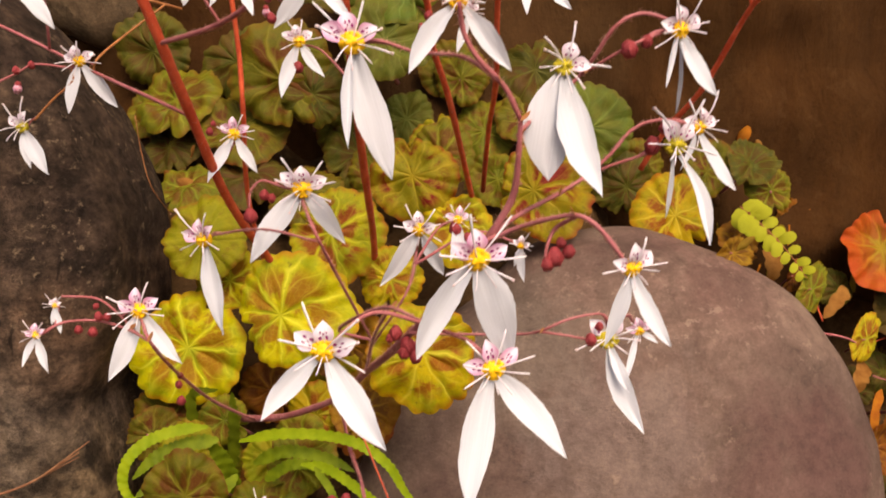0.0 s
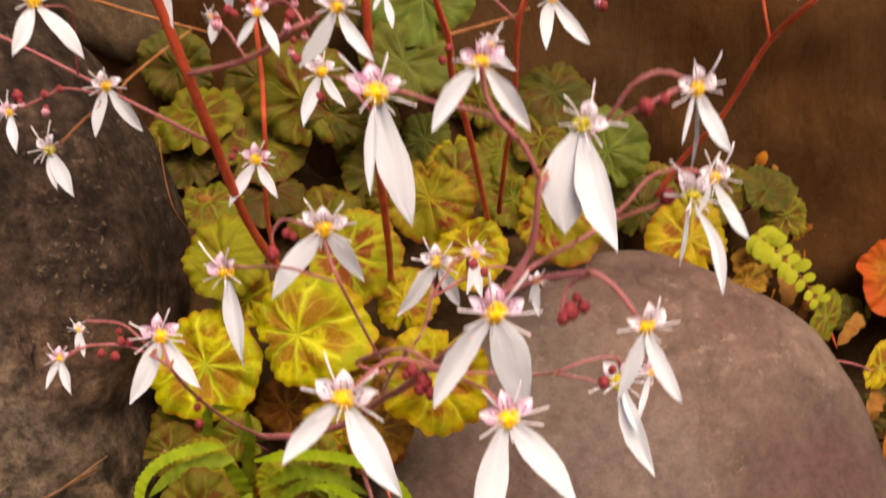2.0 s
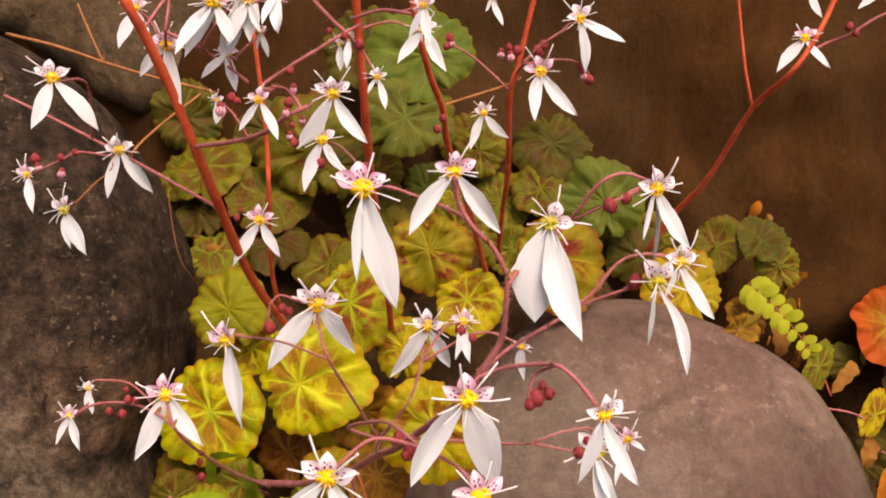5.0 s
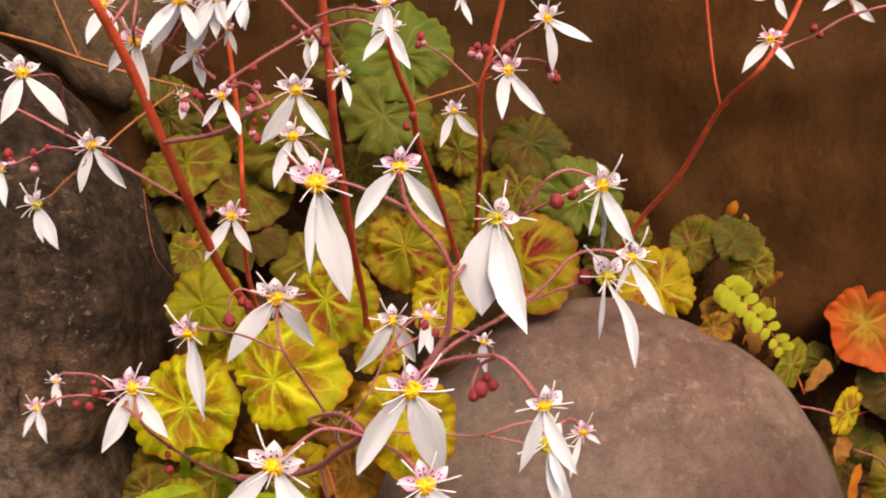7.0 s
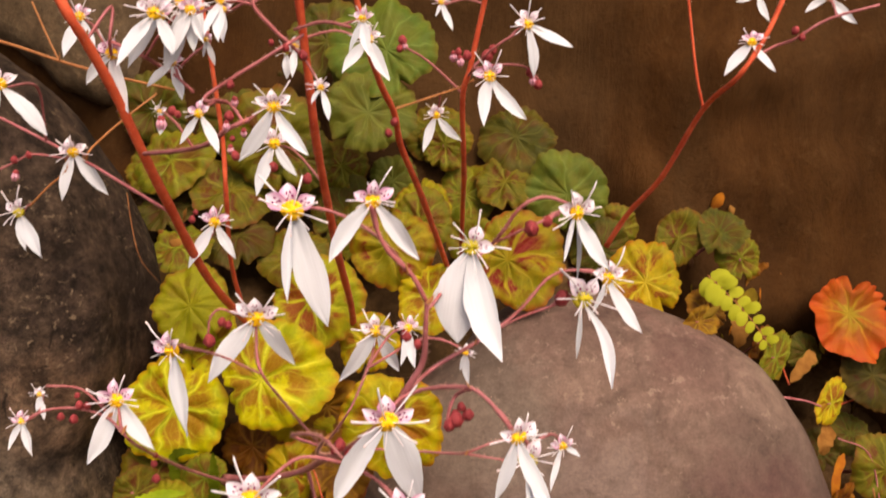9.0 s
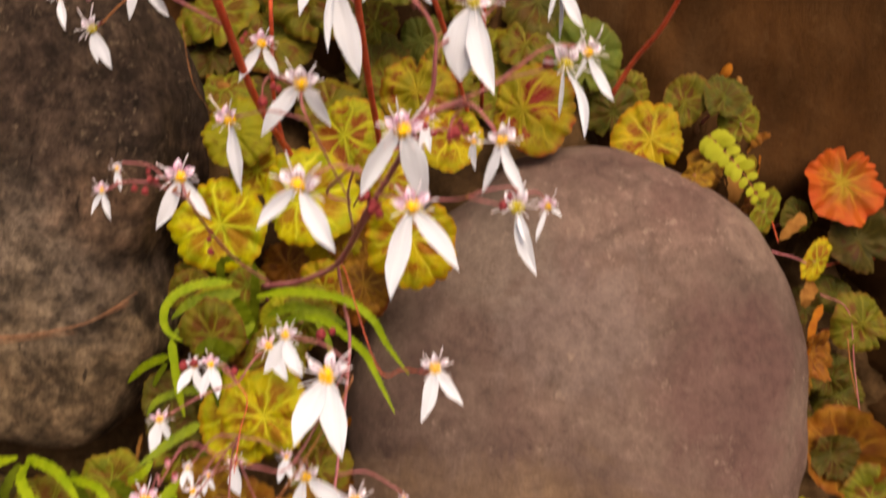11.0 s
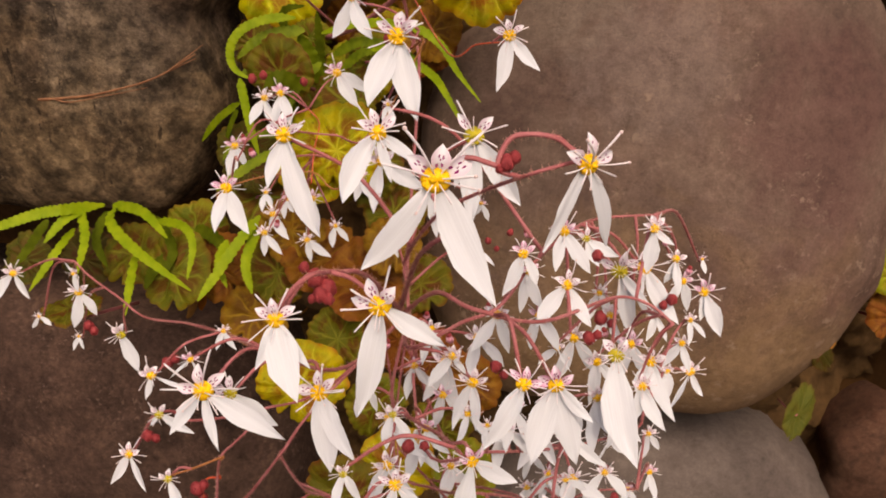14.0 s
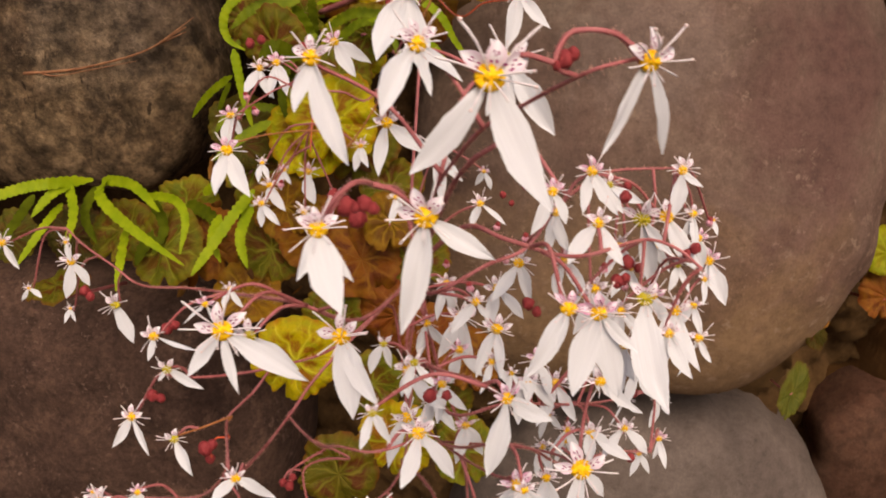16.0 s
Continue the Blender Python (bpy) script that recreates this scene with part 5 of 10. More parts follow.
flower(near_plant, (0.0318, -0.1975, 0.1797), (77, -1, 3), 0.0111, [(14, 0.0304, 0.34), (-4, 0.0223, 0.15)], 3)
stem(near_plant, [(0.0564, -0.2271, 0.1819), (0.0555, -0.2247, 0.1864), (0.0551, -0.2223, 0.1877), (0.0551, -0.224, 0.1881)], 0.00043, 0.00033, STEM_PINK, 0.7, "flower_stalk")
flower(near_plant, (0.0552, -0.2247, 0.1882), (77, -1, 3), 0.0073, [(-36, 0.0158, 0.32), (37, 0.0157, 0.32)], 0)
stem(back_plant, [(0.0332, -0.1419, 0.1053), (0.0332, -0.1388, 0.1019), (0.0316, -0.1357, 0.0949), (0.0317, -0.1383, 0.0955)], 0.00044, 0.00033, STEM_PINK, 0.7, "flower_stalk")
flower(back_plant, (0.0317, -0.139, 0.0957), (77, -1, 3), 0.0078, [(-20, 0.0171, 0.32), (43, 0.0160, 0.32)], 8)
stem(back_plant, [(0.06, -0.1638, 0.1191), (0.0568, -0.1631, 0.1173), (0.0547, -0.1623, 0.1138), (0.0548, -0.1641, 0.1142)], 0.00043, 0.00033, STEM_PINK, 0.7, "flower_stalk")
flower(back_plant, (0.0548, -0.1651, 0.1144), (77, -1, 3), 0.0106, [(-8, 0.0205, 0.37), (43, 0.0231, 0.34)], 12)
stem(back_plant, [(0.0626, -0.1701, 0.1304), (0.0653, -0.1677, 0.1332), (0.0691, -0.1652, 0.1343), (0.0691, -0.1673, 0.1348)], 0.00044, 0.00033, STEM_PINK, 0.7, "flower_stalk")
flower(back_plant, (0.0692, -0.1682, 0.135), (77, -1, 3), 0.0094, [(10, 0.0199, 0.32), (68, 0.0204, 0.34)], 27)
stem(near_plant, [(0.072, -0.209, 0.166), (0.0744, -0.2095, 0.1709), (0.0764, -0.2098, 0.1747), (0.0765, -0.2125, 0.1753)], 0.00044, 0.00033, STEM_PINK, 0.7, "flower_stalk")
flower(near_plant, (0.0765, -0.2133, 0.1755), (77, -1, 3), 0.0086, [(-8, 0.0220, 0.66, 14), (14, 0.0268, 0.36, 15)], -55, old=True)
stem(near_plant, [(0.0942, -0.2069, 0.181), (0.0971, -0.205, 0.1824), (0.101, -0.2032, 0.1821), (0.1011, -0.205, 0.1826)], 0.00043, 0.00033, STEM_PINK, 0.7, "flower_stalk")
flower(near_plant, (0.1011, -0.2058, 0.1827), (77, -1, 3), 0.0080, [(-12, 0.0115, 0.2), (30, 0.0154, 0.34), (13, 0.0174, 0.14)], 7, yaw=25)
stem(near_plant, [(0.107, -0.1805, 0.161), (0.1103, -0.1793, 0.1606), (0.1136, -0.1781, 0.1586), (0.1137, -0.1799, 0.159)], 0.00043, 0.00033, STEM_PINK, 0.7, "flower_stalk")
flower(near_plant, (0.1137, -0.1807, 0.1592), (77, -1, 3), 0.0083, [(32, 0.0180, 0.34), (-18, 0.0102, 0.15)], 5, yaw=30)
stem(near_plant, [(0.0981, -0.1905, 0.1538), (0.1018, -0.1888, 0.1561), (0.1056, -0.1871, 0.1555), (0.1056, -0.1891, 0.156)], 0.00044, 0.00033, STEM_PINK, 0.7, "flower_stalk")
flower(near_plant, (0.1057, -0.1901, 0.1562), (77, -1, 3), 0.0110, [(5, 0.0170, 0.15, 16), (16, 0.0240, 0.17, 17)], 4, old=True, yaw=8)
stem(tall_plant, [(-0.0496, -0.0894, 0.0982), (-0.0443, -0.0831, 0.1058), (-0.0419, -0.0773, 0.1117), (-0.0417, -0.0812, 0.1126)], 0.00046, 0.00033, STEM_PINK, 0.7, "flower_stalk")
flower(tall_plant, (-0.0417, -0.0823, 0.1129), (77, -1, 3), 0.0108, [(-27, 0.0234, 0.3), (29, 0.0185, 0.34)], 1)
stem(near_plant, [(0.0066, -0.1717, 0.1434), (0.0098, -0.1703, 0.1439), (0.0141, -0.1688, 0.1414), (0.0142, -0.1707, 0.1418)], 0.00044, 0.00033, STEM_PINK, 0.7, "flower_stalk")
flower(near_plant, (0.0142, -0.1717, 0.1421), (77, -1, 3), 0.0108, [(-37, 0.0234, 0.34), (35, 0.0177, 0.37)], -1)
stem(near_plant, [(0.0406, -0.1052, 0.1073), (0.0411, -0.105, 0.1111), (0.0414, -0.1048, 0.1142), (0.0415, -0.1067, 0.1146)], 0.00044, 0.00033, STEM_PINK, 0.7, "flower_stalk")
flower(near_plant, (0.0415, -0.1077, 0.1149), (77, -1, 3), 0.0110, [(-35, 0.0239, 0.34), (27, 0.0190, 0.37)], -3)
stem(near_plant, [(0.0408, -0.1276, 0.108), (0.0484, -0.1226, 0.1189), (0.055, -0.1187, 0.121), (0.0552, -0.1226, 0.122)], 0.00046, 0.00033, STEM_PINK, 0.7, "flower_stalk")
flower(near_plant, (0.0552, -0.1232, 0.1221), (77, -1, 3), 0.0065, [(-13, 0.0133, 0.3), (8, 0.0141, 0.32)], -2)
stem(near_plant, [(0.0408, -0.1276, 0.108), (0.0608, -0.1214, 0.1175), (0.0756, -0.1198, 0.1127), (0.0758, -0.1237, 0.1136)], 0.00049, 0.00033, STEM_PINK, 0.7, "flower_stalk")
flower(near_plant, (0.0758, -0.1243, 0.1137), (77, -1, 3), 0.0055, [(3, 0.0120, 0.3), (-19, 0.0074, 0.32)], -6)
stem(near_plant, [(0.0633, -0.2224, 0.1425), (0.0607, -0.2257, 0.1423), (0.0585, -0.229, 0.1398), (0.0586, -0.2316, 0.1404)], 0.00044, 0.00033, STEM_PINK, 0.7, "flower_stalk")
flower(near_plant, (0.0586, -0.2326, 0.1406), (77, -1, 3), 0.0101, [(-30, 0.0222, 0.34), (20, 0.0230, 0.42)], -4)
stem(near_plant, [(0.0486, -0.2207, 0.1228), (0.0376, -0.2261, 0.1272), (0.0296, -0.2336, 0.1227), (0.0297, -0.2375, 0.1238)], 0.00047, 0.00033, STEM_PINK, 0.7, "flower_stalk")
flower(near_plant, (0.0297, -0.2384, 0.1241), (74, 0, 1), 0.0099, [(-42, 0.0173, 0.34), (32, 0.0215, 0.37)], -4)
stem(near_plant, [(0.0574, -0.2289, 0.1223), (0.0601, -0.2294, 0.12), (0.0619, -0.2299, 0.1169), (0.0619, -0.2317, 0.1174)], 0.00043, 0.00033, STEM_PINK, 0.7, "flower_stalk")
flower(near_plant, (0.062, -0.2326, 0.1177), (74, 0, 1), 0.0095, [(-10, 0.0274, 0.32), (40, 0.0234, 0.34)], 10)
stem(near_plant, [(0.0824, -0.2375, 0.1465), (0.0843, -0.2368, 0.1443), (0.0869, -0.236, 0.14), (0.0869, -0.2378, 0.1405)], 0.00043, 0.00033, STEM_PINK, 0.7, "flower_stalk")
flower(near_plant, (0.0869, -0.2385, 0.1407), (74, 0, 1), 0.0075, [(-12, 0.0154, 0.22), (29, 0.0163, 0.3)], 6, yaw=20)
stem(near_plant, [(0.0945, -0.1827, 0.1092), (0.1021, -0.1705, 0.1064), (0.1063, -0.1603, 0.0987), (0.1064, -0.1642, 0.0998)], 0.00047, 0.00033, STEM_PINK, 0.7, "flower_stalk")
flower(near_plant, (0.1064, -0.1648, 0.0999), (74, 0, 1), 0.0064, [(-17, 0.0139, 0.2), (57, 0.0067, 0.34)], 14)
stem(near_plant, [(0.093, -0.1828, 0.111), (0.0942, -0.181, 0.1083), (0.0944, -0.1791, 0.1034), (0.0944, -0.1809, 0.1039)], 0.00043, 0.00033, STEM_PINK, 0.7, "flower_stalk")
flower(near_plant, (0.0944, -0.182, 0.1042), (74, 0, 1), 0.0114, [(20, 0.0248, 0.3), (20, 0.0142, 0.25)], 14, old=True)
stem(tall_plant, [(-0.0629, -0.166, 0.0608), (-0.0598, -0.1642, 0.0629), (-0.0564, -0.1623, 0.0623), (-0.0563, -0.1641, 0.0627)], 0.00043, 0.00033, STEM_PINK, 0.7, "flower_stalk")
flower(tall_plant, (-0.0563, -0.1652, 0.063), (77, -1, 3), 0.0120, [(-25, 0.0261, 0.34), (37, 0.0229, 0.34)], 4)
stem(tall_plant, [(-0.085, -0.1693, 0.0586), (-0.0876, -0.1686, 0.0573), (-0.0914, -0.1678, 0.055), (-0.0913, -0.1695, 0.0554)], 0.00043, 0.00033, STEM_PINK, 0.7, "flower_stalk")
flower(tall_plant, (-0.0913, -0.1701, 0.0555), (77, -1, 3), 0.0061, [(-26, 0.0117, 0.32), (14, 0.0133, 0.34)], -4)
stem(tall_plant, [(-0.085, -0.1693, 0.0586), (-0.0843, -0.1674, 0.0627), (-0.0847, -0.1654, 0.0648), (-0.0846, -0.1671, 0.0653)], 0.00043, 0.00033, STEM_PINK, 0.7, "flower_stalk")
flower(tall_plant, (-0.0846, -0.1675, 0.0654), (77, -1, 3), 0.0044, [(-15, 0.0066, 0.3), (6, 0.0096, 0.3)], -3)
stem(back_plant, [(0.1738, -0.1409, 0.133), (0.1701, -0.1402, 0.132), (0.167, -0.1394, 0.1285), (0.167, -0.1414, 0.1289)], 0.00044, 0.00033, STEM_PINK, 0.7, "flower_stalk")
flower(back_plant, (0.1671, -0.1422, 0.1291), (77, -1, 3), 0.0082, [(-40, 0.0178, 0.37), (32, 0.0163, 0.3)], -3)
stem(near_plant, [(-0.0139, -0.155, 0.1255), (-0.0163, -0.1512, 0.1247), (-0.0196, -0.1473, 0.1218), (-0.0195, -0.1493, 0.1223)], 0.00044, 0.00033, STEM_PINK, 0.7, "flower_stalk")
flower(near_plant, (-0.0195, -0.1503, 0.1225), (77, -1, 3), 0.0103, [(7, 0.0281, 0.3), (1, 0.0230, 0.14)], 3, yaw=-28)
stem(tall_plant, [(-0.0536, -0.1514, 0.1919), (-0.0553, -0.1464, 0.1922), (-0.0558, -0.1414, 0.1888), (-0.0557, -0.1434, 0.1893)], 0.00044, 0.00033, STEM_PINK, 0.7, "flower_stalk")
flower(tall_plant, (-0.0557, -0.1444, 0.1895), (77, -1, 3), 0.0097, [(-45, 0.0146, 0.37), (12, 0.0212, 0.32)], -11)
stem(tall_plant, [(-0.0415, -0.154, 0.1896), (-0.0369, -0.1548, 0.1973), (-0.0315, -0.1559, 0.202), (-0.0313, -0.1598, 0.2029)], 0.00046, 0.00033, STEM_PINK, 0.7, "flower_stalk")
flower(tall_plant, (-0.0312, -0.1607, 0.2031), (77, -1, 3), 0.0094, [(-33, 0.0204, 0.3), (17, 0.0135, 0.37)], -6)
stem(tall_plant, [(-0.0306, -0.1479, 0.1812), (-0.0328, -0.1448, 0.1847), (-0.034, -0.1415, 0.1863), (-0.0339, -0.1435, 0.1867)], 0.00044, 0.00033, STEM_PINK, 0.7, "flower_stalk")
flower(tall_plant, (-0.0339, -0.1441, 0.1869), (77, -1, 3), 0.0063, [(-43, 0.0127, 0.32), (13, 0.0138, 0.37)], -11)
stem(tall_plant, [(-0.0338, -0.145, 0.1829), (-0.0268, -0.141, 0.1903), (-0.0219, -0.1373, 0.1942), (-0.0218, -0.1412, 0.1951)], 0.00046, 0.00033, STEM_PINK, 0.7, "flower_stalk")
flower(tall_plant, (-0.0218, -0.1416, 0.1952), (77, -1, 3), 0.0044, [(13, 0.0095, 0.32), (-18, 0.0065, 0.3)], -2)
stem(tall_plant, [(0.0003, -0.1588, 0.2069), (-0.0086, -0.1564, 0.2079), (-0.0209, -0.1552, 0.2038), (-0.0207, -0.1591, 0.2047)], 0.00046, 0.00033, STEM_PINK, 0.7, "flower_stalk")
flower(tall_plant, (-0.0207, -0.1599, 0.2048), (77, -1, 3), 0.0078, [(-24, 0.0169, 0.37), (20, 0.0113, 0.32)], -1)
stem(tall_plant, [(0.0003, -0.1588, 0.2069), (-0.0053, -0.1571, 0.2081), (-0.0109, -0.1554, 0.2071), (-0.0108, -0.1581, 0.2077)], 0.00044, 0.00033, STEM_PINK, 0.7, "flower_stalk")
flower(tall_plant, (-0.0107, -0.1587, 0.2079), (77, -1, 3), 0.0067, [(0, 0.0145, 0.37), (-19, 0.0133, 0.34)], -7)
stem(tall_plant, [(-0.0561, -0.1446, 0.1885), (-0.0629, -0.1407, 0.1984), (-0.0677, -0.1373, 0.2013), (-0.0675, -0.1412, 0.2022)], 0.00046, 0.00033, STEM_PINK, 0.7, "flower_stalk")
flower(tall_plant, (-0.0675, -0.1419, 0.2024), (77, -1, 3), 0.0073, [(-19, 0.0158, 0.37), (24, 0.0113, 0.32)], 2)
stem(tall_plant, [(0.0326, -0.1758, 0.2004), (0.0369, -0.1758, 0.2017), (0.0401, -0.1759, 0.2017), (0.0402, -0.1779, 0.2022)], 0.00044, 0.00033, STEM_PINK, 0.7, "flower_stalk")
flower(tall_plant, (0.0402, -0.1784, 0.2023), (77, -1, 3), 0.0056, [(-28, 0.0106, 0.32), (10, 0.0122, 0.37)], -6)
stem(tall_plant, [(0.0141, -0.1441, 0.196), (0.0262, -0.1433, 0.1988), (0.0381, -0.1445, 0.1949), (0.0382, -0.1484, 0.1958)], 0.00047, 0.00033, STEM_PINK, 0.7, "flower_stalk")
flower(tall_plant, (0.0383, -0.1491, 0.196), (77, -1, 3), 0.0077, [(-38, 0.0147, 0.37), (27, 0.0168, 0.34)], -4)
stem(tall_plant, [(0.0142, -0.1393, 0.1853), (0.0117, -0.1388, 0.1903), (0.0102, -0.1383, 0.1922), (0.0103, -0.1403, 0.1926)], 0.00044, 0.00033, STEM_PINK, 0.7, "flower_stalk")
flower(tall_plant, (0.0104, -0.1408, 0.1928), (77, -1, 3), 0.0053, [(-5, 0.0114, 0.34)], -4)
stem(back_plant, [(0.0519, -0.1462, 0.1436), (0.0439, -0.149, 0.1454), (0.0339, -0.1528, 0.1427), (0.0341, -0.1567, 0.1436)], 0.00046, 0.00033, STEM_PINK, 0.7, "flower_stalk")
flower(back_plant, (0.0341, -0.1572, 0.1437), (77, -1, 3), 0.0055, [(23, 0.0120, 0.34), (-22, 0.0063, 0.3)], 0)
stem(back_plant, [(0.1804, -0.1372, 0.1479), (0.1755, -0.1316, 0.151), (0.1714, -0.1259, 0.1486), (0.1716, -0.1289, 0.1493)], 0.00044, 0.00033, STEM_PINK, 0.7, "flower_stalk")
flower(back_plant, (0.1716, -0.1295, 0.1494), (77, -1, 3), 0.0059, [(-72, 0.0097, 0.34), (23, 0.0129, 0.37)], -17)
stem(back_plant, [(0.202, -0.1414, 0.1404), (0.203, -0.1325, 0.1467), (0.2031, -0.1236, 0.148), (0.2033, -0.1275, 0.1489)], 0.00045, 0.00033, STEM_PINK, 0.7, "flower_stalk")
flower(back_plant, (0.2033, -0.1282, 0.149), (77, -1, 3), 0.0076, [(-57, 0.0118, 0.34), (46, 0.0165, 0.34)], -4)
stem(tall_plant, [(-0.0415, -0.154, 0.1896), (-0.0377, -0.1574, 0.199), (-0.0307, -0.162, 0.2024), (-0.0305, -0.1659, 0.2033)], 0.00046, 0.00033, STEM_PINK, 0.7, "flower_stalk")
flower(tall_plant, (-0.0305, -0.1668, 0.2035), (77, -1, 3), 0.0096, [(-32, 0.0209, 0.34), (23, 0.0142, 0.4)], -3)
stem(tall_plant, [(-0.0406, -0.1529, 0.1889), (-0.0332, -0.1506, 0.1998), (-0.0246, -0.1503, 0.2064), (-0.0244, -0.1542, 0.2073)], 0.00047, 0.00033, STEM_PINK, 0.7, "flower_stalk")
flower(tall_plant, (-0.0243, -0.1553, 0.2075), (77, -1, 3), 0.0110, [(-19, 0.0239, 0.34), (10, 0.0167, 0.34)], -3)
stem(tall_plant, [(-0.0338, -0.145, 0.1829), (-0.0287, -0.1418, 0.1978), (-0.0226, -0.1409, 0.2049), (-0.0223, -0.1448, 0.2058)], 0.00047, 0.00033, STEM_PINK, 0.7, "flower_stalk")
flower(tall_plant, (-0.0223, -0.1453, 0.2059), (77, -1, 3), 0.0050, [(7, 0.0109, 0.34), (-13, 0.0086, 0.34)], -2)
stem(tall_plant, [(0.0016, -0.1573, 0.2089), (-0.0048, -0.1484, 0.2082), (-0.0142, -0.1405, 0.2046), (-0.014, -0.1444, 0.2055)], 0.00046, 0.00033, STEM_PINK, 0.7, "flower_stalk")
flower(tall_plant, (-0.0139, -0.1449, 0.2056), (77, -1, 3), 0.0053, [(-1, 0.0116, 0.37), (-17, 0.0084, 0.34)], -6)
stem(tall_plant, [(0.0136, -0.1416, 0.1888), (0.0104, -0.138, 0.1907), (0.006, -0.1343, 0.1902), (0.0061, -0.1366, 0.1907)], 0.00044, 0.00033, STEM_PINK, 0.7, "flower_stalk")
flower(tall_plant, (0.0062, -0.137, 0.1908), (77, -1, 3), 0.0045, [(1, 0.0097, 0.4)], 1, old=True)
stem(tall_plant, [(-0.0203, -0.168, 0.1591), (-0.0248, -0.1689, 0.1669), (-0.0287, -0.1698, 0.1712), (-0.0285, -0.1737, 0.1721)], 0.00045, 0.00033, STEM_PINK, 0.7, "flower_stalk")
flower(tall_plant, (-0.0285, -0.1741, 0.1722), (77, -1, 3), 0.0036, [(-9, 0.0079, 0.5)], -7)
stem(low_plant, [(0.0551, -0.1675, 0.1717), (0.0499, -0.1664, 0.1723), (0.0454, -0.1655, 0.1678), (0.0458, -0.1676, 0.169)], 0.00044, 0.00033, STEM_PINK, 0.7, "flower_stalk")
flower(low_plant, (0.0459, -0.1684, 0.1695), (60, 2, 8), 0.0090, [(-39, 0.0172, 0.31), (26, 0.0208, 0.32)], -5)
stem(low_plant, [(0.0277, -0.1682, 0.152), (0.0317, -0.1687, 0.151), (0.0363, -0.1694, 0.1471), (0.0367, -0.1716, 0.1484)], 0.00044, 0.00033, STEM_PINK, 0.7, "flower_stalk")
flower(low_plant, (0.0368, -0.1722, 0.1487), (60, 2, 8), 0.0073, [(-13, 0.0188, 0.28), (58, 0.0120, 0.34)], 16)
stem(low_plant, [(0.0255, -0.1753, 0.1548), (0.0238, -0.1757, 0.1524), (0.021, -0.1763, 0.1479), (0.0212, -0.178, 0.1489)], 0.00044, 0.00033, STEM_PINK, 0.7, "flower_stalk")
flower(low_plant, (0.0213, -0.1785, 0.1492), (60, 2, 8), 0.0059, [(15, 0.0129, 0.48), (35, 0.0091, 0.25), (-21, 0.0079, 0.32)], 7)
stem(low_plant, [(0.0622, -0.1641, 0.1753), (0.0647, -0.1635, 0.1742), (0.0679, -0.1632, 0.1701), (0.0681, -0.1648, 0.1711)], 0.00043, 0.00033, STEM_PINK, 0.7, "flower_stalk")
flower(low_plant, (0.0682, -0.1654, 0.1714), (60, 2, 8), 0.0068, [(-23, 0.0141, 0.24), (32, 0.0148, 0.3)], 3, yaw=25)
stem(low_plant, [(0.0681, -0.1259, 0.1165), (0.0676, -0.1214, 0.1191), (0.067, -0.1171, 0.1187), (0.0673, -0.1187, 0.1197)], 0.00044, 0.00033, STEM_PINK, 0.7, "flower_stalk")
flower(low_plant, (0.0674, -0.1192, 0.1199), (60, 2, 8), 0.0054, [(-38, 0.0117, 0.4), (28, 0.0105, 0.42)], -3)
stem(low_plant, [(0.0144, 0.0024, 0.1403), (0.0111, 0.0016, 0.1426), (0.0071, 0.0005, 0.1412), (0.0074, -0.0012, 0.1423)], 0.00044, 0.00033, STEM_PINK, 0.7, "flower_stalk")
flower(low_plant, (0.0076, -0.0023, 0.1429), (60, 2, 8), 0.0134, [(-21, 0.0262, 0.42), (13, 0.0291, 0.39)], -3)
stem(low_plant, [(0.044, -0.1508, 0.1548), (0.0373, -0.1466, 0.1634), (0.0318, -0.1433, 0.1655), (0.0323, -0.1467, 0.1675)], 0.00046, 0.00033, STEM_PINK, 0.7, "flower_stalk")
flower(low_plant, (0.0324, -0.1472, 0.1678), (60, 2, 8), 0.0063, [(-26, 0.0136, 0.39), (54, 0.0093, 0.33), (16, 0.0085, 0.28)], 10)
stem(low_plant, [(0.0348, -0.1339, 0.1373), (0.0227, -0.1279, 0.1502), (0.0086, -0.1267, 0.1575), (0.0092, -0.1301, 0.1595)], 0.00049, 0.00033, STEM_PINK, 0.7, "flower_stalk")
flower(low_plant, (0.0093, -0.1307, 0.1599), (60, 2, 8), 0.0069, [(-17, 0.0108, 0.34), (2, 0.0104, 0.2), (19, 0.0213, 0.27)], 1)
stem(low_plant, [(0.0379, 0.0205, 0.1344), (0.0417, 0.0207, 0.1371), (0.0442, 0.0207, 0.1362), (0.0444, 0.0192, 0.1371)], 0.00043, 0.00033, STEM_PINK, 0.7, "flower_stalk")
flower(low_plant, (0.0445, 0.0184, 0.1376), (60, 2, 8), 0.0094, [(-13, 0.0205, 0.36), (39, 0.0170, 0.33)], 9)
stem(low_plant, [(0.0332, -0.1306, 0.1336), (0.0381, -0.1217, 0.1504), (0.0459, -0.1162, 0.1542), (0.0465, -0.1197, 0.1562)], 0.00048, 0.00033, STEM_PINK, 0.7, "flower_stalk")
flower(low_plant, (0.0466, -0.1204, 0.1566), (60, 2, 8), 0.0082, [(33, 0.0169, 0.36), (-2, 0.0179, 0.33), (-22, 0.0110, 0.36)], 2, old=True)
stem(low_plant, [(-0.0607, 0.0967, 0.0774), (-0.0549, 0.1093, 0.0858), (-0.0501, 0.1192, 0.0874), (-0.0496, 0.1158, 0.0894)], 0.00047, 0.00033, STEM_PINK, 0.7, "flower_stalk")
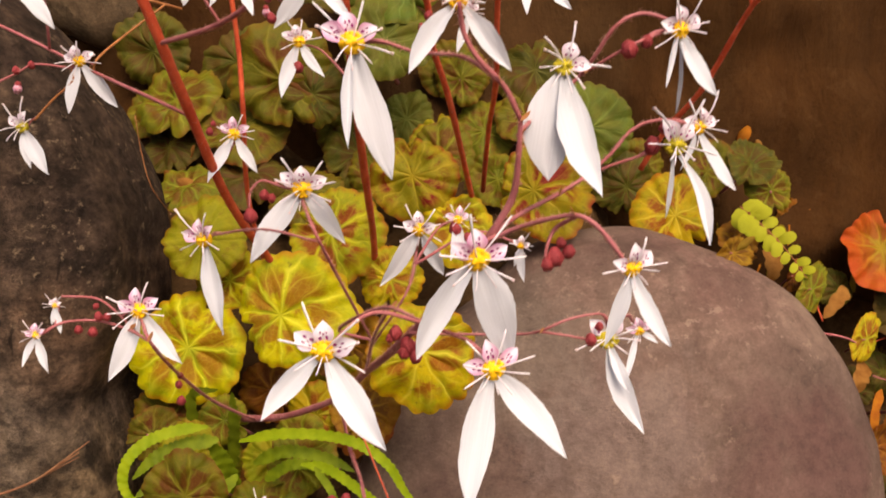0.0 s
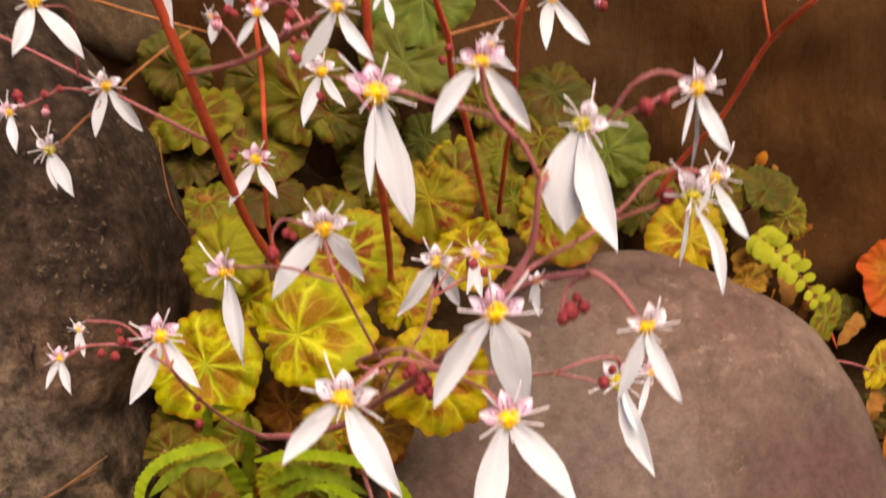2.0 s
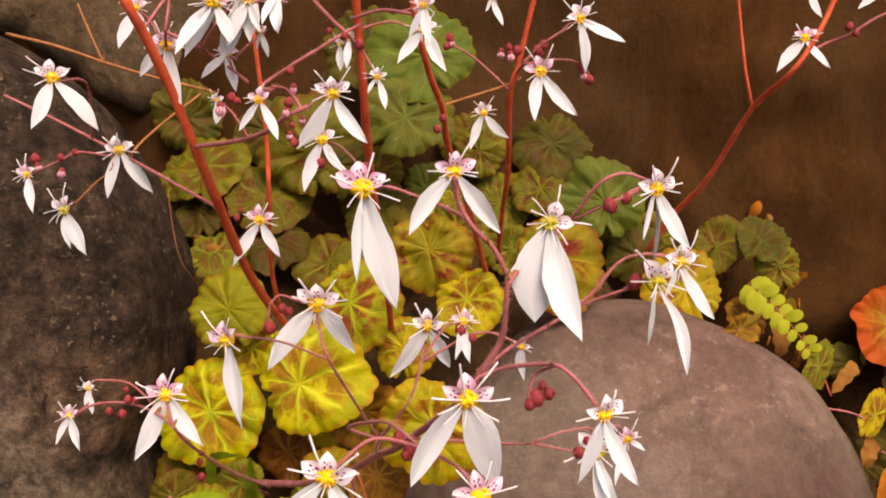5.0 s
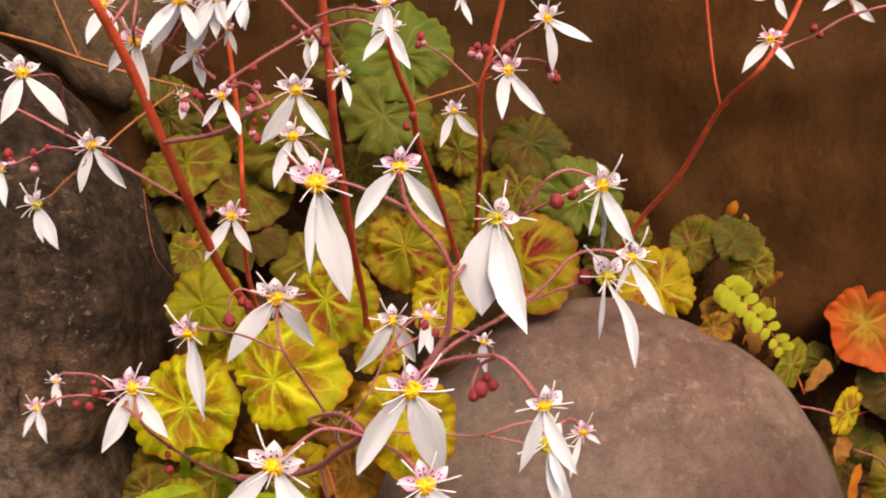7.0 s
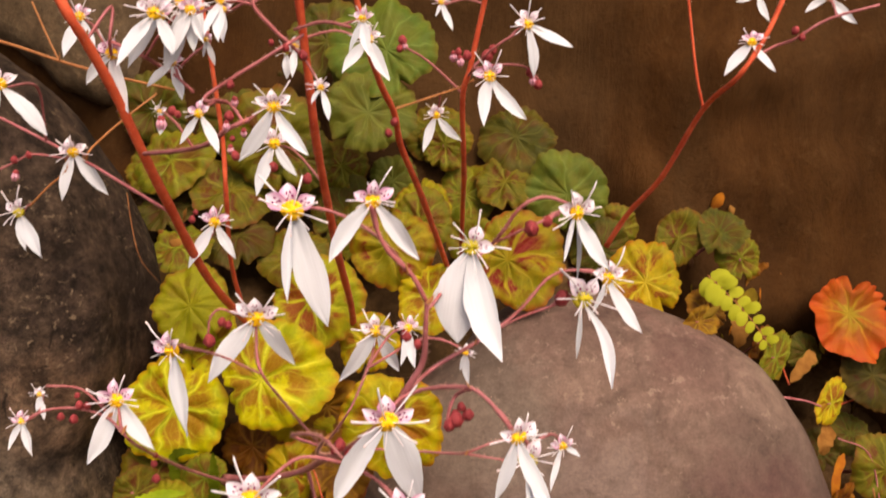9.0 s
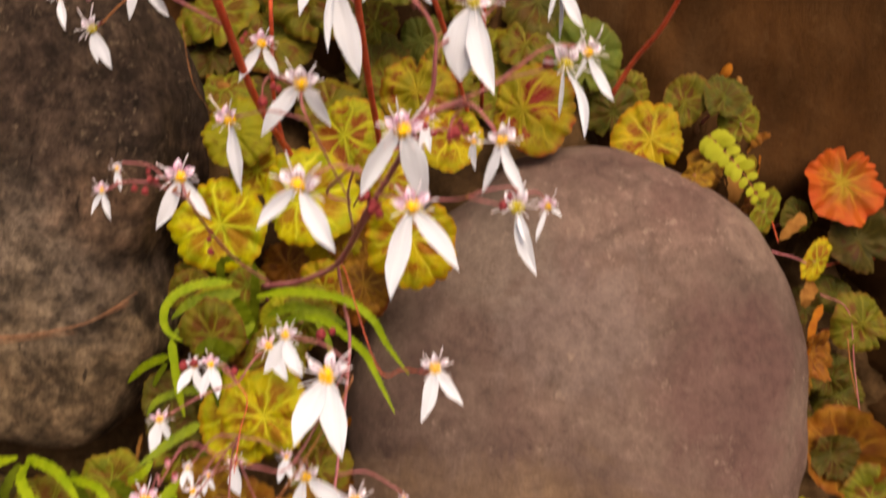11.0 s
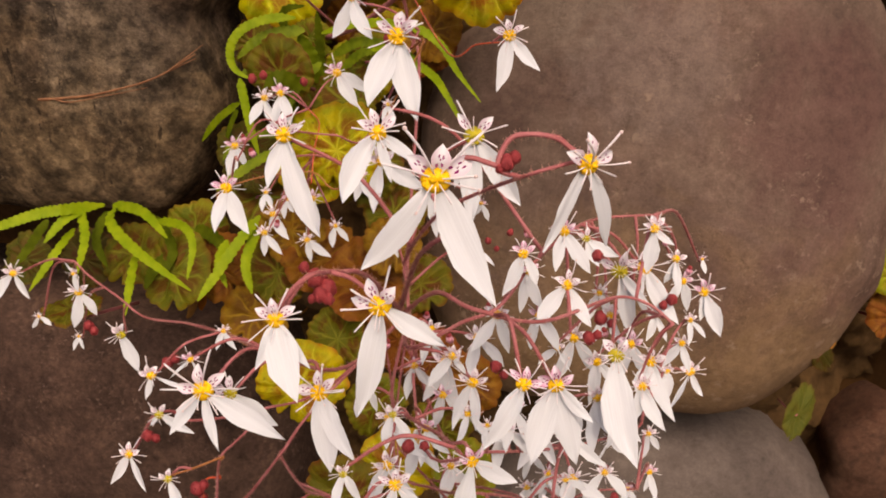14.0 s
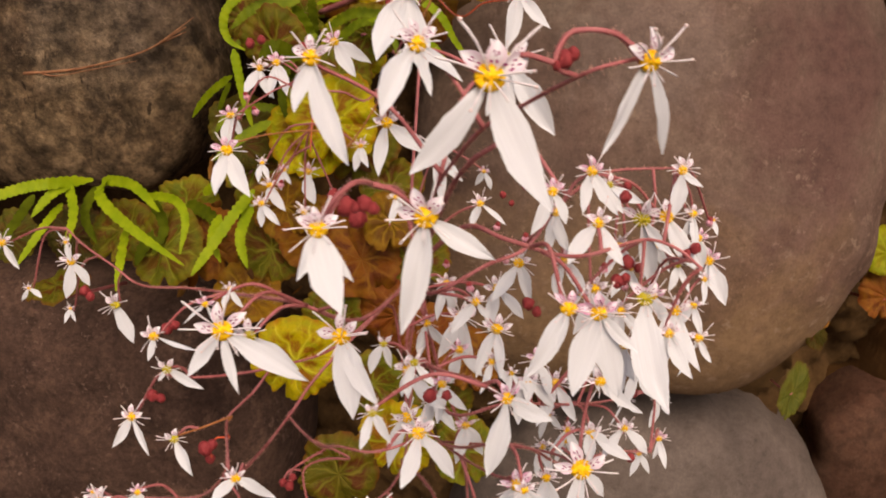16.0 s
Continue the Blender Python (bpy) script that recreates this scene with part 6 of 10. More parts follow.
flower(low_plant, (-0.0494, 0.115, 0.0899), (60, 2, 8), 0.0092, [(32, 0.0199, 0.42), (63, 0.0199, 0.36)], 33)
stem(low_plant, [(0.0128, 0.0094, 0.142), (0.0026, 0.0092, 0.1493), (-0.0096, 0.0061, 0.1529), (-0.009, 0.0027, 0.1549)], 0.00047, 0.00033, STEM_PINK, 0.7, "flower_stalk")
flower(low_plant, (-0.0089, 0.0021, 0.1553), (60, 2, 8), 0.0072, [(-27, 0.0151, 0.39), (26, 0.0157, 0.42)], -0)
stem(low_plant, [(-0.0005, -0.1228, 0.0962), (-0.007, -0.1318, 0.1056), (-0.0114, -0.1444, 0.1044), (-0.0108, -0.1478, 0.1064)], 0.00048, 0.00033, STEM_PINK, 0.7, "flower_stalk")
flower(low_plant, (-0.0106, -0.1486, 0.1069), (60, 2, 8), 0.0094, [(-37, 0.0117, 0.34), (60, 0.0204, 0.27), (14, 0.0132, 0.2)], 9)
stem(low_plant, [(-0.0005, -0.1228, 0.0962), (-0.0047, -0.1295, 0.0998), (-0.0087, -0.1377, 0.0981), (-0.0081, -0.1411, 0.1001)], 0.00046, 0.00033, STEM_PINK, 0.7, "flower_stalk")
flower(low_plant, (-0.008, -0.1416, 0.1004), (60, 2, 8), 0.0059, [(57, 0.0128, 0.42)], 40, old=True)
stem(low_plant, [(0.0021, -0.1221, 0.0944), (0.0078, -0.127, 0.0989), (0.0106, -0.1325, 0.0955), (0.0112, -0.1359, 0.0975)], 0.00045, 0.00033, STEM_PINK, 0.7, "flower_stalk")
flower(low_plant, (0.0113, -0.1366, 0.0979), (60, 2, 8), 0.0082, [(8, 0.0179, 0.46), (28, 0.0171, 0.3)], 13)
stem(low_plant, [(0.0441, -0.1493, 0.0972), (0.0472, -0.152, 0.1005), (0.0488, -0.1549, 0.0996), (0.0492, -0.157, 0.1009)], 0.00044, 0.00033, STEM_PINK, 0.7, "flower_stalk")
flower(low_plant, (0.0493, -0.1575, 0.1012), (60, 2, 8), 0.0053, [(-9, 0.0176, 0.3), (62, 0.0109, 0.4)], 18)
stem(low_plant, [(0.0795, -0.1083, 0.1101), (0.0744, -0.1056, 0.1043), (0.0654, -0.1046, 0.0914), (0.066, -0.108, 0.0934)], 0.00046, 0.00033, STEM_PINK, 0.7, "flower_stalk")
flower(low_plant, (0.066, -0.1083, 0.0936), (60, 2, 8), 0.0033, [(-48, 0.0065, 0.39), (29, 0.0072, 0.12)], -7)
stem(low_plant, [(0.0549, -0.1404, 0.1248), (0.0596, -0.1462, 0.1248), (0.0649, -0.1533, 0.12), (0.0655, -0.1567, 0.122)], 0.00046, 0.00033, STEM_PINK, 0.7, "flower_stalk")
flower(low_plant, (0.0656, -0.1572, 0.1223), (60, 2, 8), 0.0064, [(-17, 0.0157, 0.42), (44, 0.0096, 0.3), (14, 0.0167, 0.36)], 9)
stem(low_plant, [(0.0526, -0.1415, 0.1262), (0.0562, -0.1496, 0.1309), (0.0591, -0.1597, 0.1248), (0.0597, -0.1631, 0.1268)], 0.00047, 0.00033, STEM_PINK, 0.7, "flower_stalk")
flower(low_plant, (0.0597, -0.1636, 0.1271), (60, 2, 8), 0.0056, [(-31, 0.0137, 0.36), (-17, 0.0069, 0.25)], -17)
stem(low_plant, [(0.0942, -0.1058, 0.1014), (0.0939, -0.0999, 0.0958), (0.0903, -0.0952, 0.0817), (0.0908, -0.0986, 0.0837)], 0.00046, 0.00033, STEM_PINK, 0.7, "flower_stalk")
flower(low_plant, (0.0909, -0.0992, 0.084), (60, 2, 8), 0.0064, [(21, 0.0166, 0.33), (-25, 0.0098, 0.39)], -2)
stem(low_plant, [(0.0795, -0.1083, 0.1101), (0.0795, -0.1102, 0.1064), (0.0794, -0.1124, 0.0963), (0.0799, -0.1154, 0.098)], 0.00045, 0.00033, STEM_PINK, 0.7, "flower_stalk")
flower(low_plant, (0.08, -0.116, 0.0984), (60, 2, 8), 0.0076, [(8, 0.0264, 0.36)], 6, old=True)
stem(low_plant, [(0.031, -0.1206, 0.1005), (0.0386, -0.1181, 0.0969), (0.0447, -0.1164, 0.0882), (0.0453, -0.1198, 0.0902)], 0.00046, 0.00033, STEM_PINK, 0.7, "flower_stalk")
flower(low_plant, (0.0454, -0.1203, 0.0905), (60, 2, 8), 0.0058, [(-23, 0.0126, 0.3), (4, 0.0120, 0.28)], -7)
stem(low_plant, [(0.031, -0.1206, 0.1005), (0.0357, -0.1177, 0.0996), (0.0396, -0.1151, 0.0948), (0.04, -0.1173, 0.0961)], 0.00044, 0.00033, STEM_PINK, 0.7, "flower_stalk")
flower(low_plant, (0.0401, -0.1177, 0.0963), (60, 2, 8), 0.0046, [(-37, 0.0100, 0.36), (37, 0.0055, 0.36)], -0)
stem(low_plant, [(-0.0533, -0.1044, 0.0562), (-0.0583, -0.101, 0.0499), (-0.0674, -0.0997, 0.0356), (-0.0668, -0.1032, 0.0376)], 0.00047, 0.00033, STEM_PINK, 0.7, "flower_stalk")
flower(low_plant, (-0.0667, -0.1037, 0.0379), (60, 2, 8), 0.0059, [(-30, 0.0101, 0.36), (23, 0.0128, 0.2)], -2)
stem(low_plant, [(-0.0395, -0.115, 0.0459), (-0.043, -0.115, 0.046), (-0.0465, -0.1152, 0.0425), (-0.0463, -0.1168, 0.0434)], 0.00043, 0.00033, STEM_PINK, 0.7, "flower_stalk")
flower(low_plant, (-0.0462, -0.1173, 0.0437), (60, 2, 8), 0.0053, [(29, 0.0115, 0.34)], 20, old=True)
stem(low_plant, [(-0.1146, -0.0126, 0.0304), (-0.1191, -0.0101, 0.0228), (-0.1215, -0.0085, 0.0118), (-0.1209, -0.0119, 0.0138)], 0.00046, 0.00033, STEM_PINK, 0.7, "flower_stalk")
flower(low_plant, (-0.1208, -0.0126, 0.0142), (60, 2, 8), 0.0082, [(19, 0.0179, 0.42)], 13, old=True)
stem(low_plant, [(-0.0513, -0.019, 0.102), (-0.0572, -0.0081, 0.0973), (-0.0648, -0.0005, 0.0805), (-0.0642, -0.0039, 0.0825)], 0.00048, 0.00033, STEM_PINK, 0.7, "flower_stalk")
flower(low_plant, (-0.0641, -0.0047, 0.083), (60, 2, 8), 0.0092, [(-9, 0.0179, 0.36), (28, 0.0200, 0.39)], 6)
stem(low_plant, [(0.0848, -0.1045, 0.1074), (0.0864, -0.0974, 0.1159), (0.0878, -0.0913, 0.1201), (0.0884, -0.0947, 0.1222)], 0.00046, 0.00033, STEM_PINK, 0.7, "flower_stalk")
flower(low_plant, (0.0885, -0.0951, 0.1224), (60, 2, 8), 0.0051, [(-8, 0.0111, 0.42), (50, 0.0061, 0.42)], 15)
flower(low_plant, (0.1318, 0.0432, 0.0151), (60, 2, 8), 0.0096, [(-6, 0.0127, 0.39), (20, 0.0209, 0.42)], 5)
stem(low_plant, [(0.0551, -0.1109, 0.1133), (0.0558, -0.1115, 0.1216), (0.0566, -0.1125, 0.1237), (0.057, -0.1152, 0.1254)], 0.00045, 0.00033, STEM_PINK, 0.7, "flower_stalk")
flower(low_plant, (0.0571, -0.1156, 0.1256), (60, 2, 8), 0.0049, [(-27, 0.0106, 0.38), (23, 0.0075, 0.42)], -1)
stem(low_plant, [(0.054, -0.1133, 0.1126), (0.0564, -0.11, 0.1152), (0.0578, -0.1069, 0.1157), (0.0581, -0.1085, 0.1166)], 0.00043, 0.00033, STEM_PINK, 0.7, "flower_stalk")
flower(low_plant, (0.0582, -0.1089, 0.1169), (60, 2, 8), 0.0047, [(-11, 0.0102, 0.36), (22, 0.0098, 0.39)], 4)
stem(low_plant, [(0.06, -0.0992, 0.1143), (0.0626, -0.0993, 0.1197), (0.0657, -0.0997, 0.123), (0.0661, -0.1023, 0.1246)], 0.00044, 0.00033, STEM_PINK, 0.7, "flower_stalk")
flower(low_plant, (0.0662, -0.1028, 0.1249), (60, 2, 8), 0.0056, [(-13, 0.0098, 0.4), (34, 0.0121, 0.4)], 7)
stem(low_plant, [(0.0672, -0.0799, 0.1112), (0.0697, -0.0815, 0.1126), (0.072, -0.0833, 0.112), (0.0722, -0.0848, 0.1129)], 0.00043, 0.00033, STEM_PINK, 0.7, "flower_stalk")
flower(low_plant, (0.0723, -0.0852, 0.1131), (60, 2, 8), 0.0045, [(24, 0.0082, 0.4), (59, 0.0097, 0.39)], 29, old=True)
stem(low_plant, [(0.0699, -0.0725, 0.1093), (0.0759, -0.0747, 0.1058), (0.0815, -0.0776, 0.0989), (0.0821, -0.081, 0.1009)], 0.00045, 0.00033, STEM_PINK, 0.7, "flower_stalk")
flower(low_plant, (0.0822, -0.0818, 0.1014), (60, 2, 8), 0.0089, [(11, 0.0194, 0.3), (40, 0.0130, 0.25)], 18, old=True)
stem(low_plant, [(0.0713, -0.0688, 0.1082), (0.0807, -0.0705, 0.1063), (0.0887, -0.0739, 0.0981), (0.0893, -0.0773, 0.1001)], 0.00046, 0.00033, STEM_PINK, 0.7, "flower_stalk")
flower(low_plant, (0.0894, -0.078, 0.1005), (60, 2, 8), 0.0082, [(29, 0.0178, 0.34), (-5, 0.0095, 0.14)], 8)
stem(low_plant, [(0.0946, -0.0474, 0.1011), (0.0973, -0.0459, 0.0943), (0.1018, -0.0451, 0.084), (0.1024, -0.0485, 0.086)], 0.00045, 0.00033, STEM_PINK, 0.7, "flower_stalk")
flower(low_plant, (0.1024, -0.0489, 0.0863), (60, 2, 8), 0.0053, [(3, 0.0115, 0.3), (-24, 0.0082, 0.39)], -7)
stem(low_plant, [(0.0946, -0.0474, 0.1011), (0.1053, -0.0229, 0.0889), (0.1172, -0.0084, 0.0627), (0.1178, -0.0118, 0.0647)], 0.00053, 0.00033, STEM_PINK, 0.7, "flower_stalk")
flower(low_plant, (0.1179, -0.012, 0.0649), (60, 2, 8), 0.0025, [(12, 0.0054, 0.5)], 9)
stem(low_plant, [(0.0728, -0.0652, 0.1071), (0.0815, -0.0706, 0.1014), (0.0925, -0.0805, 0.0867), (0.093, -0.0839, 0.0887)], 0.00049, 0.00033, STEM_PINK, 0.7, "flower_stalk")
flower(low_plant, (0.0931, -0.0842, 0.0889), (60, 2, 8), 0.0036, [(22, 0.0079, 0.3), (-20, 0.0078, 0.39)], 1, old=True)
stem(low_plant, [(0.0452, -0.1519, 0.0989), (0.034, -0.1535, 0.1025), (0.0224, -0.1574, 0.096), (0.023, -0.1608, 0.098)], 0.00047, 0.00033, STEM_PINK, 0.7, "flower_stalk")
flower(low_plant, (0.0231, -0.1611, 0.0982), (60, 2, 8), 0.0035, [(-18, 0.0076, 0.33), (30, 0.0070, 0.36)], 4, old=True)
stem(low_plant, [(-0.1328, -0.0068, 0.0404), (-0.1377, -0.0024, 0.0374), (-0.1431, 0.0015, 0.0259), (-0.1425, -0.0019, 0.0279)], 0.00045, 0.00033, STEM_PINK, 0.7, "flower_stalk")
flower(low_plant, (-0.1424, -0.0025, 0.0283), (60, 2, 8), 0.0076, [(-13, 0.0164, 0.39), (31, 0.0123, 0.39)], 6)
stem(low_plant, [(-0.0041, -0.1214, 0.096), (-0.0127, -0.1242, 0.1027), (-0.022, -0.1287, 0.1), (-0.0214, -0.1321, 0.102)], 0.00046, 0.00033, STEM_PINK, 0.7, "flower_stalk")
flower(low_plant, (-0.0213, -0.1324, 0.1021), (60, 2, 8), 0.0035, [(-47, 0.0068, 0.14), (27, 0.0076, 0.12)], -7)
stem(low_plant, [(-0.0464, -0.068, 0.061), (-0.0573, -0.0729, 0.0587), (-0.0649, -0.0805, 0.0522), (-0.0644, -0.0839, 0.0542)], 0.00047, 0.00033, STEM_PINK, 0.7, "flower_stalk")
flower(low_plant, (-0.0643, -0.0844, 0.0545), (60, 2, 8), 0.0065, [(-15, 0.0080, 0.33), (71, 0.0141, 0.12)], 20)
stem(low_plant, [(-0.0398, -0.1118, 0.062), (-0.0412, -0.1137, 0.0668), (-0.0431, -0.1158, 0.0686), (-0.0427, -0.1181, 0.0699)], 0.00044, 0.00033, STEM_PINK, 0.7, "flower_stalk")
flower(low_plant, (-0.0426, -0.1185, 0.0701), (60, 2, 8), 0.0049, [(60, 0.0106, 0.3), (-39, 0.0038, 0.39)], 7, old=True)
stem(low_plant, [(-0.0409, -0.0742, 0.0651), (-0.0395, -0.0765, 0.0692), (-0.0383, -0.079, 0.0704), (-0.0379, -0.0811, 0.0717)], 0.00044, 0.00033, STEM_PINK, 0.7, "flower_stalk")
flower(low_plant, (-0.0379, -0.0814, 0.0719), (60, 2, 8), 0.0033, [(-18, 0.0062, 0.39), (34, 0.0071, 0.33)], 5)
stem(low_plant, [(0.0957, -0.0642, 0.0303), (0.1032, -0.0284, 0.0241), (0.1197, -0.0047, 0.0075), (0.1203, -0.0081, 0.0095)], 0.00055, 0.00033, STEM_PINK, 0.7, "flower_stalk")
flower(low_plant, (0.1204, -0.0088, 0.0099), (60, 2, 8), 0.0078, [(-28, 0.0170, 0.12), (28, 0.0108, 0.36)], -0)
stem(low_plant, [(0.0962, -0.0634, 0.0346), (0.1023, -0.05, 0.0381), (0.1049, -0.0389, 0.0342), (0.1055, -0.0423, 0.0362)], 0.00047, 0.00033, STEM_PINK, 0.7, "flower_stalk")
flower(low_plant, (0.1055, -0.0426, 0.0364), (60, 2, 8), 0.0044, [(3, 0.0095, 0.42), (-23, 0.0072, 0.33)], -7)
stem(low_plant, [(0.0713, -0.092, 0.0441), (0.0769, -0.0947, 0.0452), (0.0809, -0.0978, 0.0419), (0.0814, -0.1006, 0.0436)], 0.00045, 0.00033, STEM_PINK, 0.7, "flower_stalk")
flower(low_plant, (0.0815, -0.101, 0.0439), (60, 2, 8), 0.0049, [(-37, 0.0107, 0.33), (41, 0.0097, 0.42)], 2)
stem(low_plant, [(0.057, -0.1136, 0.0617), (0.0684, -0.1101, 0.0771), (0.0759, -0.1101, 0.0807), (0.0765, -0.1135, 0.0827)], 0.00048, 0.00033, STEM_PINK, 0.7, "flower_stalk")
flower(low_plant, (0.0766, -0.114, 0.083), (60, 2, 8), 0.0052, [(-7, 0.0153, 0.28), (15, 0.0091, 0.42)], 3)
stem(low_plant, [(0.0942, -0.1058, 0.1014), (0.0907, -0.1059, 0.0962), (0.0873, -0.107, 0.0828), (0.0878, -0.1104, 0.0848)], 0.00046, 0.00033, STEM_PINK, 0.7, "flower_stalk")
flower(low_plant, (0.0879, -0.1108, 0.0851), (60, 2, 8), 0.0052, [(27, 0.0125, 0.38), (-10, 0.0089, 0.42)], 6)
stem(low_plant, [(0.0915, -0.0689, 0.0306), (0.0886, -0.0699, 0.0312), (0.0844, -0.0712, 0.0292), (0.0847, -0.0728, 0.0302)], 0.00044, 0.00033, STEM_PINK, 0.7, "flower_stalk")
flower(low_plant, (0.0848, -0.0732, 0.0304), (60, 2, 8), 0.0043, [(-30, 0.0095, 0.14), (53, 0.0069, 0.36)], 8)
stem(low_plant, [(0.0661, -0.137, 0.0634), (0.067, -0.1329, 0.0764), (0.0688, -0.1315, 0.0864), (0.0694, -0.1349, 0.0884)], 0.00047, 0.00033, STEM_PINK, 0.7, "flower_stalk")
flower(low_plant, (0.0695, -0.1353, 0.0887), (60, 2, 8), 0.0052, [(50, 0.0113, 0.3), (31, 0.0042, 0.33)], 28)
stem(low_plant, [(0.0662, -0.1004, 0.0508), (0.0658, -0.1009, 0.0483), (0.0648, -0.1016, 0.0434), (0.065, -0.1031, 0.0443)], 0.00043, 0.00033, STEM_PINK, 0.7, "flower_stalk")
flower(low_plant, (0.0651, -0.1035, 0.0445), (60, 2, 8), 0.0042, [(-30, 0.0092, 0.42), (32, 0.0086, 0.39)], 1)
stem(low_plant, [(0.0602, -0.1228, 0.0533), (0.0644, -0.1191, 0.057), (0.0693, -0.1157, 0.056), (0.0697, -0.1181, 0.0575)], 0.00044, 0.00033, STEM_PINK, 0.7, "flower_stalk")
flower(low_plant, (0.0697, -0.1184, 0.0576), (60, 2, 8), 0.0035, [(6, 0.0076, 0.39), (58, 0.0069, 0.36)], 22)
stem(low_plant, [(0.0961, -0.0693, 0.0049), (0.0993, -0.0502, 0.0071), (0.1016, -0.0353, 0.0012), (0.1022, -0.0387, 0.0032)], 0.00048, 0.00033, STEM_PINK, 0.7, "flower_stalk")
flower(low_plant, (0.1023, -0.0392, 0.0035), (60, 2, 8), 0.0055, [(-11, 0.0120, 0.42), (36, 0.0081, 0.39)], 8)
stem(low_plant, [(0.0961, -0.0693, 0.0049), (0.1018, -0.0492, -0.0033), (0.104, -0.035, -0.0189), (0.1046, -0.0384, -0.0169)], 0.00050, 0.00033, STEM_PINK, 0.7, "flower_stalk")
flower(low_plant, (0.1047, -0.0389, -0.0166), (60, 2, 8), 0.0054, [(12, 0.0117, 0.33), (-14, 0.0080, 0.33)], -1)
stem(low_plant, [(0.0961, -0.0693, 0.0049), (0.0956, -0.0616, -0.0006), (0.0937, -0.0545, -0.0089), (0.0943, -0.0579, -0.0069)], 0.00045, 0.00033, STEM_PINK, 0.7, "flower_stalk")
flower(low_plant, (0.0944, -0.0582, -0.0066), (60, 2, 8), 0.0041, [(-19, 0.0089, 0.33), (28, 0.0082, 0.33)], 3)
flower(red_plant, (-0.0522, -0.2454, -0.1247), (58, -0, 7), 0.0096, [(-64, 0.0207, 0.3), (8, 0.0209, 0.37)], -20)
stem(low_plant, [(0.0728, -0.0652, 0.1071), (0.0767, -0.0673, 0.1023), (0.077, -0.071, 0.0871), (0.0776, -0.0744, 0.0891)], 0.00046, 0.00033, STEM_PINK, 0.7, "flower_stalk")
flower(low_plant, (0.0776, -0.0748, 0.0894), (60, 2, 8), 0.0046, [(-21, 0.0100, 0.36), (31, 0.0089, 0.36)], 3)
stem(low_plant, [(0.0883, -0.0509, 0.1024), (0.0895, -0.0548, 0.0934), (0.0885, -0.0608, 0.0811), (0.0891, -0.0642, 0.0831)], 0.00047, 0.00033, STEM_PINK, 0.7, "flower_stalk")
flower(low_plant, (0.0892, -0.0647, 0.0834), (60, 2, 8), 0.0049, [(-19, 0.0106, 0.36), (33, 0.0095, 0.36)], 5)
stem(low_plant, [(0.0946, -0.0474, 0.1011), (0.1022, -0.0416, 0.0896), (0.1059, -0.0394, 0.0725), (0.1065, -0.0428, 0.0745)], 0.00048, 0.00033, STEM_PINK, 0.7, "flower_stalk")
flower(low_plant, (0.1065, -0.0433, 0.0748), (60, 2, 8), 0.0054, [(-37, 0.0118, 0.36), (13, 0.0105, 0.36)], -8)
stem(low_plant, [(0.0962, -0.0634, 0.0346), (0.1044, -0.0477, 0.0527), (0.1104, -0.0372, 0.0553), (0.111, -0.0406, 0.0574)], 0.00049, 0.00033, STEM_PINK, 0.7, "flower_stalk")
flower(low_plant, (0.1111, -0.0409, 0.0576), (60, 2, 8), 0.0041, [(-11, 0.0089, 0.36), (41, 0.0078, 0.36)], 10)
stem(low_plant, [(0.0745, -0.0619, 0.106), (0.0788, -0.0662, 0.0959), (0.0805, -0.0739, 0.0813), (0.0811, -0.0773, 0.0833)], 0.00048, 0.00033, STEM_PINK, 0.7, "flower_stalk")
flower(low_plant, (0.0812, -0.0777, 0.0835), (60, 2, 8), 0.0046, [(-32, 0.0101, 0.36), (20, 0.0091, 0.36)], -4)
stem(low_plant, [(0.0672, -0.0799, 0.1112), (0.0679, -0.0816, 0.103), (0.0699, -0.0868, 0.0819), (0.0705, -0.0903, 0.0839)], 0.00048, 0.00033, STEM_PINK, 0.7, "flower_stalk")
flower(low_plant, (0.0706, -0.0908, 0.0843), (60, 2, 8), 0.0063, [(-24, 0.0136, 0.36), (28, 0.0123, 0.36)], 1)
stem(low_plant, [(0.0924, -0.105, 0.1027), (0.0878, -0.0937, 0.0958), (0.0857, -0.0853, 0.08), (0.0863, -0.0888, 0.082)], 0.00047, 0.00033, STEM_PINK, 0.7, "flower_stalk")
flower(low_plant, (0.0864, -0.0893, 0.0823), (60, 2, 8), 0.0059, [(-24, 0.0128, 0.36), (28, 0.0116, 0.36)], 1)
stem(low_plant, [(0.0586, -0.1025, 0.1145), (0.054, -0.098, 0.1063), (0.0493, -0.0951, 0.094), (0.0498, -0.0985, 0.096)], 0.00046, 0.00033, STEM_PINK, 0.7, "flower_stalk")
flower(low_plant, (0.0499, -0.0989, 0.0963), (60, 2, 8), 0.0055, [(-35, 0.0119, 0.36), (16, 0.0106, 0.36)], -7)
stem(low_plant, [(0.0244, -0.0998, 0.0875), (0.0345, -0.0946, 0.0868), (0.0433, -0.0909, 0.083), (0.0439, -0.0943, 0.085)], 0.00046, 0.00033, STEM_PINK, 0.7, "flower_stalk")
flower(low_plant, (0.044, -0.0947, 0.0853), (60, 2, 8), 0.0055, [(-10, 0.0119, 0.36), (41, 0.0106, 0.36)], 11)
stem(low_plant, [(0.0269, -0.1004, 0.0541), (0.0295, -0.0966, 0.0608), (0.0333, -0.0931, 0.0634), (0.0338, -0.096, 0.0651)], 0.00045, 0.00033, STEM_PINK, 0.7, "flower_stalk")
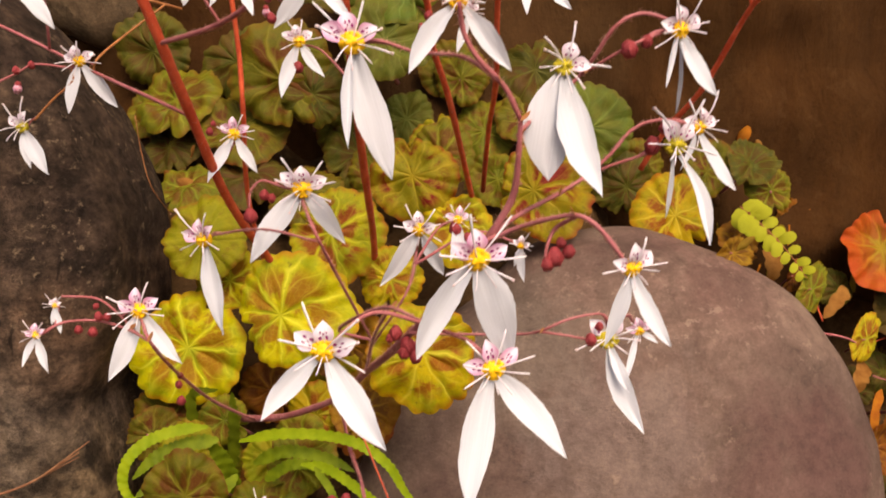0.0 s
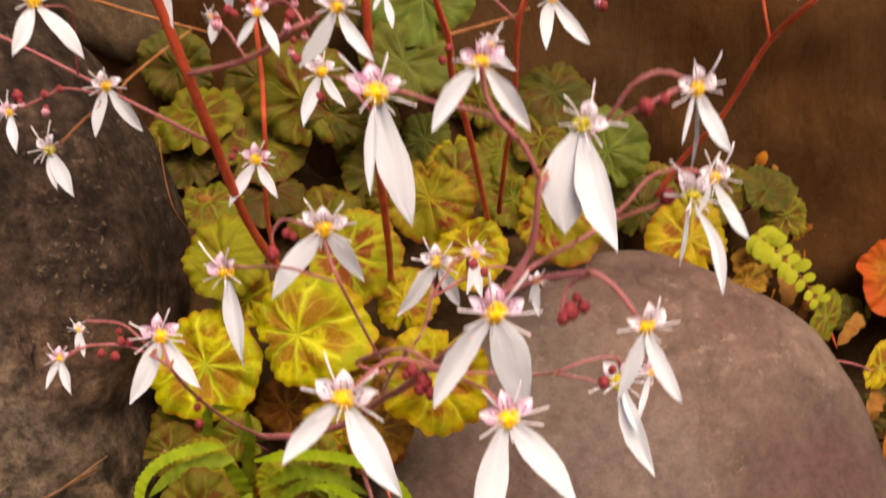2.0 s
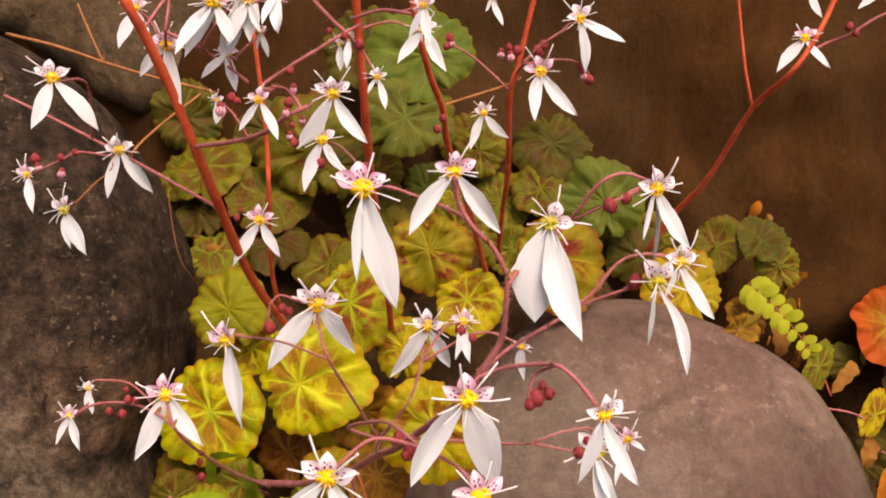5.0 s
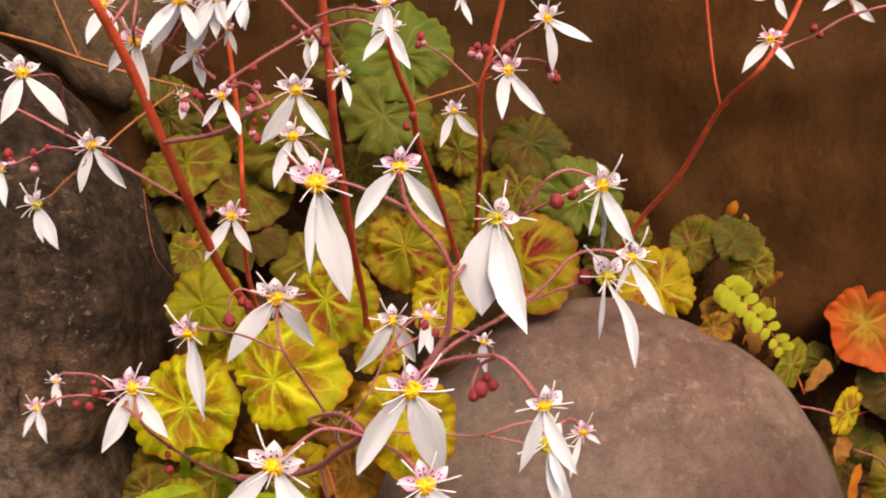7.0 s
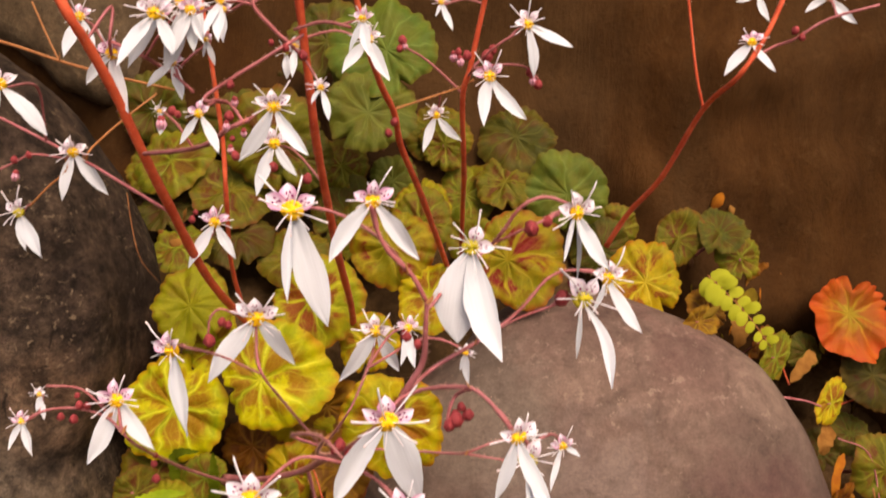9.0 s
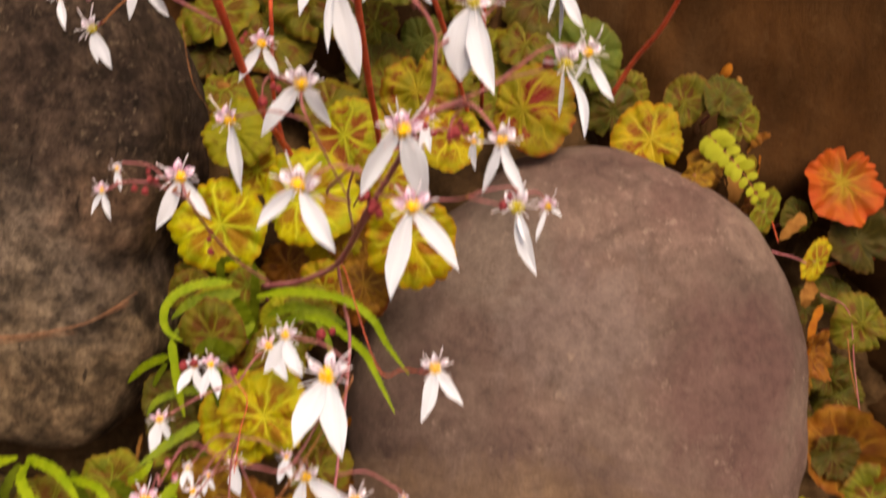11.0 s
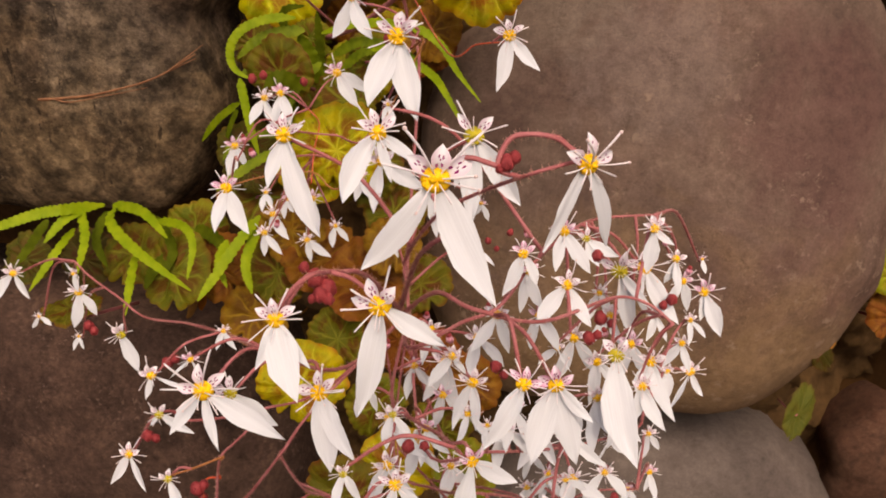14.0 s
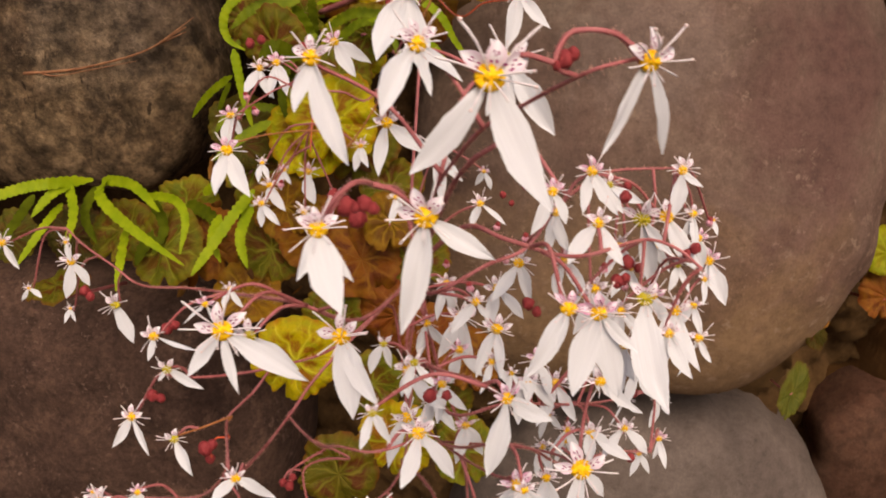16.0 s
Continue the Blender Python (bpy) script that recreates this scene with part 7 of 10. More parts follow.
flower(low_plant, (0.0339, -0.0965, 0.0654), (60, 2, 8), 0.0052, [(-15, 0.0113, 0.36), (37, 0.0103, 0.36)], 8)
stem(low_plant, [(0.0962, -0.0634, 0.0346), (0.1014, -0.041, 0.0377), (0.1113, -0.0246, 0.0364), (0.1119, -0.028, 0.0384)], 0.00050, 0.00033, STEM_PINK, 0.7, "flower_stalk")
flower(low_plant, (0.112, -0.0285, 0.0387), (60, 2, 8), 0.0056, [(-38, 0.0122, 0.36), (13, 0.0108, 0.36)], -9)
stem(low_plant, [(0.0851, -0.0754, 0.0338), (0.0863, -0.0739, 0.0413), (0.0868, -0.0727, 0.0437), (0.0872, -0.0752, 0.0452)], 0.00044, 0.00033, STEM_PINK, 0.7, "flower_stalk")
flower(low_plant, (0.0873, -0.0756, 0.0454), (60, 2, 8), 0.0057, [(-20, 0.0124, 0.36), (32, 0.0112, 0.36)], 4)
stem(low_plant, [(0.068, -0.0976, 0.0486), (0.0706, -0.0932, 0.0553), (0.0711, -0.0892, 0.0591), (0.0716, -0.0922, 0.0608)], 0.00045, 0.00033, STEM_PINK, 0.7, "flower_stalk")
flower(low_plant, (0.0716, -0.0926, 0.0611), (60, 2, 8), 0.0047, [(-39, 0.0102, 0.36), (13, 0.0091, 0.36)], -9)
stem(low_plant, [(0.0662, -0.1004, 0.0508), (0.0636, -0.0977, 0.0537), (0.0609, -0.0953, 0.0545), (0.0612, -0.097, 0.0555)], 0.00044, 0.00033, STEM_PINK, 0.7, "flower_stalk")
flower(low_plant, (0.0613, -0.0975, 0.0558), (60, 2, 8), 0.0060, [(-24, 0.0130, 0.36), (28, 0.0117, 0.36)], 1)
stem(low_plant, [(0.057, -0.1136, 0.0617), (0.0553, -0.1124, 0.0667), (0.053, -0.1115, 0.0686), (0.0534, -0.1134, 0.0697)], 0.00044, 0.00033, STEM_PINK, 0.7, "flower_stalk")
flower(low_plant, (0.0534, -0.1139, 0.07), (60, 2, 8), 0.0056, [(-10, 0.0122, 0.36), (42, 0.0110, 0.36)], 11)
stem(low_plant, [(0.0916, -0.1046, 0.1033), (0.0858, -0.0997, 0.0961), (0.076, -0.0973, 0.0825), (0.0766, -0.1007, 0.0845)], 0.00047, 0.00033, STEM_PINK, 0.7, "flower_stalk")
flower(low_plant, (0.0767, -0.1012, 0.0848), (60, 2, 8), 0.0057, [(-9, 0.0123, 0.36), (43, 0.0110, 0.36)], 12)
stem(low_plant, [(0.0168, -0.0697, 0.064), (0.0186, -0.0724, 0.0635), (0.0215, -0.0754, 0.0588), (0.0219, -0.0776, 0.0601)], 0.00044, 0.00033, STEM_PINK, 0.7, "flower_stalk")
flower(low_plant, (0.022, -0.078, 0.0603), (60, 2, 8), 0.0049, [(-13, 0.0107, 0.36), (39, 0.0097, 0.36)], 9)
stem(low_plant, [(0.0246, -0.0921, 0.0553), (0.0263, -0.0956, 0.0575), (0.0289, -0.0995, 0.0554), (0.0293, -0.1018, 0.0567)], 0.00044, 0.00033, STEM_PINK, 0.7, "flower_stalk")
flower(low_plant, (0.0294, -0.1022, 0.057), (60, 2, 8), 0.0050, [(-8, 0.0108, 0.36), (43, 0.0098, 0.36)], 13)
stem(low_plant, [(0.0247, -0.115, 0.0738), (0.0241, -0.1188, 0.0723), (0.0231, -0.1231, 0.064), (0.0234, -0.1259, 0.0658)], 0.00045, 0.00033, STEM_PINK, 0.7, "flower_stalk")
flower(low_plant, (0.0235, -0.1264, 0.0661), (58, 1, 7), 0.0062, [(-21, 0.0135, 0.34), (36, 0.0120, 0.3), (29, 0.0071, 0.25)], 10)
stem(low_plant, [(0.0713, -0.092, 0.0441), (0.0649, -0.0901, 0.0421), (0.0598, -0.0885, 0.0368), (0.0602, -0.0912, 0.0385)], 0.00045, 0.00033, STEM_PINK, 0.7, "flower_stalk")
flower(low_plant, (0.0602, -0.0915, 0.0386), (58, 1, 7), 0.0036, [(-18, 0.0078, 0.36), (43, 0.0062, 0.39)], 8)
stem(low_plant, [(0.0246, -0.0921, 0.0553), (0.0259, -0.0949, 0.0542), (0.026, -0.098, 0.0484), (0.0262, -0.1001, 0.0497)], 0.00044, 0.00033, STEM_PINK, 0.7, "flower_stalk")
flower(low_plant, (0.0263, -0.1006, 0.05), (58, 1, 7), 0.0057, [(-17, 0.0124, 0.39), (35, 0.0111, 0.36)], 6)
stem(low_plant, [(0.0319, -0.0993, 0.0285), (0.0332, -0.0964, 0.0336), (0.035, -0.0938, 0.0349), (0.0353, -0.0957, 0.0361)], 0.00044, 0.00033, STEM_PINK, 0.7, "flower_stalk")
flower(low_plant, (0.0353, -0.0961, 0.0364), (58, 1, 7), 0.0054, [(-14, 0.0117, 0.42), (31, 0.0111, 0.42)], 6)
stem(low_plant, [(-0.139, -0.0045, 0.0455), (-0.1566, 0.0035, 0.0403), (-0.1756, 0.0056, 0.031), (-0.1751, 0.0022, 0.033)], 0.00050, 0.00033, STEM_PINK, 0.7, "flower_stalk")
flower(low_plant, (-0.1749, 0.0016, 0.0334), (60, 2, 8), 0.0071, [(-31, 0.0154, 0.39), (29, 0.0128, 0.33)], -1)
stem(low_plant, [(-0.139, -0.0045, 0.0455), (-0.156, 0.0039, 0.0363), (-0.1696, 0.0047, 0.0087), (-0.169, 0.0013, 0.0107)], 0.00051, 0.00033, STEM_PINK, 0.7, "flower_stalk")
flower(low_plant, (-0.169, 0.001, 0.0108), (60, 2, 8), 0.0033, [(-37, 0.0072, 0.33), (50, 0.0068, 0.42)], 5)
stem(low_plant, [(-0.1258, -0.0082, 0.0354), (-0.1408, 0.0007, 0.0236), (-0.1511, 0.0028, 0.0001), (-0.1505, -0.0006, 0.0021)], 0.00050, 0.00033, STEM_PINK, 0.7, "flower_stalk")
flower(low_plant, (-0.1505, -0.0009, 0.0022), (60, 2, 8), 0.0032, [(-24, 0.0070, 0.42), (22, 0.0062, 0.39)], -1)
stem(low_plant, [(-0.1378, -0.005, 0.0445), (-0.1409, -0.0023, 0.0413), (-0.1431, 0.0001, 0.0362), (-0.1427, -0.0019, 0.0373)], 0.00044, 0.00033, STEM_PINK, 0.7, "flower_stalk")
flower(low_plant, (-0.1427, -0.0022, 0.0375), (60, 2, 8), 0.0038, [(-143, 0.0068, 0.2), (9, 0.0083, 0.42)], -47)
stem(low_plant, [(-0.0607, 0.0967, 0.0774), (-0.0764, 0.0936, 0.0718), (-0.0959, 0.0841, 0.0613), (-0.0953, 0.0807, 0.0633)], 0.00050, 0.00033, STEM_PINK, 0.7, "flower_stalk")
flower(low_plant, (-0.0952, 0.08, 0.0637), (60, 2, 8), 0.0082, [(-8, 0.0179, 0.42), (27, 0.0129, 0.36)], 7)
stem(low_plant, [(-0.0607, 0.0967, 0.0774), (-0.0767, 0.1087, 0.0811), (-0.0895, 0.1163, 0.0742), (-0.089, 0.1129, 0.0762)], 0.00049, 0.00033, STEM_PINK, 0.7, "flower_stalk")
flower(low_plant, (-0.0888, 0.1122, 0.0766), (60, 2, 8), 0.0077, [(-24, 0.0158, 0.42), (26, 0.0166, 0.36)], 0)
stem(low_plant, [(-0.0607, 0.0967, 0.0774), (-0.0698, 0.1039, 0.0832), (-0.078, 0.1097, 0.0795), (-0.0775, 0.1063, 0.0815)], 0.00046, 0.00033, STEM_PINK, 0.7, "flower_stalk")
flower(low_plant, (-0.0773, 0.1056, 0.0819), (60, 2, 8), 0.0082, [(18, 0.0177, 0.39), (-11, 0.0172, 0.36)], 2)
stem(low_plant, [(-0.0514, 0.0682, 0.0654), (-0.066, 0.0739, 0.0595), (-0.0798, 0.0744, 0.0408), (-0.0792, 0.071, 0.0429)], 0.00049, 0.00033, STEM_PINK, 0.7, "flower_stalk")
flower(low_plant, (-0.0791, 0.0706, 0.0431), (60, 2, 8), 0.0045, [(-9, 0.0098, 0.39), (22, 0.0084, 0.42)], 4)
stem(low_plant, [(-0.0514, 0.0682, 0.0654), (-0.0584, 0.0733, 0.0556), (-0.069, 0.0744, 0.0377), (-0.0685, 0.071, 0.0398)], 0.00048, 0.00033, STEM_PINK, 0.7, "flower_stalk")
flower(low_plant, (-0.0684, 0.0706, 0.04), (60, 2, 8), 0.0047, [(-11, 0.0101, 0.39), (24, 0.0075, 0.39)], 5)
stem(low_plant, [(-0.0482, 0.0519, 0.0612), (-0.0612, 0.0572, 0.0508), (-0.076, 0.0561, 0.0282), (-0.0754, 0.0527, 0.0303)], 0.00050, 0.00033, STEM_PINK, 0.7, "flower_stalk")
flower(low_plant, (-0.0753, 0.0521, 0.0306), (60, 2, 8), 0.0065, [(-3, 0.0112, 0.39), (43, 0.0142, 0.33)], 14)
stem(low_plant, [(-0.0507, 0.0644, 0.0643), (-0.0657, 0.0701, 0.0499), (-0.0757, 0.0697, 0.0313), (-0.0752, 0.0663, 0.0333)], 0.00050, 0.00033, STEM_PINK, 0.7, "flower_stalk")
flower(low_plant, (-0.0751, 0.0657, 0.0337), (60, 2, 8), 0.0067, [(-11, 0.0079, 0.36), (32, 0.0147, 0.42)], 7)
flower(low_plant, (-0.0677, 0.107, 0.0219), (60, 2, 8), 0.0080, [(11, 0.0174, 0.5)], 8)
stem(low_plant, [(-0.0514, 0.0682, 0.0654), (-0.0585, 0.0754, 0.0465), (-0.0615, 0.0741, 0.0148), (-0.0609, 0.0707, 0.0168)], 0.00052, 0.00033, STEM_PINK, 0.7, "flower_stalk")
flower(low_plant, (-0.0608, 0.0702, 0.0171), (60, 2, 8), 0.0067, [(8, 0.0113, 0.36), (54, 0.0146, 0.36)], 22)
stem(low_plant, [(-0.0491, 0.0561, 0.0622), (-0.0478, 0.0615, 0.0504), (-0.042, 0.0628, 0.0301), (-0.0415, 0.0594, 0.0321)], 0.00048, 0.00033, STEM_PINK, 0.7, "flower_stalk")
flower(low_plant, (-0.0414, 0.059, 0.0324), (60, 2, 8), 0.0049, [(-8, 0.0107, 0.42), (39, 0.0097, 0.39)], 11)
stem(low_plant, [(-0.0514, 0.0682, 0.0654), (-0.0409, 0.0738, 0.0598), (-0.0308, 0.0768, 0.0503), (-0.0302, 0.0734, 0.0524)], 0.00047, 0.00033, STEM_PINK, 0.7, "flower_stalk")
flower(low_plant, (-0.0301, 0.0729, 0.0526), (60, 2, 8), 0.0056, [(-14, 0.0122, 0.42), (19, 0.0109, 0.39)], 2)
stem(low_plant, [(0.0614, -0.0955, 0.114), (0.0382, -0.0879, 0.1431), (0.0221, -0.0901, 0.1508), (0.0226, -0.0935, 0.1528)], 0.00053, 0.00033, STEM_PINK, 0.7, "flower_stalk")
flower(low_plant, (0.0227, -0.0936, 0.1529), (60, 2, 8), 0.0022, [(-22, 0.0041, 0.36), (18, 0.0048, 0.36)], -1)
stem(low_plant, [(0.0194, -0.1005, 0.067), (0.016, -0.0986, 0.0675), (0.0122, -0.0969, 0.0665), (0.0125, -0.0984, 0.0674)], 0.00043, 0.00033, STEM_PINK, 0.7, "flower_stalk")
flower(low_plant, (0.0125, -0.0988, 0.0676), (60, 2, 8), 0.0043, [(-23, 0.0093, 0.42), (17, 0.0076, 0.36)], -2, old=True)
stem(low_plant, [(0.029, -0.1222, 0.0792), (0.0277, -0.1237, 0.0818), (0.0258, -0.1253, 0.0832), (0.0261, -0.1269, 0.0841)], 0.00043, 0.00033, STEM_PINK, 0.7, "flower_stalk")
flower(low_plant, (0.0261, -0.1272, 0.0843), (60, 2, 8), 0.0040, [(41, 0.0072, 0.36), (-10, 0.0087, 0.39)], 11, old=True)
stem(low_plant, [(-0.0047, -0.0073, 0.1082), (-0.0028, 0.0033, 0.1016), (-0.0044, 0.0121, 0.0894), (-0.0041, 0.0084, 0.0909)], 0.00047, 0.00033, STEM_PINK, 0.7, "flower_stalk")
flower(low_plant, (-0.004, 0.0075, 0.0912), (69, -2, 5), 0.0092, [(-12, 0.0199, 0.33), (54, 0.0201, 0.39)], 14)
stem(low_plant, [(0.0026, 0.0151, 0.0453), (0.0097, 0.0182, 0.0672), (0.0143, 0.0165, 0.0775), (0.0146, 0.0128, 0.079)], 0.00049, 0.00033, STEM_PINK, 0.7, "flower_stalk")
flower(low_plant, (0.0147, 0.0118, 0.0793), (69, -2, 5), 0.0100, [(3, 0.0216, 0.3), (36, 0.0164, 0.33)], 14)
stem(low_plant, [(-0.0008, 0.0501, 0.0615), (0.0128, 0.0545, 0.0612), (0.03, 0.0549, 0.0504), (0.0303, 0.0512, 0.0518)], 0.00049, 0.00033, STEM_PINK, 0.7, "flower_stalk")
flower(low_plant, (0.0303, 0.0508, 0.052), (69, -2, 5), 0.0042, [(-31, 0.0084, 0.42), (18, 0.0091, 0.36)], -4)
stem(low_plant, [(-0.0028, -0.1352, 0.0423), (-0.0013, -0.1374, 0.0422), (-0.0003, -0.1399, 0.039), (-0.0001, -0.1414, 0.04)], 0.00043, 0.00033, STEM_PINK, 0.7, "flower_stalk")
flower(low_plant, (-0, -0.1421, 0.0405), (56, 0, 6), 0.0084, [(-41, 0.0140, 0.39), (30, 0.0183, 0.42)], -4)
stem(low_plant, [(0.0067, -0.1331, 0.0364), (0.0097, -0.1331, 0.0375), (0.0133, -0.1334, 0.0373), (0.0135, -0.1349, 0.0383)], 0.00043, 0.00033, STEM_PINK, 0.7, "flower_stalk")
flower(low_plant, (0.0136, -0.1356, 0.0388), (56, 0, 6), 0.0082, [(-28, 0.0120, 0.36), (30, 0.0178, 0.33)], 1)
stem(low_plant, [(0.033, -0.1406, 0.0491), (0.034, -0.1429, 0.052), (0.0345, -0.1453, 0.0519), (0.0347, -0.1469, 0.0529)], 0.00044, 0.00033, STEM_PINK, 0.7, "flower_stalk")
flower(low_plant, (0.0348, -0.1475, 0.0534), (56, 0, 6), 0.0078, [(-6, 0.0109, 0.36), (32, 0.0169, 0.4)], 9)
stem(low_plant, [(0.0153, -0.1198, 0.0313), (0.0194, -0.1229, 0.0252), (0.0255, -0.1281, 0.013), (0.0258, -0.1314, 0.0152)], 0.00046, 0.00033, STEM_PINK, 0.7, "flower_stalk")
flower(low_plant, (0.0259, -0.1317, 0.0154), (56, 0, 6), 0.0037, [(-30, 0.0073, 0.39), (27, 0.0081, 0.39)], -1)
stem(low_plant, [(0.0493, -0.1311, 0.0514), (0.0501, -0.1331, 0.0542), (0.0515, -0.1352, 0.055), (0.0517, -0.1368, 0.056)], 0.00044, 0.00033, STEM_PINK, 0.7, "flower_stalk")
flower(low_plant, (0.0518, -0.1374, 0.0564), (56, 0, 6), 0.0069, [(-28, 0.0150, 0.33), (6, 0.0149, 0.42), (48, 0.0139, 0.4)], 6)
stem(low_plant, [(0.0649, -0.1331, 0.0608), (0.0662, -0.1355, 0.0646), (0.0661, -0.1383, 0.0648), (0.0663, -0.1401, 0.066)], 0.00044, 0.00033, STEM_PINK, 0.7, "flower_stalk")
flower(low_plant, (0.0664, -0.1409, 0.0666), (56, 0, 6), 0.0101, [(-2, 0.0220, 0.33), (42, 0.0102, 0.36)], 14)
stem(low_plant, [(0.0572, -0.1182, 0.0496), (0.0576, -0.1186, 0.0463), (0.0592, -0.1193, 0.0415), (0.0594, -0.1209, 0.0426)], 0.00044, 0.00033, STEM_PINK, 0.7, "flower_stalk")
flower(low_plant, (0.0594, -0.1213, 0.0429), (56, 0, 6), 0.0053, [(12, 0.0116, 0.42), (-8, 0.0097, 0.39)], 1)
stem(low_plant, [(-0.0722, -0.109, 0.0074), (-0.0755, -0.1094, 0.0085), (-0.0797, -0.1101, 0.007), (-0.0795, -0.1117, 0.0081)], 0.00044, 0.00033, STEM_PINK, 0.7, "flower_stalk")
flower(low_plant, (-0.0794, -0.1124, 0.0086), (56, 0, 6), 0.0081, [(36, 0.0176, 0.36), (-45, 0.0087, 0.14)], -3)
stem(low_plant, [(-0.0696, -0.1093, 0.0083), (-0.0679, -0.111, 0.0067), (-0.0667, -0.1129, 0.0001), (-0.0665, -0.1149, 0.0014)], 0.00044, 0.00033, STEM_PINK, 0.7, "flower_stalk")
flower(low_plant, (-0.0664, -0.1154, 0.0018), (56, 0, 6), 0.0067, [(-32, 0.0138, 0.33), (43, 0.0145, 0.33)], 4)
stem(low_plant, [(-0.0813, -0.1088, 0.0052), (-0.0793, -0.1091, -0.0026), (-0.0789, -0.1106, -0.015), (-0.0785, -0.1139, -0.0128)], 0.00046, 0.00033, STEM_PINK, 0.7, "flower_stalk")
flower(low_plant, (-0.0785, -0.1143, -0.0125), (56, 0, 6), 0.0052, [(-18, 0.0105, 0.39), (28, 0.0113, 0.33)], 4)
stem(low_plant, [(-0.0402, -0.1269, 0.0161), (-0.0412, -0.128, 0.0135), (-0.0413, -0.1293, 0.008), (-0.0411, -0.131, 0.0091)], 0.00044, 0.00033, STEM_PINK, 0.7, "flower_stalk")
flower(low_plant, (-0.041, -0.1315, 0.0094), (56, 0, 6), 0.0061, [(-29, 0.0087, 0.42), (35, 0.0132, 0.4)], 2)
stem(low_plant, [(0.068, -0.0976, 0.0486), (0.0702, -0.1004, 0.0484), (0.0721, -0.1036, 0.0436), (0.0724, -0.1057, 0.045)], 0.00044, 0.00033, STEM_PINK, 0.7, "flower_stalk")
flower(low_plant, (0.0724, -0.1061, 0.0453), (56, 0, 6), 0.0056, [(56, 0.0121, 0.36), (-12, 0.0087, 0.33)], 15)
stem(low_plant, [(0.0315, -0.0453, -0.053), (0.06, -0.0428, -0.0504), (0.0825, -0.0495, -0.0604), (0.0829, -0.0528, -0.0582)], 0.00052, 0.00033, STEM_PINK, 0.7, "flower_stalk")
flower(low_plant, (0.083, -0.0532, -0.0579), (56, 0, 6), 0.0052, [(-32, 0.0097, 0.33), (43, 0.0113, 0.39)], 4)
stem(low_plant, [(0.029, -0.1222, 0.0792), (0.0264, -0.1181, 0.0782), (0.0224, -0.1144, 0.0719), (0.0226, -0.1166, 0.0733)], 0.00044, 0.00033, STEM_PINK, 0.7, "flower_stalk")
flower(low_plant, (0.0227, -0.1171, 0.0737), (56, 0, 6), 0.0062, [(43, 0.0136, 0.36), (-14, 0.0069, 0.33)], 10)
stem(low_plant, [(0.0544, -0.1167, 0.0644), (0.0544, -0.1128, 0.071), (0.0554, -0.1092, 0.0734), (0.0557, -0.1117, 0.075)], 0.00044, 0.00033, STEM_PINK, 0.7, "flower_stalk")
flower(low_plant, (0.0557, -0.1121, 0.0753), (56, 0, 6), 0.0053, [(-13, 0.0115, 0.4), (18, 0.0097, 0.36)], 2)
stem(low_plant, [(0.0345, -0.1044, 0.0319), (0.0397, -0.1103, 0.019), (0.0442, -0.1216, 0.0012), (0.0446, -0.1249, 0.0034)], 0.00049, 0.00033, STEM_PINK, 0.7, "flower_stalk")
flower(low_plant, (0.0446, -0.1253, 0.0037), (56, 0, 6), 0.0040, [(-21, 0.0081, 0.42), (41, 0.0087, 0.36)], 7)
stem(low_plant, [(0.0217, -0.1447, 0.0724), (0.0247, -0.1417, 0.0753), (0.0286, -0.1389, 0.0737), (0.0289, -0.1407, 0.0748)], 0.00044, 0.00033, STEM_PINK, 0.7, "flower_stalk")
flower(low_plant, (0.0289, -0.1413, 0.0751), (59, 1, 7), 0.0066, [(-19, 0.0130, 0.39), (36, 0.0142, 0.33)], 6)
stem(low_plant, [(0.0488, -0.1202, 0.0671), (0.0499, -0.1204, 0.0744), (0.049, -0.1209, 0.0784), (0.0494, -0.1238, 0.0801)], 0.00045, 0.00033, STEM_PINK, 0.7, "flower_stalk")
flower(low_plant, (0.0494, -0.124, 0.0802), (59, 1, 7), 0.0028, [(-7, 0.0061, 0.36), (40, 0.0059, 0.33)], 11)
stem(low_plant, [(0.0498, -0.1332, 0.0655), (0.0517, -0.1375, 0.0657), (0.0532, -0.1421, 0.0616), (0.0535, -0.1448, 0.0632)], 0.00044, 0.00033, STEM_PINK, 0.7, "flower_stalk")
flower(low_plant, (0.0536, -0.1452, 0.0634), (59, 1, 7), 0.0047, [(-23, 0.0101, 0.33), (31, 0.0092, 0.42)], 3)
stem(low_plant, [(-0.0174, -0.1369, 0.0545), (-0.0165, -0.1395, 0.0585), (-0.0165, -0.1423, 0.0581), (-0.0163, -0.1442, 0.0592)], 0.00044, 0.00033, STEM_PINK, 0.7, "flower_stalk")
flower(low_plant, (-0.0162, -0.1446, 0.0594), (59, 1, 7), 0.0048, [(-44, 0.0084, 0.42), (61, 0.0104, 0.36)], 6)
stem(low_plant, [(-0.0495, -0.1173, 0.019), (-0.0531, -0.1183, 0.0253), (-0.0587, -0.1195, 0.0248), (-0.0584, -0.1222, 0.0265)], 0.00045, 0.00033, STEM_PINK, 0.7, "flower_stalk")
flower(low_plant, (-0.0584, -0.1226, 0.0267), (59, 1, 7), 0.0042, [(-37, 0.0091, 0.39), (24, 0.0090, 0.42)], -5)
stem(low_plant, [(-0.0768, -0.1089, 0.0063), (-0.0796, -0.1089, 0.0092), (-0.0821, -0.1091, 0.0107), (-0.0819, -0.1107, 0.0116)], 0.00044, 0.00033, STEM_PINK, 0.7, "flower_stalk")
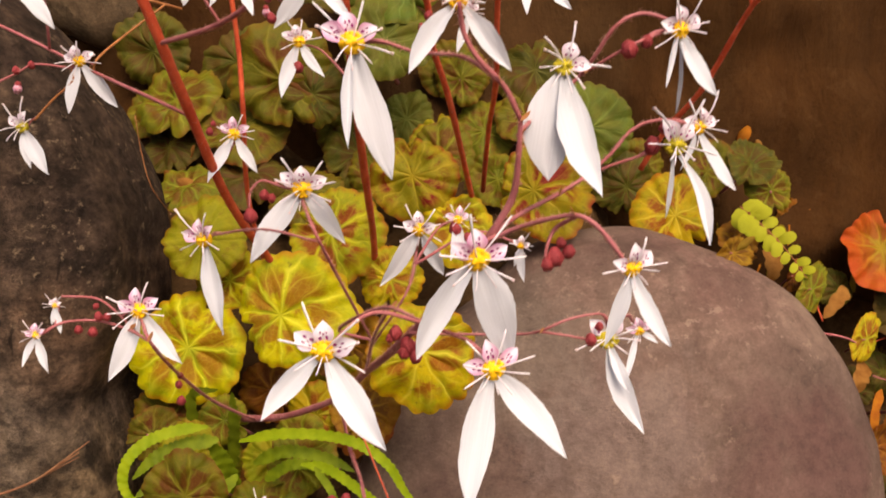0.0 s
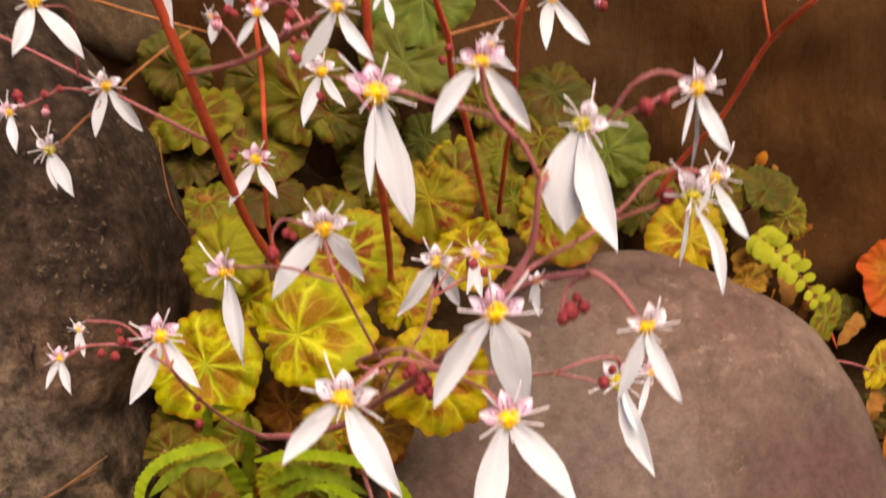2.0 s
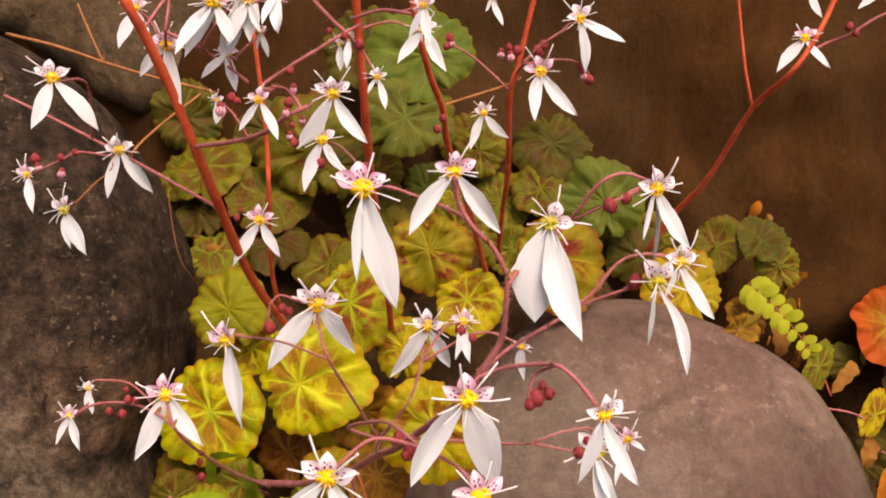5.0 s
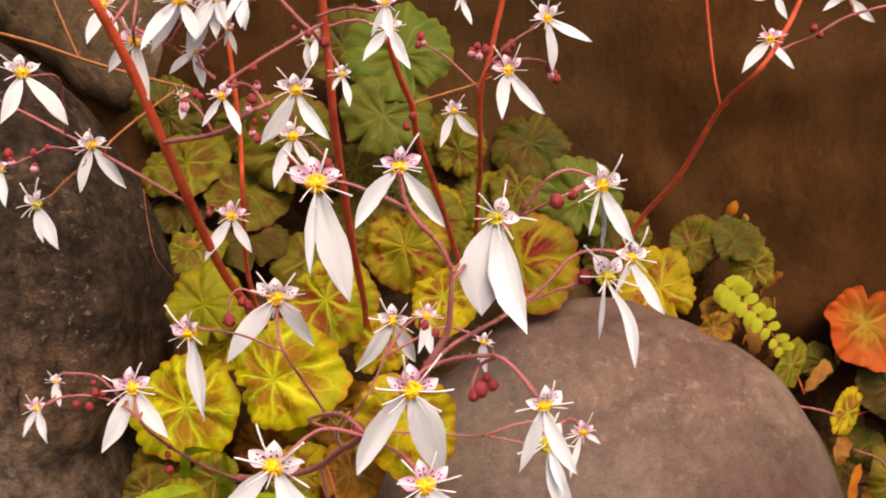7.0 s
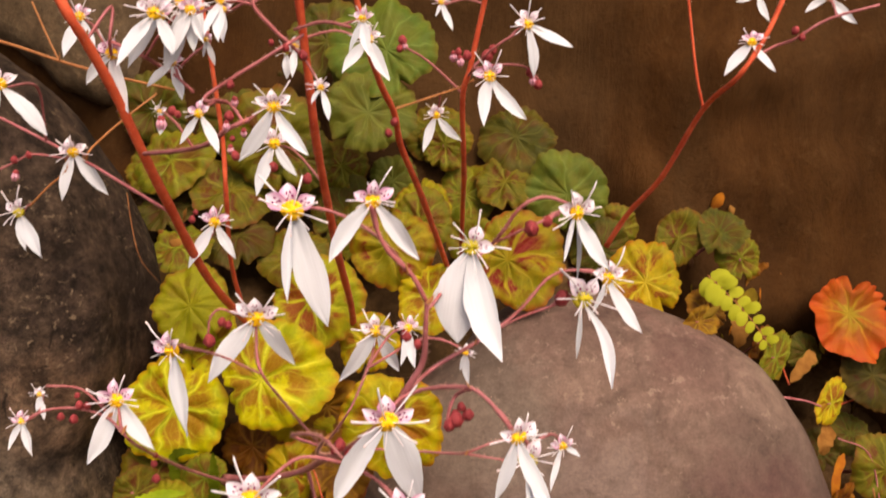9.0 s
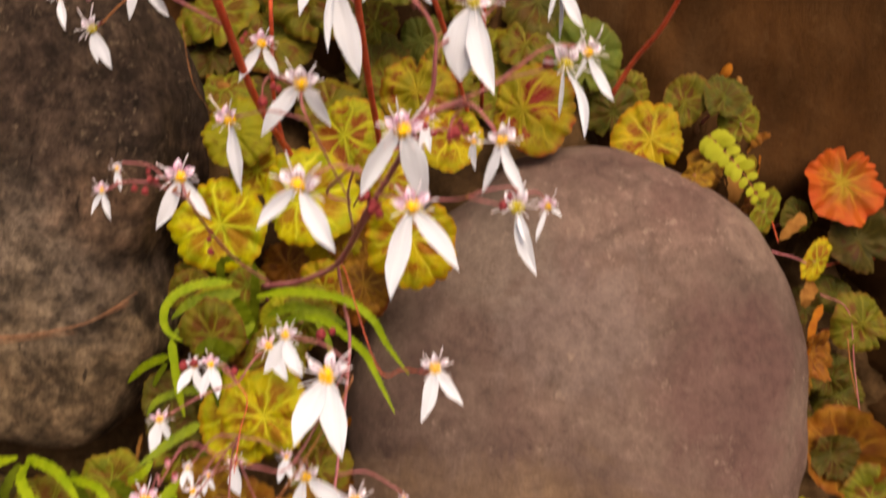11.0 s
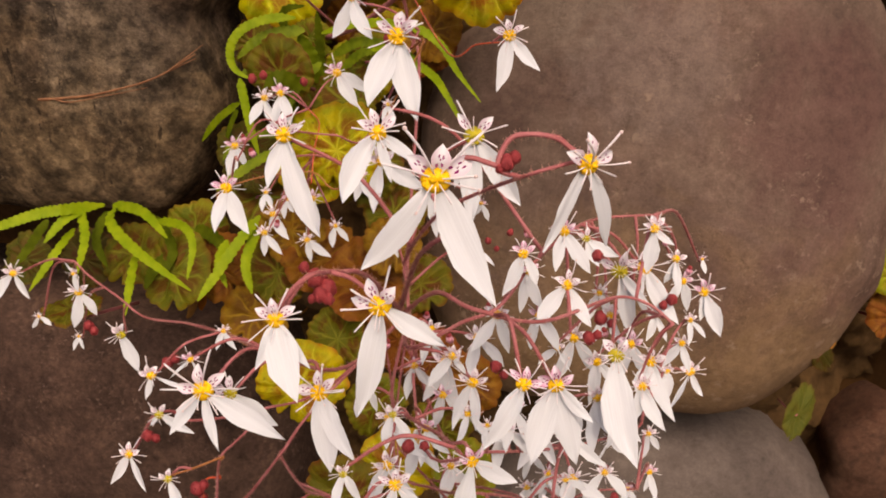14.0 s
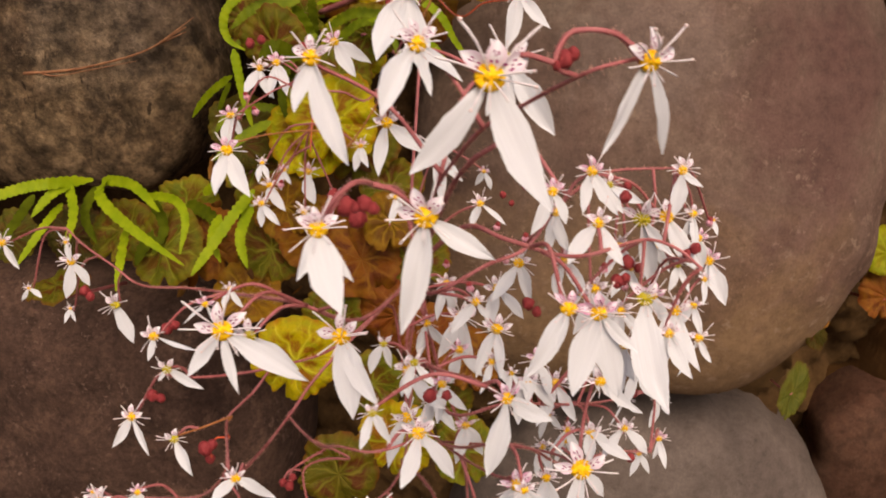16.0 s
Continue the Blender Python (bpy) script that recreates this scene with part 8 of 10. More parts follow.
flower(low_plant, (-0.0819, -0.111, 0.0118), (59, 1, 7), 0.0033, [(-27, 0.0066, 0.33), (16, 0.0072, 0.36)], -4)
stem(low_plant, [(0.0112, -0.0308, 0.0583), (0.0246, -0.0278, 0.071), (0.0344, -0.029, 0.0768), (0.0349, -0.0324, 0.0789)], 0.00048, 0.00033, STEM_PINK, 0.7, "flower_stalk")
flower(low_plant, (0.0349, -0.0329, 0.0791), (59, 1, 7), 0.0052, [(-21, 0.0091, 0.39), (49, 0.0113, 0.2)], 10)
stem(low_plant, [(0.0082, -0.0158, 0.053), (0.0053, -0.0142, 0.0654), (0.0022, -0.0138, 0.07), (0.0027, -0.0172, 0.072)], 0.00046, 0.00033, STEM_PINK, 0.7, "flower_stalk")
flower(low_plant, (0.0027, -0.0176, 0.0722), (59, 1, 7), 0.0043, [(-14, 0.0094, 0.36), (23, 0.0087, 0.33)], 3)
stem(low_plant, [(0.0202, -0.0764, 0.0753), (0.0251, -0.0775, 0.0778), (0.0283, -0.0788, 0.0763), (0.0286, -0.0808, 0.0775)], 0.00044, 0.00033, STEM_PINK, 0.7, "flower_stalk")
flower(low_plant, (0.0286, -0.0813, 0.0778), (59, 1, 7), 0.0052, [(-14, 0.0113, 0.3), (11, 0.0093, 0.42)], -1)
stem(low_plant, [(0.0177, -0.0864, 0.0649), (0.0254, -0.0838, 0.0679), (0.0326, -0.0817, 0.0667), (0.0331, -0.0851, 0.0687)], 0.00045, 0.00033, STEM_PINK, 0.7, "flower_stalk")
flower(low_plant, (0.0332, -0.0858, 0.0691), (59, 1, 7), 0.0082, [(-28, 0.0134, 0.39), (15, 0.0179, 0.33)], -5)
stem(low_plant, [(0.0563, -0.1083, 0.1139), (0.0594, -0.1069, 0.1108), (0.0609, -0.1057, 0.102), (0.0612, -0.1081, 0.1035)], 0.00044, 0.00033, STEM_PINK, 0.7, "flower_stalk")
flower(low_plant, (0.0612, -0.1085, 0.1037), (59, 1, 7), 0.0047, [(-14, 0.0094, 0.36), (27, 0.0102, 0.39)], 4)
stem(low_plant, [(0.0308, -0.1256, 0.0815), (0.0375, -0.1226, 0.0831), (0.0441, -0.1199, 0.0807), (0.0444, -0.1229, 0.0825)], 0.00045, 0.00033, STEM_PINK, 0.7, "flower_stalk")
flower(low_plant, (0.0445, -0.1232, 0.0827), (59, 1, 7), 0.0038, [(-22, 0.0082, 0.3), (37, 0.0076, 0.33)], 5)
stem(low_plant, [(0.0701, -0.0979, 0.0265), (0.068, -0.0945, 0.0294), (0.0654, -0.0913, 0.029), (0.0656, -0.0929, 0.0299)], 0.00044, 0.00033, STEM_PINK, 0.7, "flower_stalk")
flower(low_plant, (0.0656, -0.0933, 0.0301), (59, 1, 7), 0.0037, [(-21, 0.0081, 0.33), (30, 0.0076, 0.39)], 3)
stem(low_plant, [(0.0701, -0.0979, 0.0265), (0.0638, -0.0948, 0.0292), (0.0585, -0.092, 0.027), (0.0588, -0.0945, 0.0285)], 0.00044, 0.00033, STEM_PINK, 0.7, "flower_stalk")
flower(low_plant, (0.0589, -0.0949, 0.0288), (59, 1, 7), 0.0044, [(-11, 0.0097, 0.33), (21, 0.0081, 0.42)], 3)
bud(tall_plant, (-0.1337, -0.0806, 0.1333), 0.00235, opening=True)
bud(tall_plant, (-0.1445, -0.0805, 0.1359), 0.00209, opening=True)
bud(tall_plant, (-0.0215, -0.1923, 0.1706), 0.00212, opening=True)
bud(tall_plant, (-0.0013, -0.1916, 0.1699), 0.00159, opening=True)
bud(tall_plant, (0.0001, -0.1932, 0.1627), 0.00141, opening=True)
bud(tall_plant, (-0.0004, -0.1844, 0.1767), 0.00162, opening=True)
bud(tall_plant, (0.0026, -0.1865, 0.1671), 0.00144, opening=True)
bud(back_plant, (0.0167, -0.1312, 0.1264), 0.00204, opening=True)
bud(back_plant, (0.039, -0.1313, 0.1219), 0.00230, opening=True)
bud(back_plant, (0.0425, -0.1641, 0.1208), 0.00210, opening=True)
bud(back_plant, (0.0723, -0.1645, 0.1136), 0.00210, opening=True)
bud(low_plant, (0.0738, -0.0788, 0.0838), 0.00166, opening=True)
bud(low_plant, (0.0797, -0.0804, 0.0793), 0.00149, opening=True)
bud(low_plant, (0.0964, -0.072, 0.0887), 0.00149, opening=True)
bud(low_plant, (0.1035, -0.0676, 0.0941), 0.00132, opening=True)
bud(low_plant, (0.0511, -0.0847, 0.0804), 0.00149, opening=True)
bud(low_plant, (0.0459, -0.0816, 0.087), 0.00132, opening=True)
bud(low_plant, (0.0374, -0.1039, 0.0916), 0.00137, opening=True)
bud(low_plant, (0.0312, -0.1017, 0.097), 0.00121, opening=True)
bud(low_plant, (0.021, -0.1071, 0.0909), 0.00137, opening=True)
bud(low_plant, (0.051, -0.0632, 0.0838), 0.00155, opening=True)
bud(low_plant, (0.0423, -0.0624, 0.0869), 0.00138, opening=True)
bud(low_plant, (0.0555, -0.0547, 0.0971), 0.00155, opening=True)
bud(low_plant, (0.0984, -0.0511, 0.0941), 0.00138, opening=True)
bud(low_plant, (-0.0463, -0.0167, 0.1045), 0.00166, opening=True)
bud(low_plant, (-0.0496, -0.0145, 0.109), 0.00145, opening=True)
bud(low_plant, (-0.0361, -0.0283, 0.0818), 0.00145, opening=True)
bud(low_plant, (-0.0093, -0.1331, 0.0464), 0.00140)
bud(low_plant, (-0.0028, -0.1355, 0.0419), 0.00140)
bud(low_plant, (-0.036, -0.1201, 0.0435), 0.00232)
bud(low_plant, (-0.0342, -0.1193, 0.0444), 0.00166)
bud(low_plant, (0.0191, -0.1309, 0.0178), 0.00149)
bud(tall_plant, (-0.1459, -0.0798, 0.1392), 0.00261)
bud(tall_plant, (-0.1342, -0.0791, 0.1399), 0.00183)
bud(tall_plant, (-0.1277, -0.0783, 0.1421), 0.00183)
bud(tall_plant, (-0.0182, -0.1914, 0.1739), 0.00159)
bud(tall_plant, (-0.0164, -0.1916, 0.1728), 0.00124)
bud(tall_plant, (-0.0005, -0.1909, 0.1725), 0.00177)
bud(tall_plant, (-0.0003, -0.1887, 0.182), 0.00141)
bud(tall_plant, (0.0016, -0.1937, 0.1605), 0.00159)
bud(tall_plant, (0.0006, -0.1925, 0.1657), 0.00106)
bud(tall_plant, (0.0136, -0.1715, 0.193), 0.00149)
bud(tall_plant, (0.0089, -0.1713, 0.1947), 0.00112)
bud(tall_plant, (0.0214, -0.1809, 0.1514), 0.00186)
bud(tall_plant, (-0.0098, -0.0993, 0.142), 0.00243)
bud(tall_plant, (0.0174, -0.162, 0.1905), 0.00193)
bud(tall_plant, (-0.0524, -0.0824, 0.1142), 0.00182)
bud(tall_plant, (-0.0509, -0.0816, 0.1175), 0.00130)
bud(back_plant, (0.0453, -0.1636, 0.1227), 0.00210)
bud(back_plant, (0.0417, -0.1634, 0.124), 0.00163)
bud(back_plant, (0.0534, -0.1633, 0.1224), 0.00280)
bud(back_plant, (0.0557, -0.1625, 0.1251), 0.00210)
bud(back_plant, (0.0711, -0.1639, 0.1163), 0.00187)
bud(back_plant, (0.0747, -0.1649, 0.1114), 0.00210)
bud(back_plant, (0.0159, -0.1308, 0.1281), 0.00230)
bud(back_plant, (0.0147, -0.1318, 0.1244), 0.00179)
bud(back_plant, (0.0125, -0.1605, 0.09), 0.00193)
bud(back_plant, (0.0148, -0.1593, 0.0947), 0.00193)
bud(back_plant, (0.1859, -0.1401, 0.1344), 0.00194)
bud(back_plant, (0.1889, -0.1406, 0.1316), 0.00170)
bud(near_plant, (0.0908, -0.2071, 0.1788), 0.00201)
bud(near_plant, (0.0945, -0.2066, 0.1804), 0.00147)
bud(near_plant, (0.1007, -0.1913, 0.1564), 0.00221)
bud(near_plant, (0.1035, -0.1903, 0.1603), 0.00162)
bud(near_plant, (0.0739, -0.2311, 0.1406), 0.00199)
bud(near_plant, (0.0766, -0.2308, 0.1416), 0.00149)
bud(near_plant, (0.0725, -0.2315, 0.1393), 0.00149)
bud(near_plant, (0.0751, -0.2305, 0.1433), 0.00112)
bud(near_plant, (0.0004, -0.1739, 0.1352), 0.00215)
bud(near_plant, (0.004, -0.1725, 0.1406), 0.00149)
bud(near_plant, (0.006, -0.1726, 0.1398), 0.00132)
bud(near_plant, (0.0543, -0.1239, 0.1192), 0.00240)
bud(near_plant, (0.0584, -0.1244, 0.1163), 0.00180)
bud(near_plant, (0.0892, -0.1868, 0.1058), 0.00174)
bud(near_plant, (0.0914, -0.1859, 0.1091), 0.00130)
bud(near_plant, (0.0381, -0.1733, 0.1021), 0.00217)
bud(near_plant, (0.0415, -0.1741, 0.0988), 0.00264)
bud(near_plant, (0.0365, -0.1737, 0.1006), 0.00140)
bud(near_plant, (0.0435, -0.1749, 0.0958), 0.00202)
bud(near_plant, (0.0404, -0.1747, 0.0969), 0.00202)
bud(tall_plant, (-0.077, -0.1691, 0.0572), 0.00169)
bud(tall_plant, (-0.0721, -0.1691, 0.0563), 0.00191)
bud(tall_plant, (-0.0701, -0.1678, 0.0615), 0.00169)
bud(tall_plant, (-0.0672, -0.1677, 0.0613), 0.00148)
bud(tall_plant, (-0.0709, -0.167, 0.065), 0.00127)
bud(tall_plant, (-0.0498, -0.1526, 0.0224), 0.00205)
bud(tall_plant, (-0.0507, -0.1512, 0.0283), 0.00159)
bud(tall_plant, (-0.0501, -0.1504, 0.0317), 0.00137)
bud(low_plant, (0.0178, -0.1471, 0.1367), 0.00235)
bud(low_plant, (0.02, -0.1479, 0.1348), 0.00214)
bud(low_plant, (0.0153, -0.1463, 0.1386), 0.00128)
bud(low_plant, (0.0763, -0.1072, 0.1029), 0.00193)
bud(low_plant, (0.0791, -0.1075, 0.1016), 0.00138)
bud(low_plant, (0.0528, -0.14, 0.1117), 0.00152)
bud(low_plant, (0.0546, -0.1406, 0.1102), 0.00117)
bud(low_plant, (0.0565, -0.167, 0.172), 0.00144)
bud(low_plant, (0.0577, -0.1664, 0.1727), 0.00110)
bud(low_plant, (0.0555, -0.1676, 0.1713), 0.00085)
bud(low_plant, (0.0281, -0.1755, 0.1523), 0.00143)
bud(low_plant, (0.0294, -0.1756, 0.1516), 0.00107)
bud(low_plant, (0.0268, -0.176, 0.1518), 0.00081)
bud(low_plant, (0.0746, -0.1045, 0.1194), 0.00166)
bud(low_plant, (0.0734, -0.1149, 0.1022), 0.00179)
bud(low_plant, (0.0754, -0.1142, 0.1028), 0.00138)
bud(low_plant, (0.0298, -0.1291, 0.0758), 0.00193)
bud(low_plant, (0.0339, -0.1286, 0.0757), 0.00152)
bud(low_plant, (-0.0555, -0.1079, 0.0508), 0.00199)
bud(low_plant, (-0.053, -0.108, 0.0501), 0.00149)
bud(low_plant, (-0.0379, -0.1153, 0.0346), 0.00166)
bud(low_plant, (-0.0785, -0.0515, 0.0324), 0.00248)
bud(low_plant, (-0.0755, -0.0504, 0.0336), 0.00186)
bud(low_plant, (-0.1089, -0.0479, 0.0449), 0.00228)
bud(low_plant, (-0.1067, -0.0487, 0.0431), 0.00186)
bud(low_plant, (-0.0061, -0.1373, 0.0499), 0.00145)
bud(low_plant, (-0.0053, -0.1361, 0.0518), 0.00116)
bud(low_plant, (0.0966, -0.0857, 0.0953), 0.00182)
bud(low_plant, (0.0944, -0.0868, 0.094), 0.00137)
bud(low_plant, (0.0778, -0.0794, 0.11), 0.00137)
bud(low_plant, (0.0772, -0.081, 0.1074), 0.00121)
bud(low_plant, (0.0869, -0.0755, 0.0357), 0.00179)
bud(low_plant, (0.06, -0.0763, 0.0401), 0.00215)
bud(low_plant, (0.0838, -0.0819, 0.0258), 0.00161)
bud(low_plant, (0.0869, -0.0861, 0.018), 0.00161)
bud(low_plant, (0.0436, -0.0574, 0.095), 0.00121)
bud(low_plant, (0.0463, -0.0584, 0.0928), 0.00103)
bud(low_plant, (0.0503, -0.0553, 0.0971), 0.00121)
bud(low_plant, (-0.0742, 0.0632, 0.1043), 0.00236)
bud(low_plant, (-0.0691, 0.0641, 0.1057), 0.00210)
bud(low_plant, (-0.0506, 0.0644, 0.1028), 0.00210)
bud(low_plant, (-0.0126, 0.0742, 0.12), 0.00288)
bud(low_plant, (-0.0075, 0.0752, 0.1214), 0.00210)
leaf(tall_plant, (-0.0922, -0.0207, -0.0107), (69, 0, 1), 0.0326, LEAF, base=(-0.0882, 0.0293, -0.0407), spin=160, ecc=0.02)
leaf(tall_plant, (-0.0397, -0.0262, 0.0103), (68, 8, 1), 0.0312, LEAF, base=(-0.0424, 0.0238, -0.0128), spin=-62, ecc=0.28)
leaf(tall_plant, (0.0438, 0.0664, 0.0811), (69, -10, 1), 0.0217, LEAF_GREEN, base=(0.0478, 0.1164, 0.0511), spin=0)
leaf(tall_plant, (-0.0827, -0.0094, 0.0467), (61, 1, 1), 0.0243, LEAF_LIME, base=(-0.0968, 0.0406, 0.0167), spin=19)
leaf(tall_plant, (-0.0187, 0.0208, 0.0432), (64, 13, 1), 0.0278, LEAF_VARIED, base=(-0.0147, 0.0708, 0.0132), spin=-100, ecc=0.15)
leaf(tall_plant, (0.0362, -0.0502, -0.0002), (79, 13, 1), 0.0297, LEAF, base=(0.0402, -0.0002, -0.0302), spin=170, ecc=0.15)
leaf(tall_plant, (0.0513, 0.0266, 0.0458), (58, -8, 1), 0.0224, LEAF, base=(0.0553, 0.0766, 0.0158), spin=200, ecc=0.1)
leaf(tall_plant, (-0.06, 0.1036, 0.124), (78, -9, 1), 0.0363, LEAF_GREEN, base=(-0.056, 0.1536, 0.094), spin=10, ecc=0.1)
leaf(tall_plant, (-0.0897, 0.1071, 0.0927), (44, 15, 1), 0.0313, LEAF_GREEN, base=(-0.0818, 0.1571, 0.0627), spin=-28)
leaf(tall_plant, (-0.136, 0.1213, 0.1099), (39, -15, 1), 0.0319, LEAF_GREEN, base=(-0.1377, 0.1713, 0.0799), spin=-13)
leaf(back_plant, (0.0721, -0.0142, -0.005), (67, 3, 1), 0.0295, LEAF_VARIED, base=(0.0761, 0.0358, -0.035), spin=-80, ecc=0.28)
leaf(back_plant, (0.1164, 0.0598, 0.023), (76, -9, 1), 0.03, LEAF_COOL, base=(0.1204, 0.1098, -0.007), spin=-2, ecc=0.1)
leaf(back_plant, (0.1672, 0.0235, -0.029), (56, -8, 1), 0.0279, LEAF, base=(0.1712, 0.0735, -0.059), spin=30, ecc=0.1)
leaf(back_plant, (0.0802, 0.0895, 0.06), (52, -4, 1), 0.0295, LEAF_DARK_SHADED, base=(0.0842, 0.1395, 0.03), spin=180)
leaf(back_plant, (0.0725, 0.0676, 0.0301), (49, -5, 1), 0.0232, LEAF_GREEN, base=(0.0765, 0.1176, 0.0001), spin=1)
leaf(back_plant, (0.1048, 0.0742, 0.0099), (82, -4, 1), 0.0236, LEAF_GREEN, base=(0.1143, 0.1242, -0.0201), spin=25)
leaf(tall_plant, (-0.0108, 0.114, 0.0748), (54, 12, 1), 0.0288, LEAF_DARK_SHADED, base=(-0.011, 0.164, 0.0448), spin=-35)
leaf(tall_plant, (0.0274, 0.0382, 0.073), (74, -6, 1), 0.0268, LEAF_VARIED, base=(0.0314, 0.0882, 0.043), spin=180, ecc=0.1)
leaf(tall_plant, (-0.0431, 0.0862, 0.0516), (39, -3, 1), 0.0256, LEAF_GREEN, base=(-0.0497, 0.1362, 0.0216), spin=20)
leaf(tall_plant, (-0.0815, 0.0889, 0.064), (34, 8, 1), 0.0256, LEAF_DARK_SHADED, base=(-0.0822, 0.1389, 0.034), spin=20)
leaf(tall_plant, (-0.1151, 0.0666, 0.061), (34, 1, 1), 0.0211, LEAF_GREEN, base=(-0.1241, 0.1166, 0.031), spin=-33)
leaf(tall_plant, (-0.1398, 0.1126, 0.0789), (44, -11, 1), 0.0228, LEAF_DARK_SHADED, base=(-0.1362, 0.1626, 0.0489), spin=8)
leaf(tall_plant, (-0.1625, 0.1603, 0.14), (83, -13, 1), 0.0280, LEAF_DARK_SHADED, base=(-0.1592, 0.2103, 0.11), spin=14)
leaf(tall_plant, (-0.1025, 0.1593, 0.1321), (75, 0, 1), 0.0300, LEAF_DARK_SHADED, base=(-0.0968, 0.2093, 0.1021), spin=4)
leaf(tall_plant, (-0.0483, 0.176, 0.1511), (73, 8, 1), 0.0285, LEAF_DARK_SHADED, base=(-0.0352, 0.226, 0.1211), spin=6)
leaf(tall_plant, (0.0558, 0.1439, 0.1218), (70, -12, 1), 0.0203, LEAF_GREEN, base=(0.0598, 0.1939, 0.0918), spin=-28)
leaf(tall_plant, (-0.0063, -0.0044, -0.0153), (87, -13, 1), 0.0222, LEAF_BROWN, base=(-0.0151, 0.0456, -0.0453), spin=22)
leaf(tall_plant, (-0.053, -0.0029, -0.0439), (68, -13, 1), 0.0194, LEAF_BROWN, base=(-0.0496, 0.0471, -0.0739), spin=22)
leaf(tall_plant, (-0.0235, -0.0244, -0.0488), (85, 13, 1), 0.0192, LEAF, base=(-0.0095, 0.0256, -0.0788), spin=-7)
leaf(tall_plant, (0.0034, -0.0276, -0.0436), (61, 12, 1), 0.0203, LEAF_BROWN, base=(-0.0105, 0.0224, -0.0736), spin=-21)
leaf(tall_plant, (-0.106, -0.0223, -0.0538), (63, 13, 1), 0.0220, LEAF_GREEN, base=(-0.1104, 0.0277, -0.0838), spin=-16)
leaf(tall_plant, (-0.0824, -0.0334, -0.077), (83, 12, 1), 0.0192, LEAF_GREEN, base=(-0.0806, 0.0166, -0.107), spin=8)
leaf(tall_plant, (-0.04, -0.0415, -0.0719), (74, -11, 1), 0.0182, LEAF, base=(-0.0447, 0.0085, -0.1019), spin=-30)
leaf(tall_plant, (-0.0696, -0.0285, -0.0976), (82, -2, 1), 0.0222, LEAF_BROWN, base=(-0.0645, 0.0215, -0.1276), spin=38)
leaf(tall_plant, (0.015, 0.0153, 0.0168), (71, 7, 1), 0.0194, LEAF, base=(0.0062, 0.0653, -0.0132), spin=2)
leaf(back_plant, (0.1442, 0.0671, -0.0186), (79, -5, 1), 0.0236, LEAF_DARK_SHADED, base=(0.1545, 0.1171, -0.0486), spin=-14)
leaf(back_plant, (0.1542, 0.0809, -0.0071), (85, 5, 1), 0.0200, LEAF_GREEN, base=(0.1467, 0.1309, -0.0371), spin=39)
leaf(back_plant, (-0.0084, 0.0345, 0.1209), (65, -7, 3), 0.0366, LEAF_COOL, base=(-0.0044, 0.0845, 0.0909), spin=20, ecc=0.15)
leaf(back_plant, (-0.0185, 0.0184, 0.082), (66, 10, 3), 0.0300, LEAF_COOL, base=(-0.0145, 0.0684, 0.052), spin=-34)
leaf(back_plant, (-0.0526, 0.0692, 0.1255), (68, 3, 3), 0.0309, LEAF_DARK_SHADED, base=(-0.0488, 0.1192, 0.0955), spin=6)
leaf(back_plant, (-0.0678, 0.0392, 0.0476), (80, 0, 3), 0.0228, LEAF_DARK_SHADED, base=(-0.0759, 0.0892, 0.0176), spin=-7)
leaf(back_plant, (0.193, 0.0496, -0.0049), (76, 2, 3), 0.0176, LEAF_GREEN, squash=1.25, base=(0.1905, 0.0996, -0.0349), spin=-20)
leaf(back_plant, (0.2223, 0.0518, -0.0006), (47, 10, 3), 0.0188, LEAF_DARK_SHADED, base=(0.2199, 0.1018, -0.0306), spin=-14)
leaf(back_plant, (0.2365, 0.0485, -0.0175), (67, -7, 3), 0.0165, LEAF_GREEN, base=(0.2384, 0.0985, -0.0475), spin=4)
leaf(back_plant, (0.2715, 0.0957, -0.0483), (75, -6, 3), 0.0145, LEAF_BROWN, base=(0.2801, 0.1457, -0.0783), spin=-32)
leaf(back_plant, (0.2496, -0.0016, -0.0709), (66, 50, 5), 0.0109, LEAF_GREEN, squash=1.7, base=(0.2536, 0.0484, -0.1009), spin=10)
leaf(back_plant, (0.1976, -0.0038, -0.0468), (60, 35, 5), 0.0101, LEAF_BROWN, squash=1.4, base=(0.2016, 0.0462, -0.0768), spin=-40)
leaf(tall_plant, (-0.0227, -0.0061, -0.018), (76, 16, 1), 0.0238, LEAF, base=(-0.0187, 0.0439, -0.048), spin=-120, ecc=0.1)
leaf(tall_plant, (-0.0732, 0.0009, 0.0206), (60, -6, 1), 0.0192, LEAF, base=(-0.0692, 0.0509, -0.0094), spin=40, ecc=0.1)
leaf(tall_plant, (0.0011, -0.0231, -0.0507), (70, 8, 1), 0.0195, LEAF_BROWN, base=(0.0051, 0.0269, -0.0807), spin=150, ecc=0.1)
leaf(back_plant, (0.2102, 0.0249, -0.048), (48, 10, 3), 0.0152, LEAF_BROWN, base=(0.2142, 0.0749, -0.078), spin=60, ecc=0.1)
leaf(back_plant, (0.0255, 0.0899, 0.0578), (70, 8, 1), 0.0242, LEAF_GREEN, base=(0.0295, 0.1299, 0.0278), spin=60, ecc=0.1)
leaf(back_plant, (0.0444, 0.0749, 0.0188), (62, -10, 1), 0.0233, LEAF_GREEN, base=(0.0484, 0.1149, -0.0112), spin=-70, ecc=0.1)
leaf(back_plant, (0.0536, 0.0499, -0.01), (72, 6, 1), 0.0196, LEAF_GREEN, base=(0.0576, 0.0899, -0.04), spin=120, ecc=0.1)
